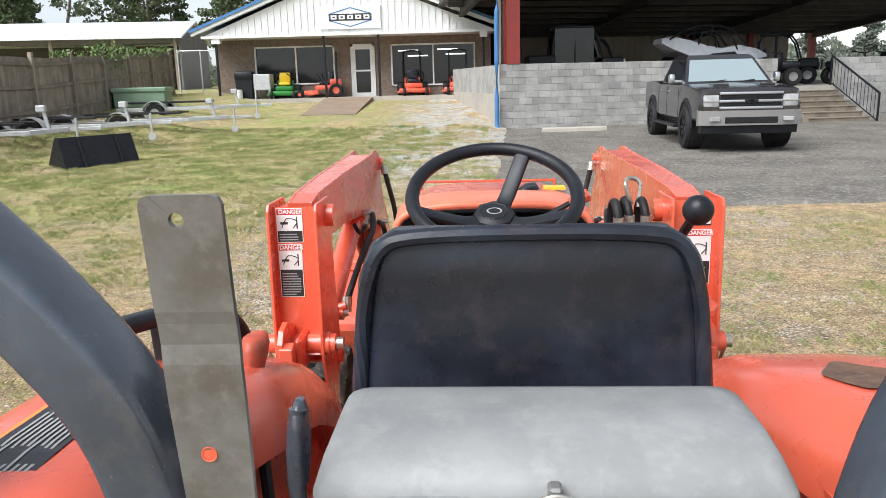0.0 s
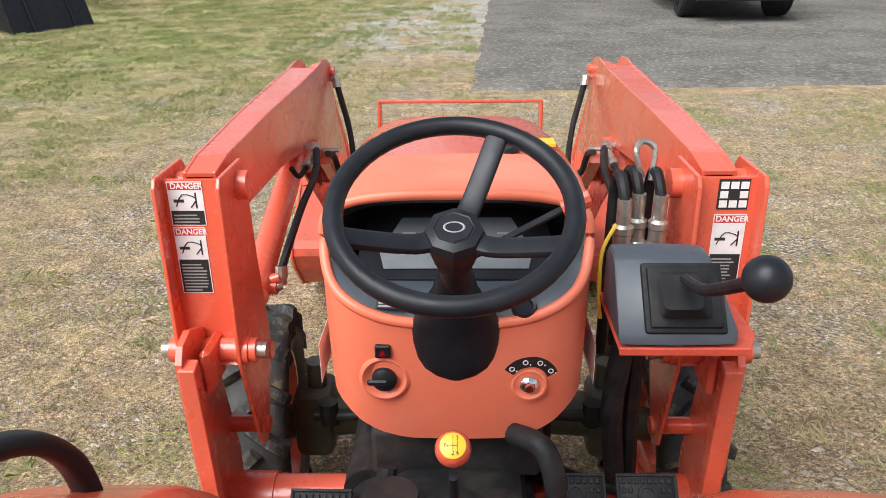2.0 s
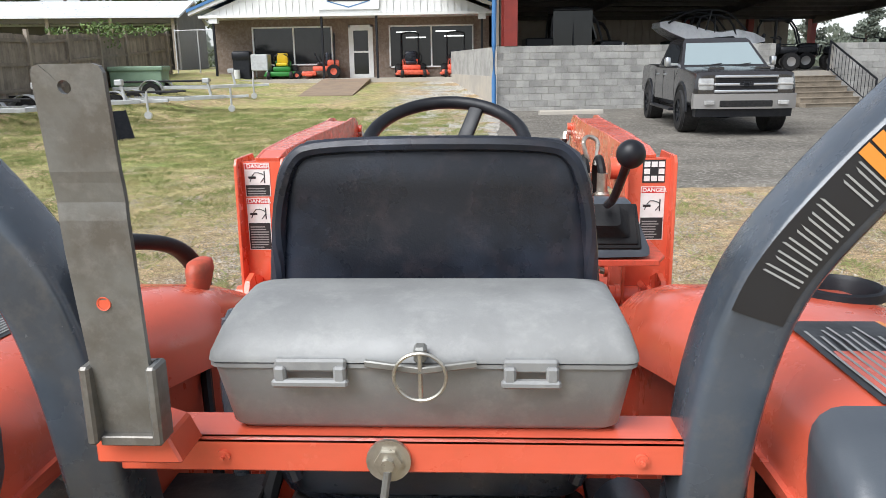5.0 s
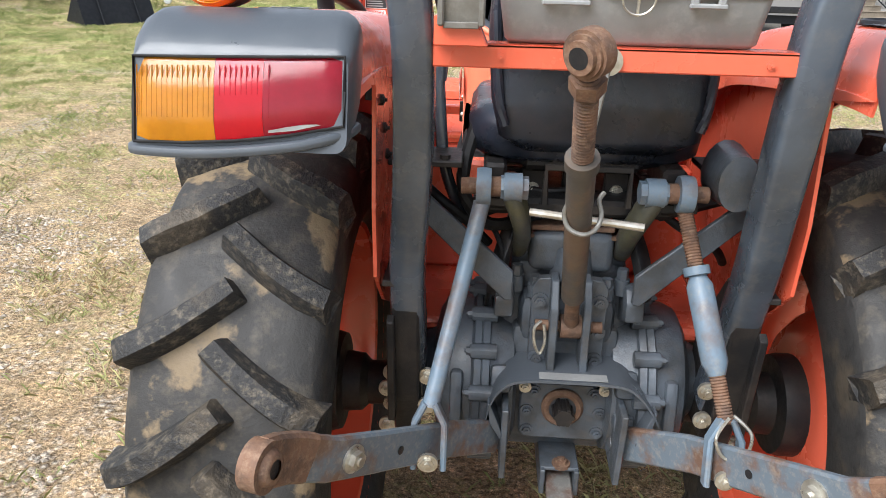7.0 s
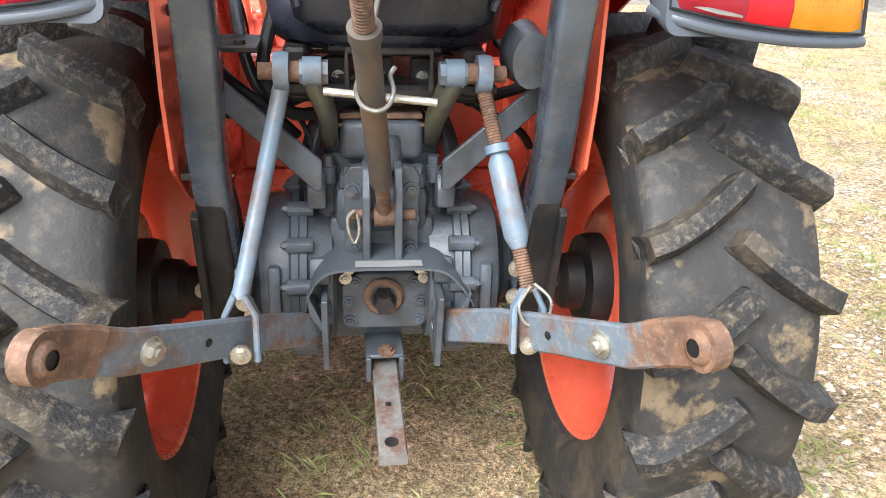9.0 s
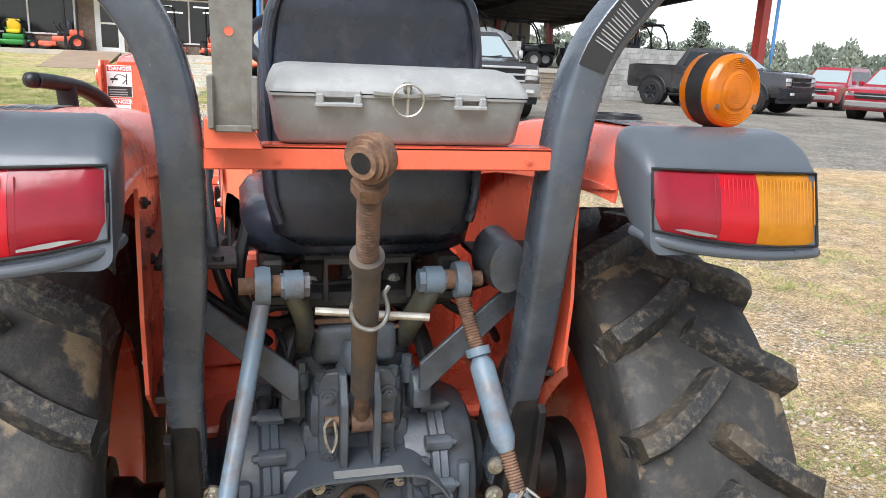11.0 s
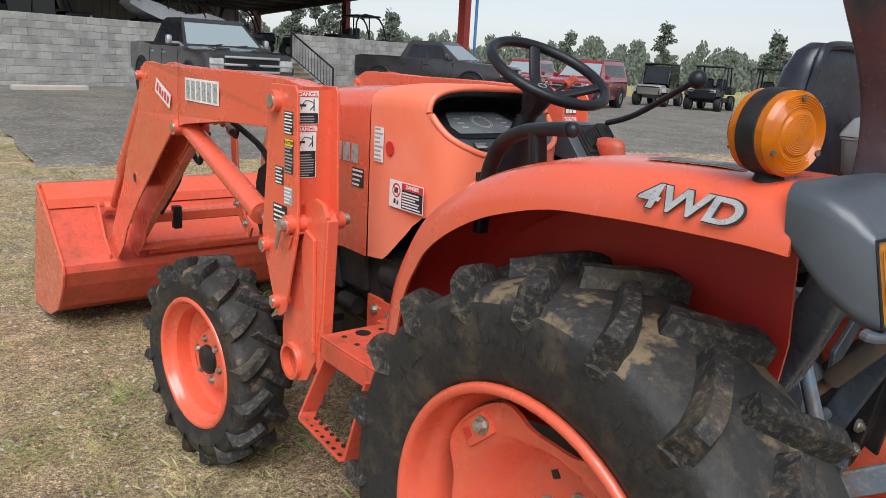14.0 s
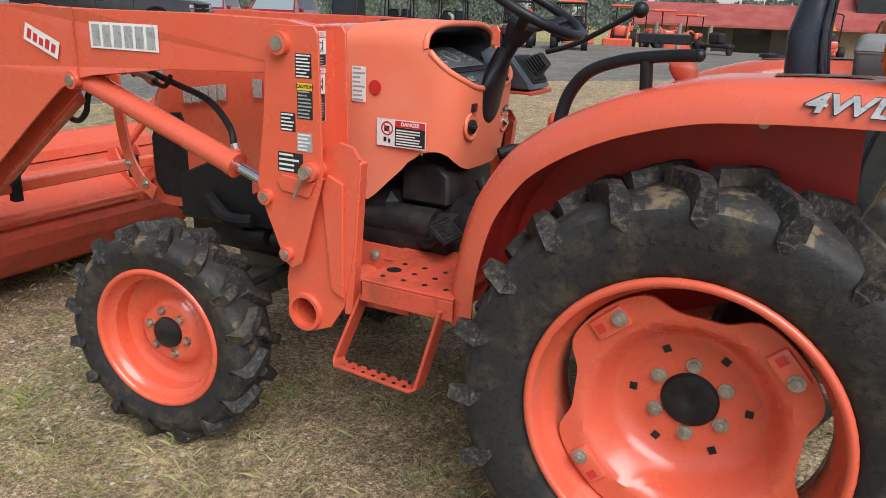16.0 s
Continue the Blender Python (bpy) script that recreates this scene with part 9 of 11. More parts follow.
def pickup(name, m, paint, grillemat, bumpermat, label, rimmat):
    """A crew-cab pickup, nose at -y, origin under its middle."""
    tk = empty(name, m, label, "pickup truck", "parked vehicles")
    L0, L1, H = -2.95, 2.95, 0.42
    bm = B()
    # lower body as stations along y: half width, bottom, top
    def ring(y, hw, z0, z1, hw_top):
        return [(-hw * 0.93, y, z0), (-hw, y, z0 + 0.12), (-hw, y, z1 - 0.28), (-hw_top, y, z1 - 0.03), (-hw_top * 0.9, y, z1), (0, y, z1 + 0.02), (hw_top * 0.9, y, z1), (hw_top, y, z1 - 0.03), (hw, y, z1 - 0.28), (hw, y, z0 + 0.12), (hw * 0.93, y, z0)]
    st = [(-2.86, 0.90, 0.62, 1.16, 0.86), (-2.78, 0.97, 0.55, 1.22, 0.92), (-2.5, 1.0, 0.52, 1.26, 0.94), (-1.45, 1.0, 0.50, 1.31, 0.95), (-1.2, 1.0, 0.48, 1.32, 0.96), (1.0, 1.0, 0.48, 1.33, 0.98), (1.15, 1.0, 0.52, 1.36, 0.98), (2.85, 1.0, 0.6, 1.36, 0.98), (2.92, 0.97, 0.62, 1.34, 0.95)]
    loft(bm, [ring(*q) for q in st])
    body = part("body", bm, paint, tk, angle=28)
    # wheel arch flares and dark wells
    for y in (-1.83, 1.83):
        for s in SIDES:
            bm = B()
            pts = [(s * 1.0, y + 0.56 * math.cos(a), 0.44 + 0.56 * math.sin(a)) for a in (math.pi * i / 12 for i in range(13))]
            sweep(bm, pts, rrect(0.07, 0.05, 0.015, 1), up=(s, 0, 0))
            part("arch_flare", bm, BLACK, body)
            bm = B()
            rod(bm, (s * 0.7, y, 0.5), (s * 1.003, y, 0.5), 0.51, seg=24)
            part("wheel_well", bm, BLACK_RUBBER, body)
            vehicle_wheel(tk, (s * 0.9, y, 0.43), 0.43, 0.3, rimmat, s)
    # cab
    bm = B()
    cab = [[(x * 0.93, -1.28, 1.30) for x in (-1, 1)], ]
    def cring(y, hw, z0):
        return [(-hw, y, z0), (hw, y, z0)]
    a = [(-0.92, -1.30, 1.30), (0.92, -1.30, 1.30), (0.93, 1.05, 1.32), (-0.93, 1.05, 1.32)]
    b = [(-0.72, -0.52, 1.86), (0.72, -0.52, 1.86), (0.74, 0.78, 1.88), (-0.74, 0.78, 1.88)]
    c = [(-0.66, -0.40, 1.93), (0.66, -0.40, 1.93), (0.68, 0.68, 1.94), (-0.68, 0.68, 1.94)]
    loft(bm, [a, b, c])
    part("cab", bm, paint, tk, angle=20)
    bm = B()
    def lerp3(p, q, t):
        return Vector(p) + (Vector(q) - Vector(p)) * t
    n_ = Vector((0, -0.6, 0.8)) * 0.006
    bm.faces.new([bm.verts.new(v + n_) for v in (lerp3(a[0], b[0], 0.1) + Vector((0.07, 0, 0)), lerp3(a[1], b[1], 0.1) - Vector((0.07, 0, 0)), lerp3(a[1], b[1], 0.93) - Vector((0.06, 0, 0)), lerp3(a[0], b[0], 0.93) + Vector((0.06, 0, 0)))])
    part("windscreen", bm, WIND, tk, "tinted windscreen", smooth=False)
    for s in SIDES:
        for y0, y1 in ((0.16, 0.5), (0.54, 0.88)):
            A0, A1 = (a[0], a[3]) if s < 0 else (a[1], a[2])
            B0, B1 = (b[0], b[3]) if s < 0 else (b[1], b[2])
            bm = B()
            n2 = Vector((s * 0.94, 0, 0.34)) * 0.006
            lo0, lo1, hi0, hi1 = lerp3(A0, A1, y0), lerp3(A0, A1, y1), lerp3(B0, B1, max(y0 - 0.1, 0.04)), lerp3(B0, B1, y1)
            bm.faces.new([bm.verts.new(v + n2) for v in (lerp3(lo0, hi0, 0.08), lerp3(lo1, hi1, 0.08), lerp3(lo1, hi1, 0.88), lerp3(lo0, hi0, 0.88))])
            part("side_window", bm, GLASS_DARK, tk, smooth=False)
        bm = B()
        box(bm, (s * 1.02 - 0.06 + s * 0.1, -0.98, 1.33), (s * 1.02 + 0.06 + s * 0.1, -0.8, 1.53), 0.04, seg=2)
        box(bm, (min(s * 0.9, s * 1.08), -0.9, 1.35), (max(s * 0.9, s * 1.08), -0.84, 1.4))
        part("door_mirror", bm, grillemat, tk, "bright door mirror")
        for y in (-0.05, 0.85):
            bm = B()
            box(bm, (s * 1.0 - 0.015, y - 0.1, 1.13), (s * 1.0 + 0.02, y + 0.1, 1.17), 0.01)
            part("door_handle", bm, grillemat, tk)
        bm = B()
        for y in (-1.1, 0.1, 1.08):
            box(bm, (s * 1.0 - 0.004, y - 0.008, 0.6), (s * 1.0 + 0.0035, y + 0.008, 1.25))
        part("door_gap", bm, BLACK_RUBBER, body, smooth=False)
        bm = B()
        sweep(bm, [(s * 1.03, -1.15, 0.42), (s * 1.03, 1.1, 0.42)], rrect(0.14, 0.06, 0.02, 2))
        part("side_step", bm, BLACK, tk)
        bm = B()
        box(bm, (s * 0.75 - 0.15, -2.875, 0.87), (s * 0.75 + 0.15, -2.79, 1.11), 0.03, seg=2)
        part("headlamp", bm, HEADLAMP, tk, "stacked clear headlamp")
        bm = B()
        box(bm, (s * 0.74 - 0.16, -2.89, 0.98), (s * 0.74 + 0.16, -2.82, 1.0), 0)
        part("headlamp_bar", bm, grillemat, tk, smooth=False)
        bm = B()
        box(bm, (s * 0.7 - 0.1, -3.005, 0.6), (s * 0.7 + 0.1, -2.95, 0.68), 0.01)
        part("fog_lamp", bm, HEADLAMP, tk)
    bm = B()
    box(bm, (-0.57, -2.89, 0.84), (0.57, -2.82, 1.14), 0.02)
    gr = part("grille", bm, BLACK_RUBBER, tk)
    for z in (1.135, 0.985, 0.855):
        bm = B()
        box(bm, (-0.6, -2.915, z - 0.026), (0.6, -2.86, z + 0.026), 0.012, seg=2)
        part("grille_bar", bm, grillemat, gr)
    for z in (0.905, 0.94, 1.03, 1.07):
        bm = B()
        box(bm, (-0.55, -2.9, z - 0.006), (0.55, -2.87, z + 0.006))
        part("grille_slat", bm, BLACK, gr, smooth=False)
    bm = B()
    box(bm, (-0.13, -2.93, 0.965), (0.13, -2.91, 1.01), 0.006)
    box(bm, (-0.05, -2.93, 0.945), (0.05, -2.91, 1.03), 0.006)
    part("grille_mark", bm, BLACK, gr)
    bm = B()
    rows = []
    for x in (-0.98, -0.9, -0.5, 0.5, 0.9, 0.98):
        y = -2.98 + 0.12 * (abs(x) / 0.98) ** 4
        rows.append([(x, y, 0.52), (x, y, 0.8), (x, -2.7, 0.82), (x, -2.7, 0.5)])
    loft(bm, rows)
    bp = part("bumper", bm, bumpermat, tk, "grey front bumper")
    bm = B()
    box(bm, (-0.5, -2.99, 0.56), (0.5, -2.96, 0.68), 0.01)
    part("bumper_intake", bm, BLACK_RUBBER, bp)
    bm = B()
    rows = [[(x, -2.9 + 0.1 * abs(x) ** 3, 0.36), (x, -2.93 + 0.1 * abs(x) ** 3, 0.52), (x, -2.6, 0.52), (x, -2.6, 0.36)] for x in (-0.92, -0.5, 0.5, 0.92)]
    loft(bm, rows)
    part("air_dam", bm, BLACK, bp)
    bm = B()
    box(bm, (-0.8, -2.2, 0.35), (0.8, 2.5, 0.6), 0.05)
    part("underbody", bm, BLACK_RUBBER, tk)
    bm = B()
    box(bm, (-0.85, 1.2, 1.355), (0.85, 2.8, 1.372))
    part("bed_cover", bm, BLACK_RUBBER, tk, smooth=False)
    bm = B()
    for x in (-0.3, 0.3):
        tube(bm, [(x - 0.3, -1.33, 1.315), (x + 0.25, -1.25, 1.38)], 0.012, 6, 1)
    part("wiper", bm, BLACK_RUBBER, tk)
    bm = B()
    for x in (-0.45, 0.45):
        prism(bm, [(x - 0.15, -2.4), (x + 0.15, -2.4), (x + 0.1, -1.5), (x - 0.1, -1.5)], "z", 1.27, 1.315, 0.01)
    part("bonnet_bulge", bm, paint, body)
    return tk


pickup("pickup_truck", pose(5.35, 17.2, ground_z(5, 17) + 0.02, 0, 0, -2), CARBLACK, CHROMEY, GREY_BUMPER, "dark grey pickup truck with chrome grille on asphalt", BLACK)
pickup("pickup_truck", pose(15.3, 21.1, ground_z(15, 21) + 0.02, 0, 0, 24), CARBLACK, CARBLACK, BLACK, "black pickup truck with dark grille", BLACK)


def suv(m, paint, label):
    sv = empty("suv", m, label, "car", "parked vehicles")
    bm = B()
    def ring(y, hw, z0, z1):
        return [(-hw * 0.94, y, z0), (-hw, y, z0 + 0.15), (-hw, y, z1 - 0.12), (-hw * 0.92, y, z1), (hw * 0.92, y, z1), (hw, y, z1 - 0.12), (hw, y, z0 + 0.15), (hw * 0.94, y, z0)]
    loft(bm, [ring(*q) for q in ((-2.2, 0.78, 0.4, 0.85), (-2.1, 0.88, 0.32, 0.95), (-1.9, 0.9, 0.3, 1.0), (-1.0, 0.91, 0.28, 1.06), (2.1, 0.91, 0.3, 1.1), (2.2, 0.86, 0.4, 1.05))])
    body = part("body", bm, paint, sv, angle=28)
    bm = B()
    a = [(-0.84, -1.05, 1.05), (0.84, -1.05, 1.05), (0.86, 2.15, 1.08), (-0.86, 2.15, 1.08)]
    b = [(-0.68, -0.35, 1.62), (0.68, -0.35, 1.62), (0.72, 1.95, 1.64), (-0.72, 1.95, 1.64)]
    c = [(-0.6, -0.2, 1.7), (0.6, -0.2, 1.7), (0.64, 1.8, 1.72), (-0.64, 1.8, 1.72)]
    loft(bm, [a, b, c])
    part("cabin", bm, paint, sv, angle=20)
    def quad(pts, mat, nm):
        bm = B()
        bm.faces.new([bm.verts.new(p) for p in pts])
        part(nm, bm, mat, sv, smooth=False)
    def L(p, q, t):
        return Vector(p) + (Vector(q) - Vector(p)) * t
    o = Vector((0, -0.006, 0.006))
    quad([L(a[0], b[0], 0.1) + o + Vector((0.06, 0, 0)), L(a[1], b[1], 0.1) + o - Vector((0.06, 0, 0)), L(a[1], b[1], 0.93) + o - Vector((0.05, 0, 0)), L(a[0], b[0], 0.93) + o + Vector((0.05, 0, 0))], WIND, "windscreen")
    for s in SIDES:
        A0, A1, B0, B1 = (a[0], a[3], b[0], b[3]) if s < 0 else (a[1], a[2], b[1], b[2])
        o = Vector((s * 0.007, 0, 0.002))
        for t0, t1 in ((0.16, 0.42), (0.45, 0.7), (0.73, 0.94)):
            lo0, lo1, hi0, hi1 = L(A0, A1, t0), L(A0, A1, t1), L(B0, B1, max(t0 - 0.1, 0.04)), L(B0, B1, t1)
            quad([L(lo0, hi0, 0.1) + o, L(lo1, hi1, 0.1) + o, L(lo1, hi1, 0.88) + o, L(lo0, hi0, 0.88) + o], GLASS_DARK, "side_window")
        for y in (-1.32, 1.32):
            bm = B()
            rod(bm, (s * 0.6, y, 0.36), (s * 0.913, y, 0.36), 0.4, seg=22)
            part("wheel_well", bm, BLACK_RUBBER, body)
            vehicle_wheel(sv, (s * 0.83, y, 0.35), 0.35, 0.22, CHROMEY, s)
        bm = B()
        box(bm, (s * 0.66 - 0.15, -2.2, 0.72), (s * 0.66 + 0.15, -2.1, 0.88), 0.03)
        part("headlamp", bm, HEADLAMP, sv)
        bm = B()
        box(bm, (s * 1.0 - 0.08, -0.85, 1.05), (s * 1.0 + 0.08, -0.72, 1.2), 0.03)
        part("door_mirror", bm, paint, sv)
        bm = B()
        sweep(bm, [(s * 0.6, 0.0, 1.75), (s * 0.62, 1.7, 1.77)], rrect(0.03, 0.03, 0.005, 1))
        part("roof_rail", bm, GREY_BUMPER, sv)
    bm = B()
    box(bm, (-0.5, -2.23, 0.68), (0.5, -2.15, 0.86), 0.02)
    part("grille", bm, BLACK_RUBBER, sv)
    bm = B()
    box(bm, (-0.52, -2.24, 0.76), (0.52, -2.17, 0.79), 0.005)
    part("grille_bar", bm, CHROMEY, sv)
    bm = B()
    box(bm, (-0.8, -2.24, 0.4), (0.8, -2.1, 0.62), 0.05)
    part("bumper", bm, GREY_BUMPER, sv)


suv(pose(20.6, 18.7, ground_z(20, 18) + 0.02, 0, 0, -68), CARRED, "maroon sport utility car with grey bumper")
suv(pose(24.0, 25.5, ground_z(24, 25) + 0.02, 0, 0, -60), CARRED, "maroon sport utility car parked behind another")


def utv(name, m, paint, roof, label, cab=False, group="utility vehicles in a row", doors=False):
    u = empty(name, m, label, "utility vehicle", group)
    for s in SIDES:
        for y in (-1.0, 1.0):
            bm = B()
            mini_wheel(bm, (s * 0.62, y, 0.33), 0.33, 0.26)
            part("wheel", bm, [BLACK_RUBBER, GREY_BUMPER], u)
        bm = B()
        tube(bm, [(s * 0.62, -0.75, 0.95), (s * 0.58, -0.4, 1.75), (s * 0.58, 0.6, 1.82), (s * 0.6, 0.75, 1.0)], 0.035, 8, 3)
        tube(bm, [(s * 0.58, 0.1, 1.8), (s * 0.62, 0.1, 0.8)], 0.03, 6, 1)
        part("roll_cage", bm, BLACK, u)
        bm = B()
        box(bm, (s * 0.45 - 0.12, -1.42, 0.78), (s * 0.45 + 0.12, -1.34, 0.9), 0.02)
        part("headlamp", bm, HEADLAMP, u)
        bm = B()
        prism(bm, [(-1.35, 0.62), (-0.7, 0.62), (-0.6, 0.8), (-1.25, 0.85)], "x", s * 0.5, s * 0.75, 0.02)
        part("front_wing", bm, paint, u)
        bm = B()
        box(bm, (s * 0.28 - 0.24, 0.1, 0.72), (s * 0.28 + 0.24, 0.5, 0.86), 0.05)
        box(bm, (s * 0.28 - 0.22, 0.45, 0.8), (s * 0.28 + 0.22, 0.58, 1.35), 0.05)
        part("seat", bm, VINYL, u)
    bm = B()
    box(bm, (-0.58, -1.4, 0.5), (0.58, -0.7, 0.95), 0.1, seg=2)
    box(bm, (-0.62, -0.75, 0.35), (0.62, 0.75, 0.55), 0.03)
    part("front_body", bm, paint, u)
    bm = B()
    box(bm, (-0.68, 0.68, 0.7), (0.68, 1.5, 1.05), 0.04)
    part("cargo_box", bm, BLACK, u)
    bm = B()
    sweep(bm, [(-0.5, -1.45, 0.5), (-0.5, -1.5, 0.85), (0.5, -1.5, 0.85), (0.5, -1.45, 0.5)], circle(0.03, 6), up=(0, 1, 0))
    part("bull_bar", bm, BLACK, u)
    if roof:
        bm = B()
        box(bm, (-0.64, -0.45, 1.8), (0.64, 0.72, 1.88), 0.03)
        part("roof", bm, BLACK, u)
    if cab:
        bm = B()
        box(bm, (-0.56, -0.62, 1.0), (0.56, -0.58, 1.78), 0.0, Matrix.Translation((0, -0.6, 1.0)) @ Matrix.Rotation(radians(-18), 4, "X") @ Matrix.Translation((0, 0.6, -1.0)))
        box(bm, (-0.62, -0.45, 0.6), (-0.59, 0.7, 1.8))
        box(bm, (0.59, -0.45, 0.6), (0.62, 0.7, 1.8))
        part("cab_glazing", bm, GLASS_DARK, u, smooth=False)
    return u


# in the open store
utv("cab_utility_vehicle", WALLM @ pose(3.5, 3.4, 1.2, 0, 0, 80) @ Matrix.Scale(1.14, 4), BLACK, True, "black utility vehicle with closed cab", True, "vehicles in the store")
sp = utv("sport_utility_vehicle", WALLM @ pose(8.3, 3.0, 1.2, 0, 0, 88), CARWHITE, False, "white and black sport side-by-side with open cage", False, "vehicles in the store")
bm = B()
rows = []
for y, w, z0, z1 in ((-2.0, 0.2, 1.0, 1.1), (-1.45, 0.55, 0.92, 1.28), (-0.75, 0.74, 0.85, 1.40), (-0.1, 0.76, 0.95, 1.30), (0.5, 0.76, 0.95, 1.42), (1.1, 0.72, 1.08, 1.60), (1.6, 0.55, 1.3, 1.72), (1.95, 0.4, 1.5, 1.66)):
    rows.append([(-w, y, z0), (-w * 0.8, y, z1), (w * 0.8, y, z1), (w, y, z0)])
loft(bm, rows)
part("side_panel", bm, CARWHITE, sp, "white sculpted body panels", smooth=False)
for s in SIDES:
    bm = B()
    tube(bm, [(s * 0.68, -1.0, 1.36), (s * 0.6, -0.35, 1.95), (s * 0.6, 0.6, 2.05), (s * 0.6, 1.2, 1.92), (s * 0.55, 1.75, 1.62)], 0.032, 8, 3)
    tube(bm, [(s * 0.6, 0.25, 2.02), (s * 0.68, 0.45, 1.38)], 0.028, 6, 1)
    part("long_cage", bm, BLACK, sp)
    bm = B()
    prism(bm, [(-0.7, 1.0), (0.4, 1.0), (0.35, 1.12), (-0.5, 1.18)], "x", s * 0.755, s * 0.772, 0.004)
    part("door_panel", bm, BLACK, sp, smooth=False)
utv("open_utility_vehicle", WALLM @ pose(4.9, 5.5, 1.2, 0, 0, 70), BLACK, False, "black utility vehicle behind others", False, "vehicles in the store")
utv("open_utility_vehicle", WALLM @ pose(12.2, 5.0, 1.2, 0, 0, 60), BLACK, True, "black utility vehicle with roof", False, "vehicles in the store")
utv("open_utility_vehicle", WALLM @ pose(16.0, 1.7, 1.2, 0, 0, 80), BLACK, True, "grey utility vehicle with bare roll cage", False, "vehicles in the store")
atv = empty("quad_bike", WALLM @ pose(9.75, 1.7, 1.2, 0, 0, 75), "black quad bike at the top of the steps", "quad bike", "vehicles in the store")
for s in SIDES:
    for y in (-0.65, 0.65):
        bm = B()
        mini_wheel(bm, (s * 0.42, y, 0.3), 0.3, 0.24)
        part("wheel", bm, [BLACK_RUBBER, GREY_BUMPER], atv)
bm = B()
box(bm, (-0.4, -0.9, 0.55), (0.4, -0.3, 0.8), 0.1, seg=2)
box(bm, (-0.4, 0.3, 0.55), (0.4, 0.95, 0.8), 0.1, seg=2)
box(bm, (-0.18, -0.4, 0.5), (0.18, 0.6, 0.9), 0.08, seg=2)
part("body", bm, BLACK, atv)
bm = B()
tube(bm, [(-0.4, -0.2, 1.12), (-0.12, -0.4, 1.05), (0.12, -0.4, 1.05), (0.4, -0.2, 1.12)], 0.02, 8)
rod(bm, (0, -0.42, 0.8), (0, -0.4, 1.05), 0.03)
part("handlebar", bm, BLACK, atv)
for y in (-0.6, 0.65):
    bm = B()
    for k in range(5):
        rod(bm, (-0.3, y - 0.2 + 0.1 * k, 0.86), (0.3, y - 0.2 + 0.1 * k, 0.86), 0.012, seg=6)
    for x in (-0.3, 0.3):
        rod(bm, (x, y - 0.22, 0.86), (x, y + 0.22, 0.86), 0.015, seg=6)
    part("carrier_rack", bm, BLACK, atv)
for s_, d_ in ((13.2, 2.0), (14.4, 2.4)):
    q = copy_thing(atv, WALLM @ pose(s_, d_, 1.2, 0, 0, 95))

# row of utility vehicles across the road
ROW = [(27.6, 20.6, GREY_BUMPER, True, True, "grey utility vehicle with windscreen"), (28.0, 18.2, BLACK, True, False, "black utility vehicle with roof"), (28.3, 15.6, GREY_BUMPER, True, False, "grey camouflage utility vehicle with roof"),
       (28.6, 12.6, CARRED, True, False, "red sport side-by-side on large tyres"), (29.0, 10.4, BLACK, True, False, "black utility vehicle with roof")]
for x, y, p, r, c, lab in ROW:
    utv("utility_vehicle", pose(x, y, ground_z(x, y), 0, 0, -72), p, r, lab, c)


# ---- left side: shed, fence, trailers ----
shed = empty("pole_shed", look((-18.2, 45.4, 1.2), (-18.2 - 0.88, 45.4 - 0.475, 1.2)) @ Matrix.Identity(4), "open pole shed with white metal roof and grey end wall", "shed")
su = Vector((-0.985, -0.17, 0)).normalized()
sn = Vector((-0.17, 0.985, 0)).normalized()
SM = Matrix((su, sn, Vector((0, 0, 1)))).transposed().to_4x4()
SM.translation = (-18.2, 45.4, 0.9)
shed.matrix_world = SM
bm = B()
prism(bm, [(-0.4, 3.62), (4.6, 4.85), (9.6, 3.62), (9.6, 3.72), (4.6, 4.97), (-0.4, 3.74)], "x", -0.3, 19)
part("roof", bm, SHED_METAL, shed, "white metal roof", smooth=False)
bm = B()
prism(bm, [(0, 0), (9.2, 0), (9.2, 3.66), (4.6, 4.82), (0, 3.66)], "x", 0.0, -0.1)
box(bm, (0, 9.1, 0), (19, 9.2, 3.66))
part("end_wall", bm, SHED_GREY, shed, smooth=False)
for k in range(6):
    bm = B()
    box(bm, (0.1 + 3.6 * k, 0.0, 0), (0.3 + 3.6 * k, 0.2, 3.66))
    part("timber_post", bm, WOOD, shed, smooth=False)
bm = B()
box(bm, (0, 0.05, 3.36), (19, 0.15, 3.68))
part("eave_beam", bm, SHED_GREY, shed, smooth=False)

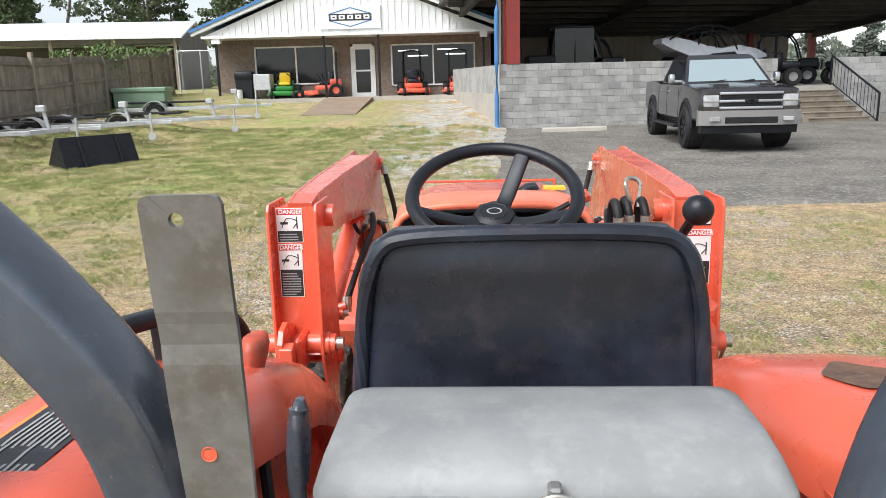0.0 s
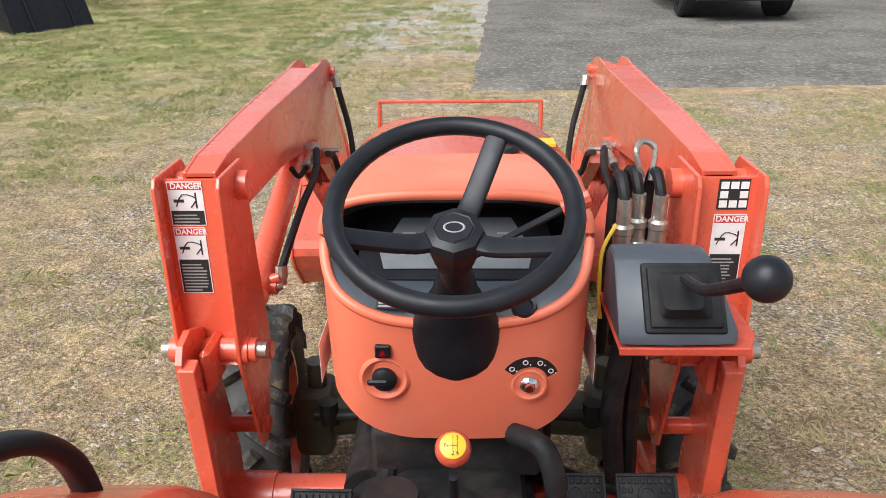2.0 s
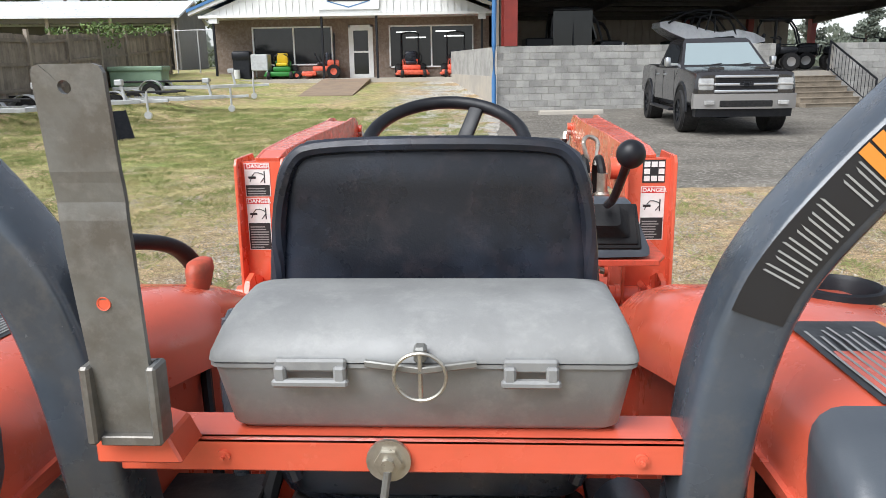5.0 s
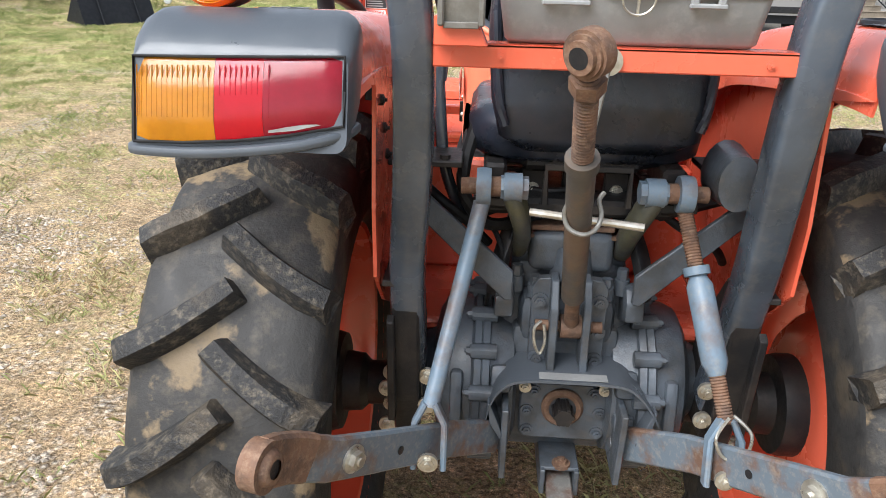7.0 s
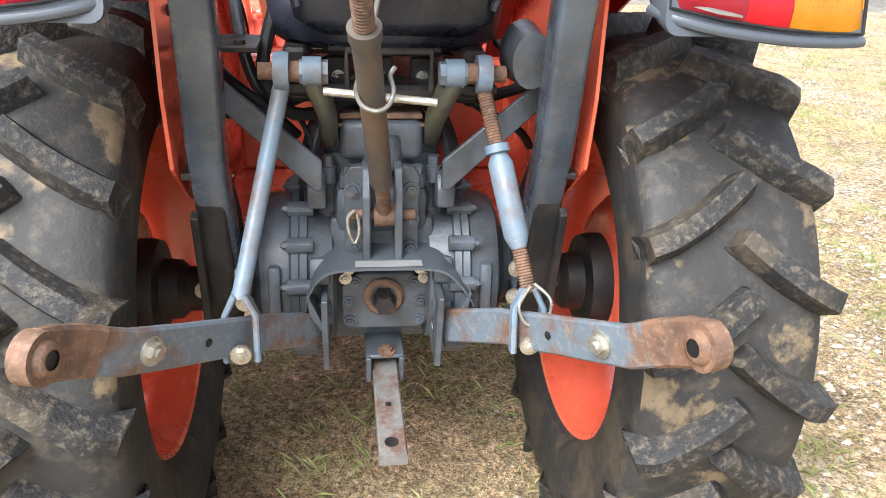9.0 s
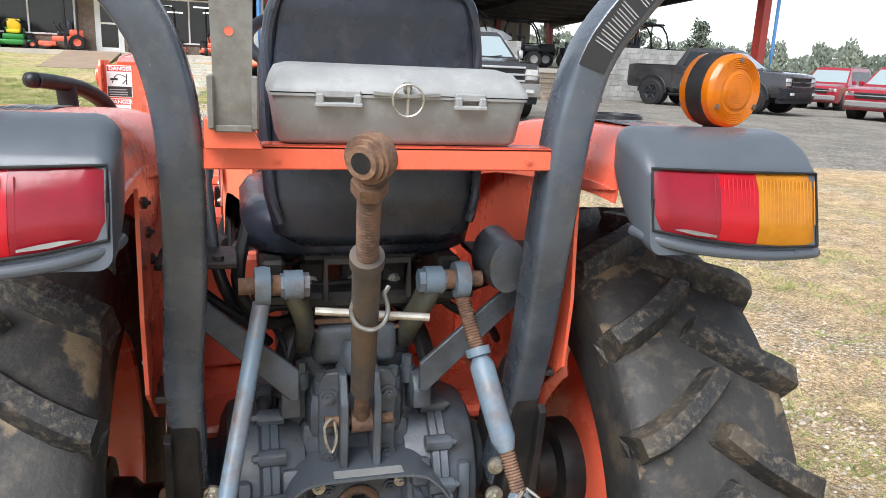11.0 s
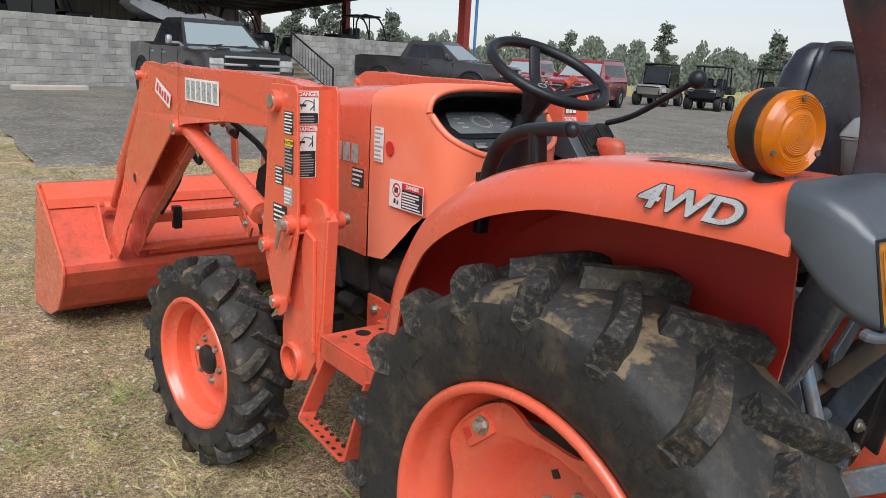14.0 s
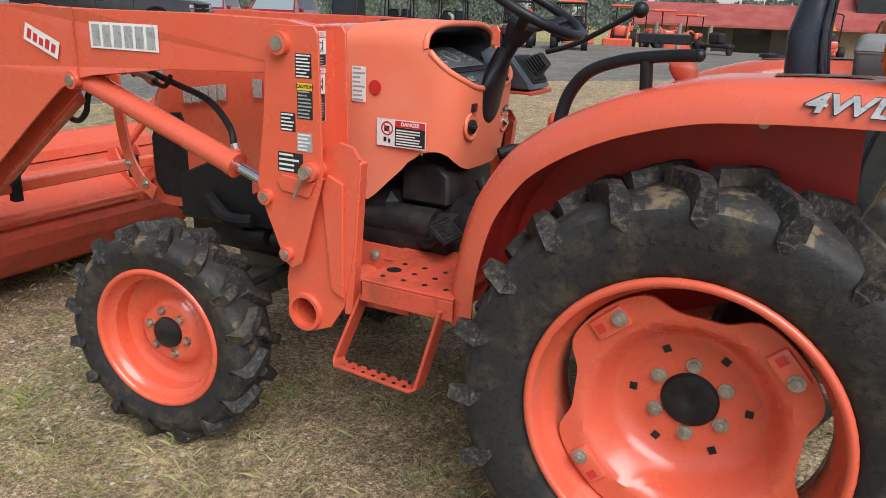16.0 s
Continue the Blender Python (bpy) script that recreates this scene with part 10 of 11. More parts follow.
F0, F1 = Vector((-11.6, 16.5, 0)), Vector((-13.2, 31.8, 0))
fence = empty("board_fence", pose(0, 0, 0), "weathered grey-brown board fence overgrown with vine", "fence")
def fence_run(a, b, n, post_every):
    d = (b - a) / n
    dn = d.normalized()
    nn = Vector((dn.y, -dn.x, 0))
    if nn.x < 0:
        nn = -nn
    for i in range(n):
        p = a + d * i
        q = p + d * 0.97
        z = ground_z(p.x, p.y) - 0.05
        h = 1.80 + 0.03 * random.random()
        bm = B()
        t = 0.012
        vs = [bm.verts.new(v) for v in (p - nn * t + Vector((0, 0, z)), q - nn * t + Vector((0, 0, z)), q + nn * t + Vector((0, 0, z)), p + nn * t + Vector((0, 0, z)))]
        ws = [bm.verts.new(v.co + Vector((0, 0, h))) for v in vs]
        bm.faces.new(vs[::-1]); bm.faces.new(ws)
        for k in range(4):
            bm.faces.new((vs[k], vs[(k + 1) % 4], ws[(k + 1) % 4], ws[k]))
        part("board", bm, WOOD, fence, smooth=False)
    k = 0
    while k <= n:
        p = a + d * k + nn * 0.06
        z = ground_z(p.x, p.y)
        bm = B()
        box(bm, (p.x - 0.05, p.y - 0.05, z - 0.1), (p.x + 0.05, p.y + 0.05, z + 1.9))
        part("fence_post", bm, WOOD, fence, smooth=False)
        k += post_every
    for h in (0.35, 1.0, 1.6):
        bm = B()
        pts = [a + d * k + nn * 0.04 + Vector((0, 0, ground_z((a + d * k).x, (a + d * k).y) + h)) for k in range(0, n + 1, 4)]
        sweep(bm, pts, [(-0.02, -0.045), (0.02, -0.045), (0.02, 0.045), (-0.02, 0.045)])
        part("fence_rail", bm, WOOD, fence, smooth=False)
fence_run(F0, F1, 100, 16)
fence_run(Vector((-11.6, 16.4, 0)), Vector((-11.2, 9.5, 0)), 40, 16)
# wire fence to the shop
wf = empty("wire_fence", pose(0, 0, 0), "galvanised wire mesh fence with thin posts", "fence")
for k in range(4):
    bm = B()
    x = -13.1 + 1.0 * k
    z = ground_z(x, 32)
    rod(bm, (x, 32.2, z), (x, 32.2, z + 1.85), 0.03, seg=8)
    part("fence_post", bm, TRAILER_GALV, wf)
bm = B()
zt = ground_z(-12, 32) + 1.8
rod(bm, (-13.1, 32.2, zt), (-10.1, 32.2, zt), 0.02, seg=6)
part("top_rail", bm, TRAILER_GALV, wf)
bm = B()
for k in range(-11, 20):
    for lean in (1, -1):
        x0, x1 = -13.1 + 0.16 * k, -13.1 + 0.16 * k + 1.75
        a, b = max(x0, -13.1), min(x1, -10.1)
        if b - a > 0.05:
            f = (lambda x: (x - x0) / 1.75 if lean > 0 else 1 - (x - x0) / 1.75)
            rod(bm, (a, 32.2, zt - 1.75 + 1.75 * f(a)), (b, 32.2, zt - 1.75 + 1.75 * f(b)), 0.003, seg=3)
mesh_ = part("wire_mesh", bm, TRAILER_GALV, wf)
mesh_["kind"] = "stuff"


def leaf_cloud(name, mat, spots, count, size, label, category, kind="stuff", seed=1, hang=False):
    """Many small four-sided leaves scattered round spots of (centre, radii)."""
    rnd = random.Random(seed)
    verts, faces = [], []
    for c, r in spots:
        for _ in range(count):
            while True:
                q = Vector((rnd.uniform(-1, 1), rnd.uniform(-1, 1), rnd.uniform(-1, 1)))
                if 0.15 < q.length < 1:
                    break
            p = Vector((c[0] + q.x * r[0], c[1] + q.y * r[1], c[2] + q.z * r[2]))
            u = Vector((rnd.uniform(-1, 1), rnd.uniform(-1, 1), rnd.uniform(-1, 1))).normalized()
            v = u.cross(Vector((rnd.uniform(-1, 1), rnd.uniform(-1, 1), rnd.uniform(-1, 1)))).normalized()
            if hang:
                # sprays of far foliage hang nearly upright
                u = Vector((rnd.uniform(-0.5, 0.5), rnd.uniform(-0.5, 0.5), 1)).normalized()
                v = u.cross(Vector((c[0], c[1], rnd.uniform(-0.4, 0.9) * 150)) + Vector((rnd.uniform(-60, 60), rnd.uniform(-60, 60), 0))).normalized()
            s = size * rnd.uniform(0.6, 1.4)
            i = len(verts)
            verts += [p - u * s, p + v * s * 0.6, p + u * s, p - v * s * 0.6]
            faces.append((i, i + 1, i + 2, i + 3))
    me = bpy.data.meshes.new(name)
    me.from_pydata(verts, [], faces)
    me.materials.append(mat)
    ob = new(name, me)
    return tagged(ob, label, category, kind=kind) if label else ob


fd = (F1 - F0)
leaf_cloud("fence_vine", VINE, [((F0.x + fd.x * t + 0.1, F0.y + fd.y * t, ground_z(F0.x, F0.y + fd.y * t) + h), (0.35, 0.8, rz)) for t, h, rz in ((0.3, 1.85, 0.12), (0.45, 1.9, 0.2), (0.5, 1.9, 0.3), (0.55, 1.7, 0.5), (0.6, 1.85, 0.25), (0.7, 1.85, 0.2), (0.8, 1.8, 0.2), (0.9, 1.85, 0.15))], 110, 0.055, "green vine growing over the fence", "vine", seed=5)

# boat trailers
def trailer(m, length, label):
    tr = empty("boat_trailer", m, label, "trailer", "galvanised trailers")
    for s in SIDES:
        bm = B()
        sweep(bm, [(s * 0.55, -length / 2, 0.42), (s * 0.55, length / 4, 0.42), (s * 0.08, length / 2, 0.45)], rrect(0.06, 0.1, 0.006, 1))
        part("frame_rail", bm, TRAILER_GALV, tr, smooth=False)
        bm = B()
        sweep(bm, [(s * 0.4, -length / 2 + 0.2, 0.62), (s * 0.4, length / 5, 0.62)], rrect(0.14, 0.05, 0.01, 1))
        part("bunk_board", bm, BLACK_RUBBER, tr, smooth=False)
        bm = B()
        mini_wheel(bm, (s * 0.78, -length / 5, 0.3), 0.3, 0.2)
        part("wheel", bm, [BLACK_RUBBER, TRAILER_GALV], tr)
        bm = B()
        pts = [(s * 0.78, -length / 5 + 0.38 * math.cos(a), 0.3 + 0.38 * math.sin(a)) for a in (math.pi * i / 8 for i in range(9))]
        sweep(bm, pts, [(-0.13, -0.01), (0.13, -0.01), (0.13, 0.01), (-0.13, 0.01)])
        part("mudguard", bm, TRAILER_GALV, tr, smooth=False)
    for y in (-length / 2 + 0.1, -length / 5, length / 5):
        bm = B()
        sweep(bm, [(-0.6, y, 0.4), (0.6, y, 0.4)], rrect(0.08, 0.08, 0.006, 1))
        part("cross_member", bm, TRAILER_GALV, tr, smooth=False)
    bm = B()
    sweep(bm, [(0, length / 2 - 0.8, 0.42), (0, length / 2 + 0.7, 0.46)], rrect(0.08, 0.08, 0.006, 1))
    part("drawbar", bm, TRAILER_GALV, tr, smooth=False)
    bm = B()
    rod(bm, (0.12, length / 2 + 0.2, 0.12), (0.12, length / 2 + 0.2, 0.7), 0.03, seg=8)
    mini_wheel(bm, (0.12, length / 2 + 0.2, 0.1), 0.1, 0.06)
    part("jack_wheel", bm, TRAILER_GALV, tr)
    bm = B()
    sweep(bm, [(0, length / 2 - 0.4, 0.45), (0, length / 2 - 0.5, 1.0)], rrect(0.07, 0.07, 0.006, 1), up=(0, 1, 0))
    box(bm, (-0.08, length / 2 - 0.62, 0.85), (0.08, length / 2 - 0.42, 1.0), 0.02)
    part("winch_post", bm, TRAILER_GALV, tr, smooth=False)


for x, y, rz, ln in ((-10.4, 18.2, -88, 3.6), (-9.6, 21.3, -84, 4.2), (-9.8, 24.2, -80, 4.2), (-10.6, 15.6, -75, 2.6)):
    trailer(pose(x, y, ground_z(x + 1, y) - 0.02, 0, 0, rz), ln, "galvanised boat trailer lying on the grass")
# utility box
bm = B()
box(bm, (-0.85, -0.5, 0), (0.85, 0.5, 0.62), 0.04, seg=2)
box(bm, (-0.9, -0.55, 0.5), (0.9, 0.55, 0.66), 0.04, seg=2)
tagged(link("utility_box", bm, material("pale_green_enamel", (0.22, 0.32, 0.22), 0.5, second=(0.18, 0.27, 0.18), scale=3, amount=0.6)), "pale green electrical cabinet by the fence", "utility box").matrix_world = pose(-11.5, 24.8, ground_z(-11.5, 24.8), 0, 0, 8)
# black bucket attachment on the grass
ba = empty("bucket_attachment", pose(-8.1, 14.6, ground_z(-8, 14.5), 0, 0, 57), "black steel loader bucket lying on grass", "bucket")
bm = B()
prism(bm, [(-0.32, 0.0), (-0.3, 0.04), (-0.08, 0.62), (-0.05, 0.62), (-0.26, 0.02), (0.35, 0.02), (0.36, 0.0)], "x", -0.8, 0.8, 0.004)
part("bucket_back", bm, BLACK, ba, smooth=False)
for s in SIDES:
    bm = B()
    prism(bm, [(-0.32, 0.0), (-0.07, 0.64), (0.02, 0.6), (0.38, 0.05), (0.38, 0.0)], "x", s * 0.8, s * 0.815, 0.002)
    part("bucket_side", bm, BLACK, ba, smooth=False)
    bm = B()
    prism(bm, [(-0.34, 0.02), (-0.11, 0.6), (-0.14, 0.6), (-0.38, 0.02)], "x", s * 0.4, s * 0.42, 0.002)
    part("mount_rib", bm, BLACK, ba, smooth=False)

# ---- right side: pole, mast, red roofed house, machines ----
bm = B()
rod(bm, (29.9, 13.25, -0.2), (30.0, 13.3, 9.5), 0.16, 0.12, 12)
tagged(link("utility_pole", bm, POLE_WOOD, smooth=True), "brown wooden utility pole", "pole")
bm = B()
p0 = Vector((132, 55.0, 0))
for k in range(4):
    a = math.pi / 4 + k * math.pi / 2
    rod(bm, p0 + Vector((2.4 * math.cos(a), 2.4 * math.sin(a), -1)), p0 + Vector((1.1 * math.cos(a), 1.1 * math.sin(a), 45)), 0.11, 0.09, 5)
for j in range(18):
    z0, z1 = j * 2.5, (j + 1) * 2.5
    r0, r1 = 2.4 - 1.3 * z0 / 45, 2.4 - 1.3 * z1 / 45
    for k in range(4):
        a, b = math.pi / 4 + k * math.pi / 2, math.pi / 4 + (k + 1) * math.pi / 2
        for q0, q1 in ((a, b), (b, a)):
            rod(bm, p0 + Vector((r0 * math.cos(q0), r0 * math.sin(q0), z0)), p0 + Vector((r1 * math.cos(q1), r1 * math.sin(q1), z1)), 0.06, seg=4)
        rod(bm, p0 + Vector((r0 * math.cos(a), r0 * math.sin(a), z0)), p0 + Vector((r0 * math.cos(b), r0 * math.sin(b), z0)), 0.06, seg=4)
tagged(link("lattice_mast", bm, TRAILER_GALV), "tall grey steel lattice mast", "mast")
for a, b in (((30, 13.3, 9.0), (60, -20, 8.0)), ((30, 13.3, 9.2), (90, 20, 9.0)), ((-20, 190, 9), (30, 13.3, 8.9))):
    pass
bm = B()
tube(bm, [(30, 13.3, 9.1), (45, 3, 7.6), (62, -9, 7.4)], 0.02, 5, 4)
tube(bm, [(30, 13.3, 8.7), (48, 6, 6.8), (68, -2, 6.4)], 0.02, 5, 4)
tagged(link("overhead_cable", bm, BLACK_RUBBER), "two black overhead cables", "cable")

house = empty("red_roof_house", pose(0, 0, 0), "low brick house with a faded red metal roof", "house")
HM = Matrix.Translation((56.5, 14.3, -1.28)) @ Matrix.Rotation(radians(-82), 4, "Z")
# local x runs along the front, y away from the road
bm = B()
box(bm, (0.0, 0, 0), (3.4, 6, 2.3), 0, HM)
box(bm, (3.4, 1.6, 0), (12.0, 6, 2.3), 0, HM)
box(bm, (11.5, -0.2, 0), (34, 8, 2.3), 0, HM)
part("brick_wall", bm, material("tan_brick", (0.3, 0.21, 0.15), 0.9, second=(0.22, 0.15, 0.11), scale=3, amount=0.8, fine=(0.36, 0.28, 0.22), fine_scale=14, fine_amount=0.5, bump=0.3), house, "tan brick wall", smooth=False)
bm = B()
box(bm, (3.4, 1.56, 0.02), (11.5, 1.6, 2.3), 0, HM)
part("grey_wall", bm, SHED_GREY, house, "grey rendered porch wall", smooth=False)
bm = B()
prism(bm, [(-0.8, 2.2), (4, 3.75), (9, 2.2), (9, 2.32), (4, 3.9), (-0.8, 2.35)], "x", -0.6, 13, 0, HM)
prism(bm, [(-1.4, 2.25), (4, 4.3), (9.5, 2.25), (9.5, 2.4), (4, 4.45), (-1.4, 2.4)], "x", 11.0, 35, 0, HM)
part("roof", bm, ROOF_RED, house, "faded red metal roof", smooth=False)
bm = B()
box(bm, (6.6, 1.52, 0.05), (9.2, 1.56, 2.1), 0, HM)
part("dark_doorway", bm, GLASS_DARK, house, smooth=False)
for x in (16.5, 24.0):
    bm = B()
    box(bm, (x, -0.24, 0.9), (x + 1.4, -0.2, 2.1), 0, HM)
    w_ = part("house_window", bm, WHITE_PAINT, house, smooth=False)
    bm = B()
    box(bm, (x + 0.08, -0.25, 0.98), (x + 1.32, -0.24, 2.02), 0, HM)
    part("pane", bm, GLASS_DARK, w_, smooth=False)
bm = B()
prism(bm, [(1.5, 4.4), (3.5, 4.9), (6.5, 4.9), (6.5, 3.3), (1.5, 3.3)], "x", 14.5, 19.5, 0, HM)
part("roof_box", bm, GLASS_DARK, house, smooth=False)


def small_tractor(m, label):
    tr = empty("orange_tractor", m, label, "tractor", "orange tractors across the road")
    bm = B()
    box(bm, (-0.3, -1.6, 0.7), (0.3, -0.3, 1.25), 0.1, seg=2)
    box(bm, (-0.55, 0.2, 0.9), (-0.3, 1.1, 1.3), 0.08)
    box(bm, (0.3, 0.2, 0.9), (0.55, 1.1, 1.3), 0.08)
    part("body", bm, ORANGE, tr)
    bm = B()
    box(bm, (-0.25, -1.6, 0.4), (0.25, 0.9, 0.75), 0.05)
    part("chassis", bm, GRIME, tr)
    for x, y, r, w in ((-0.6, 0.6, 0.55, 0.3), (0.6, 0.6, 0.55, 0.3), (-0.55, -1.1, 0.36, 0.2), (0.55, -1.1, 0.36, 0.2)):
        bm = B()
        mini_wheel(bm, (x, y, r), r, w)
        part("wheel", bm, [BLACK_RUBBER, ORANGE], tr)
    bm = B()
    sweep(bm, [(-0.5, 0.9, 0.8), (-0.5, 0.95, 2.3), (0.5, 0.95, 2.3), (0.5, 0.9, 0.8)], rrect(0.07, 0.07, 0.01, 1), up=(0, 1, 0))
    part("roll_bar", bm, BLACK, tr)
    bm = B()
    box(bm, (-0.7, -0.6, 2.25), (0.7, 1.0, 2.38), 0.05)
    part("canopy", bm, ORANGE, tr)
    for s in SIDES:
        bm = B()
        tube(bm, [(s * 0.5, -0.4, 1.3), (s * 0.5, -1.3, 1.4), (s * 0.5, -2.3, 0.5)], 0.06, 6, 2)
        part("loader_arm", bm, ORANGE, tr)
    bm = B()
    box(bm, (-0.8, -2.7, 0.1), (0.8, -2.2, 0.6), 0.08)
    part("bucket", bm, ORANGE, tr)


for x, y, rz in ((40.5, 14.3, -60), (42.3, 11.8, -80), (44.5, 10.2, -55), (47.0, 9.0, -100)):
    small_tractor(pose(x, y, ground_z(x, y), 0, 0, rz), "orange compact tractor with loader and canopy")
for x, y in ((41.0, 9.6), (41.3, 8.4), (42.0, 6.9)):
    bm = B()
    rod(bm, (0, 0, 0), (0, 0, 1.5), 0.12, 0.11, 10)
    tagged(link("timber_bollard", bm, WOOD, smooth=True), "weathered grey timber post on grass", "post", "timber posts").matrix_world = pose(x, y, ground_z(x, y) - 0.05)
bm = B()
box(bm, (-0.6, -1.3, 0.25), (0.6, 1.3, 0.75), 0.05)
for s in SIDES:
    mini_wheel(bm, (s * 0.65, 0.3, 0.25), 0.25, 0.18)
tagged(link("yard_trailer", bm, BLACK), "black low yard trailer", "trailer").matrix_world = pose(38.5, 8.6, ground_z(38.5, 8.6), 0, 0, 20)
bm = B()
box(bm, (-0.7, -0.3, 0.3), (0.7, 0.3, 0.45), 0.05)
box(bm, (-0.3, -0.25, 0.45), (0.3, 0.25, 0.9), 0.1, seg=2)
for s in SIDES:
    mini_wheel(bm, (s * 0.6, 0.0, 0.22), 0.22, 0.12)
tagged(link("tiller", bm, GRIME), "dark rotary tiller on the verge", "tiller").matrix_world = pose(31.5, 4.9, ground_z(31.5, 4.9), 0, 0, 70)
mw = mower("zero_turn_mower", pose(33.5, 0.9, ground_z(33.5, 0.9), 0, 0, 100), ORANGE, VINYL, True, "orange zero-turn mower with roll bar and safety triangle")
bm = B()
prism(bm, [(-0.2, 1.15), (0.2, 1.15), (0.0, 1.5)], "y", 0.66, 0.68)
part("safety_triangle", bm, DEC_ORANGE, mw, "orange safety triangle", smooth=False)


# ---- trees ----
def pine(x, y, h, seed, mat, name="pine_tree", label="tall thin pine with sparse crown", base=0.0):
    rnd = random.Random(seed)
    tr = empty(name, pose(x, y, base), label, "tree", "pines")
    bm = B()
    bend = [(rnd.uniform(-0.15, 0.15) * k, rnd.uniform(-0.15, 0.15) * k, h * k / 5) for k in range(6)]
    sweep(bm, smooth_path(bend, 2), circle(1.0, 7), scales=[0.18 * (1 - 0.085 * i) for i in range(11)], up=(0, 1, 0))
    trunk = part("trunk", bm, BARK, tr)
    spots = []
    bm = B()
    for k in range(24):
        t = 0.36 + 0.64 * (k + rnd.random()) / 24
        a = rnd.uniform(0, 6.28)
        ln = (1.08 - t) * h * 0.26 + 0.3
        c = Vector((bend[min(5, int(t * 5))][0], bend[min(5, int(t * 5))][1], h * t))
        e = c + Vector((math.cos(a) * ln, math.sin(a) * ln, 0.25 * ln))
        rod(bm, c, e, 0.05, 0.015, 5)
        spots.append((e, (0.6, 0.6, 0.4)))
        spots.append((c + (e - c) * 0.6, (0.6, 0.6, 0.35)))
    part("limb", bm, BARK, tr)
    spots.append(((bend[5][0], bend[5][1], h), (0.6, 0.6, 0.9)))
    crown = leaf_cloud("crown", mat, spots, 42, 0.17, "", "", seed=seed)
    crown.parent = tr


rnd = random.Random(11)
for k in range(26):
    az = radians(rnd.uniform(-37, -8))
    d = rnd.uniform(62, 95)
    x, y = d * math.sin(az), d * math.cos(az)
    pine(x, y, rnd.uniform(8.5, 14), 100 + k, LEAF, base=ground_z(x, y))
# distant pines take the foliage with haze in its colour
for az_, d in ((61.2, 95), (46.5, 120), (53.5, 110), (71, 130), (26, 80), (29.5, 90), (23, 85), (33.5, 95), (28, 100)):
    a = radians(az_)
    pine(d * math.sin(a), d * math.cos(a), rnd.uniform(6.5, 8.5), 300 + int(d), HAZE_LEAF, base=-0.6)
# far woods: one soft band round the horizon, haze painted into the leaves
spots = []
for k in range(820):
    az = radians(rnd.uniform(-75, 118))
    d = rnd.uniform(150, 225)
    h = rnd.uniform(5.5, 9.5) * (1.3 if az < 0 else 1.0)
    x, y = d * math.sin(az), d * math.cos(az)
    for f, r_, hz in ((0.22, 3.2, 0.24), (0.52, 2.4, 0.22), (0.8, 1.3, 0.2)):
        spots.append(((x, y, h * f - 1.3), (r_, r_, h * hz)))
leaf_cloud("far_woods", HAZE_LEAF, spots, 100, 0.34, "woods along the horizon, distance haze painted in as grey-green", "woods", seed=21, hang=True)
spots = []
for k in range(60):
    az = radians(rnd.uniform(-42, -5))
    d = rnd.uniform(58, 75)
    spots.append(((d * math.sin(az), d * math.cos(az), 2.0), (1.6, 1.6, 1.8)))
leaf_cloud("understorey", LEAF, spots, 90, 0.2, "low green bushes behind the shed", "bushes", seed=22)


# ---- loose ground cover near the tractor ----
def scatter_stones():
    rnd = random.Random(3)
    verts, faces = [], []
    tries = 0
    while len(faces) < 8 * 42000 and tries < 260000:
        tries += 1
        x, y = rnd.uniform(-4.2, 3.8), rnd.uniform(-0.9, 8.3)
        g = noise.noise((x * 0.8 + 3, y * 0.8, 1.3)) + 0.5 * noise.noise((x * 2.7, y * 2.7, 7))
        if rnd.random() > 0.05 + 0.85 * max(0, g - 0.05):
            continue
        if -0.8 < x < 0.9 and -0.9 < y < 1.9 and rnd.random() < 0.8:
            continue
        s = 0.004 + 0.011 * rnd.random() ** 2.6
        z = ground_z(x, y) + 0.012 * noise.noise((x * 1.3, y * 1.3, 0)) * max(0, 1 - math.hypot(x, y - 2) / 9) - 0.002
        i = len(verts)
        a = rnd.uniform(0, 6.28)
        ca, sa = math.cos(a), math.sin(a)
        for dx, dy, dz in ((1, 0, 0), (0, 1, 0), (-1, 0, 0), (0, -1, 0), (0, 0, 0.8), (0, 0, -0.5)):
            k = s * rnd.uniform(0.65, 1.3)
            verts.append((x + (dx * ca - dy * sa) * k * 1.25, y + (dx * sa + dy * ca) * k, z + dz * k * 0.9))
        for q in ((0, 1, 4), (1, 2, 4), (2, 3, 4), (3, 0, 4), (1, 0, 5), (2, 1, 5), (3, 2, 5), (0, 3, 5)):
            faces.append(tuple(i + n for n in q))
    me = bpy.data.meshes.new("loose_gravel")
    me.from_pydata(verts, [], faces)
    me.materials.append(STONES)
    return tagged(new("loose_gravel", me), "loose pale crushed gravel strewn over the yard", "gravel", kind="stuff")


scatter_stones()


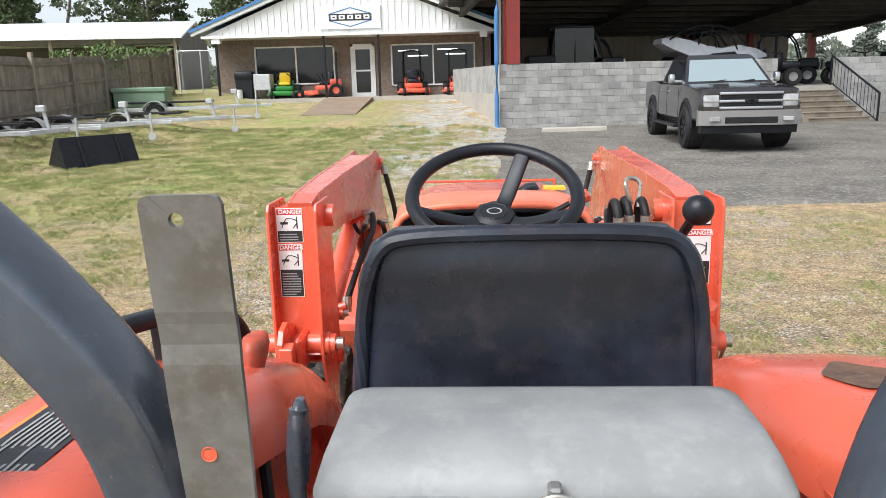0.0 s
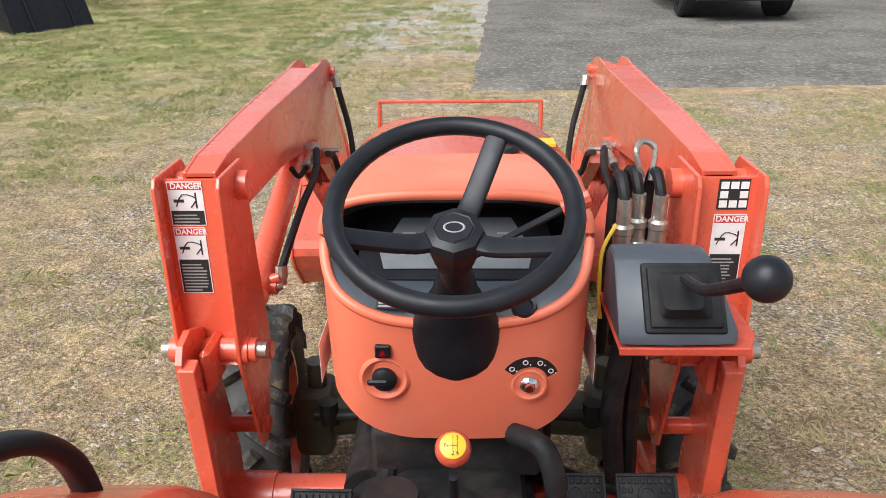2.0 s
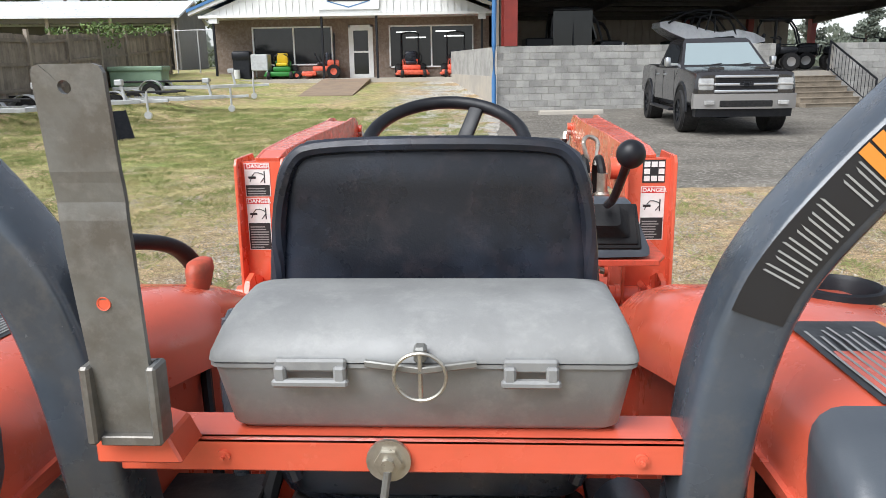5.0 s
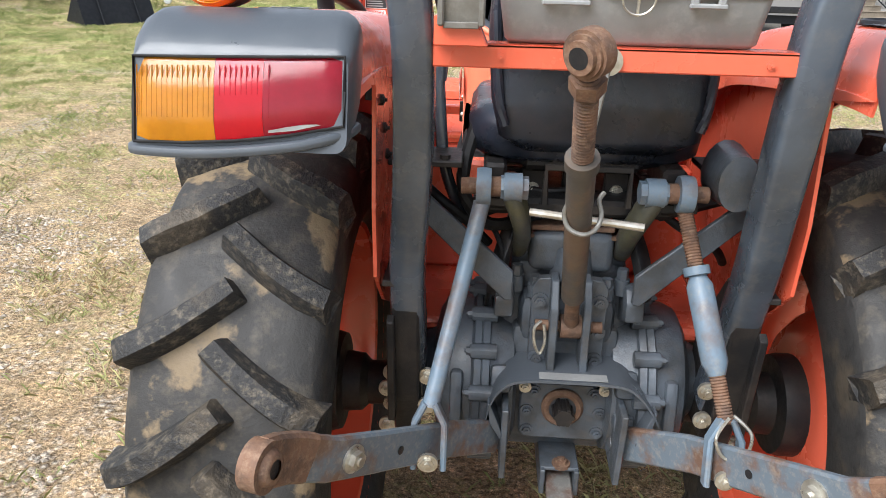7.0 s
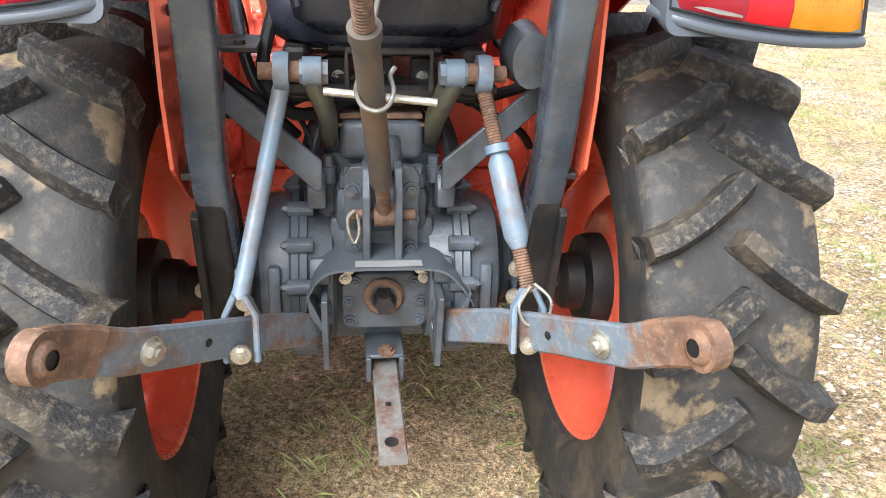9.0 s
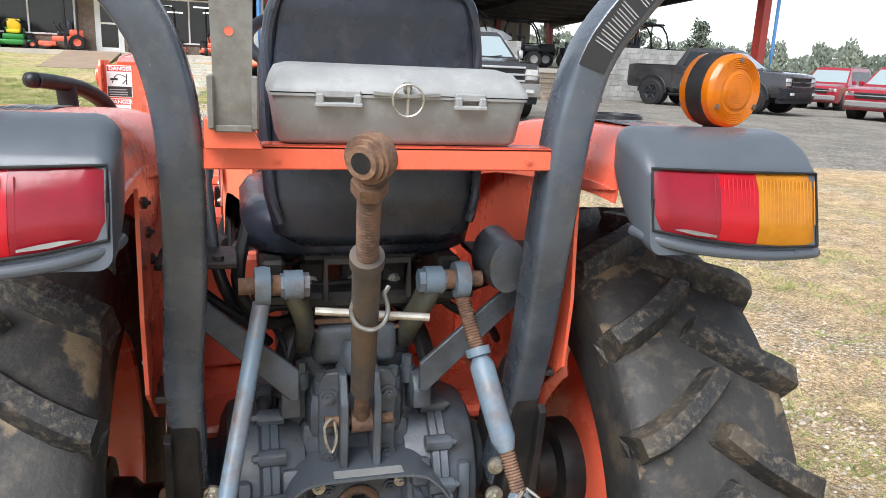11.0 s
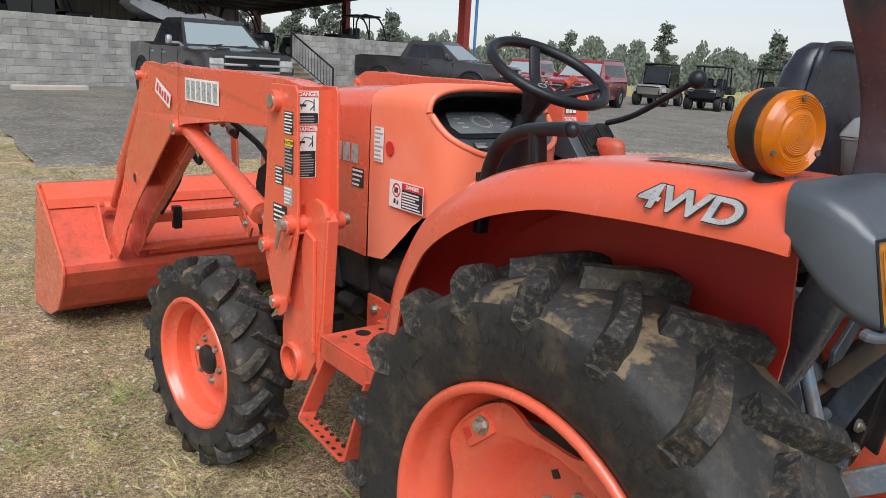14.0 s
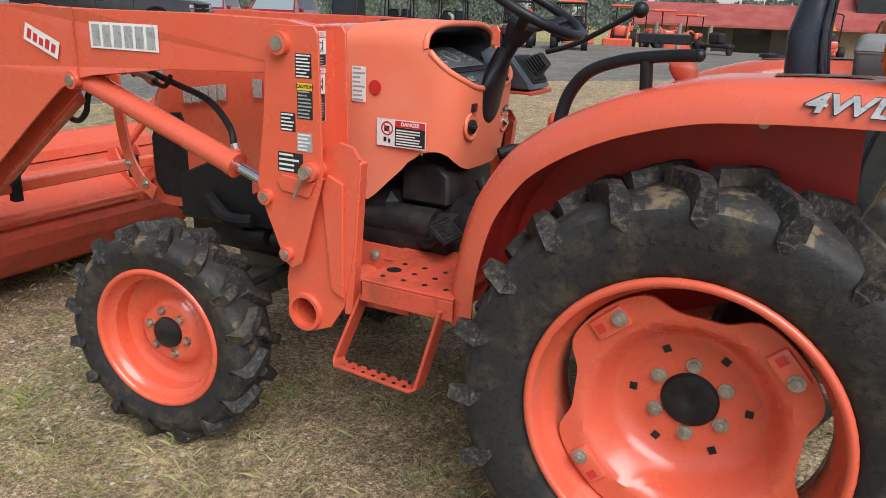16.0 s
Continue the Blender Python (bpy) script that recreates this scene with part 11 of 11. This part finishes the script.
def scatter_grass():
    rnd = random.Random(4)
    verts, faces = [], []
    count = 0
    tries = 0
    while count < 46000 and tries < 320000:
        tries += 1
        x, y = rnd.uniform(-10.5, 4.5), rnd.uniform(-1.0, 22.0)
        if x > 0.2 and y > 8.2:
            continue
        g = noise.noise((x * 1.5, y * 1.5, 4.2)) + 0.6 * noise.noise((x * 4.5, y * 4.5, 9)) + (0.3 if x < -1.5 and y > 5 else 0)
        if -0.8 < x < 0.9 and -0.7 < y < 1.5:
            g += 0.12
        if rnd.random() > max(0.05, g * 1.35):
            continue
        count += 1
        for _ in range(rnd.randint(3, 7)):
            px, py = x + rnd.gauss(0, 0.018), y + rnd.gauss(0, 0.018)
            z = ground_z(px, py) - 0.006
            a, h = rnd.uniform(0, 6.28), rnd.uniform(0.012, 0.045) * (1 + 0.04 * max(0, y - 6))
            lean = rnd.uniform(0.4, 1.7) * h
            w = rnd.uniform(0.0012, 0.0028)
            i = len(verts)
            ca, sa = math.cos(a), math.sin(a)
            verts += [(px - sa * w, py + ca * w, z), (px + sa * w, py - ca * w, z), (px + ca * lean * 0.5, py + sa * lean * 0.5, z + h * 0.75), (px + ca * lean, py + sa * lean, z + h)]
            faces += [(i, i + 1, i + 2), (i, i + 2, i + 3)]
    me = bpy.data.meshes.new("thin_grass")
    me.from_pydata(verts, [], faces)
    me.materials.append(BLADES)
    return tagged(new("thin_grass", me), "thin dry grass tufts in the gravel", "grass", kind="stuff")


scatter_grass()

# ---- blocks of the retaining wall ----
bm = B()
box(bm, (0.004, 0.0, 0.004), (0.396, 0.05, 0.196), 0.006)
block_mesh = bpy.data.meshes.new("block")
bm.to_mesh(block_mesh)
bm.free()
block_mesh.materials.append(BLOCK)
bm = B()
box(bm, (0.004, 0.0, 0.004), (0.196, 0.05, 0.196), 0.006)
half_mesh = bpy.data.meshes.new("half_block")
bm.to_mesh(half_mesh)
bm.free()
half_mesh.materials.append(BLOCK)
for wall_name, s0, s1 in (("wall_front_1", 0.0, 9.0), ("wall_front_2", 11.05, 17.3)):
    wall_ob = bpy.data.objects[wall_name]
    for row in range(10):
        s = s0
        first = row % 2
        while s < s1 - 0.15:
            use = half_mesh if (first and s == s0) or s + 0.4 > s1 else block_mesh
            ob = new("block", use)
            ob.parent = wall_ob
            ob.matrix_world = WALLM @ pose(s, -0.004 + 0.004 * random.random(), 2.07 - 0.2 * (row + 1))
            s += 0.2 if use is half_mesh else 0.4


# ---- loose pieces of one kind become parts of their own ----
def split_pieces(ob):
    """Cut a mesh into its separate pieces; pieces whose bounds meet stay together."""
    bm = B()
    bm.from_mesh(ob.data)
    bm.verts.ensure_lookup_table()
    seen, isles = set(), []
    for v in bm.verts:
        if v.index in seen:
            continue
        stack, isle = [v], []
        seen.add(v.index)
        while stack:
            q = stack.pop()
            isle.append(q.index)
            for e in q.link_edges:
                o = e.other_vert(q)
                if o.index not in seen:
                    seen.add(o.index)
                    stack.append(o)
        isles.append(isle)
    groups = []
    for isle in isles:
        co = [bm.verts[i].co for i in isle]
        lo = [min(c[k] for c in co) for k in range(3)]
        hi = [max(c[k] for c in co) for k in range(3)]
        ids = list(isle)
        rest = []
        for g in groups:
            if all(g[0][k] <= hi[k] and lo[k] <= g[1][k] for k in range(3)):
                ids += g[2]
                lo = [min(lo[k], g[0][k]) for k in range(3)]
                hi = [max(hi[k], g[1][k]) for k in range(3)]
            else:
                rest.append(g)
        groups = rest + [(lo, hi, ids)]
    if 1 < len(groups) < 40:
        for lo, hi, ids in groups[1:]:
            keep = set(ids)
            b2 = bm.copy()
            b2.verts.ensure_lookup_table()
            bmesh.ops.delete(b2, geom=[v for v in b2.verts if v.index not in keep], context="VERTS")
            me = ob.data.copy()
            b2.to_mesh(me)
            b2.free()
            o2 = new(ob.name.split(".")[0], me)
            o2.parent = ob.parent
            o2.matrix_parent_inverse = ob.matrix_parent_inverse.copy()
            o2.matrix_basis = ob.matrix_basis.copy()
            if "label" in ob:
                o2["label"] = ob["label"]
        keep = set(groups[0][2])
        bmesh.ops.delete(bm, geom=[v for v in bm.verts if v.index not in keep], context="VERTS")
        bm.to_mesh(ob.data)
    bm.free()


PIECES = ("panel_bolt", "lock_pin", "eye_bore", "hydraulic_hose", "hydraulic_coupler", "rubber_duct", "side_grille", "lower_shroud", "lens_screw", "mount_bolt", "guard_bolt", "case_bolt", "pin_hole",
          "seat_spring", "gauge_marks", "wiper", "bonnet_bulge", "door_gap", "foot_platform", "threaded_end", "rust_collar", "bar_bolt", "label_bar", "silver_badge", "model_badge", "attach_latch", "tread_hole", "orange_band", "wiring_loom", "hose_fitting", "soffit_box", "foot_peg", "pedal", "latch")
for ob in [o for o in bpy.data.objects if o.type == "MESH" and o.parent and o.name.split(".")[0] in PIECES]:
    split_pieces(ob)
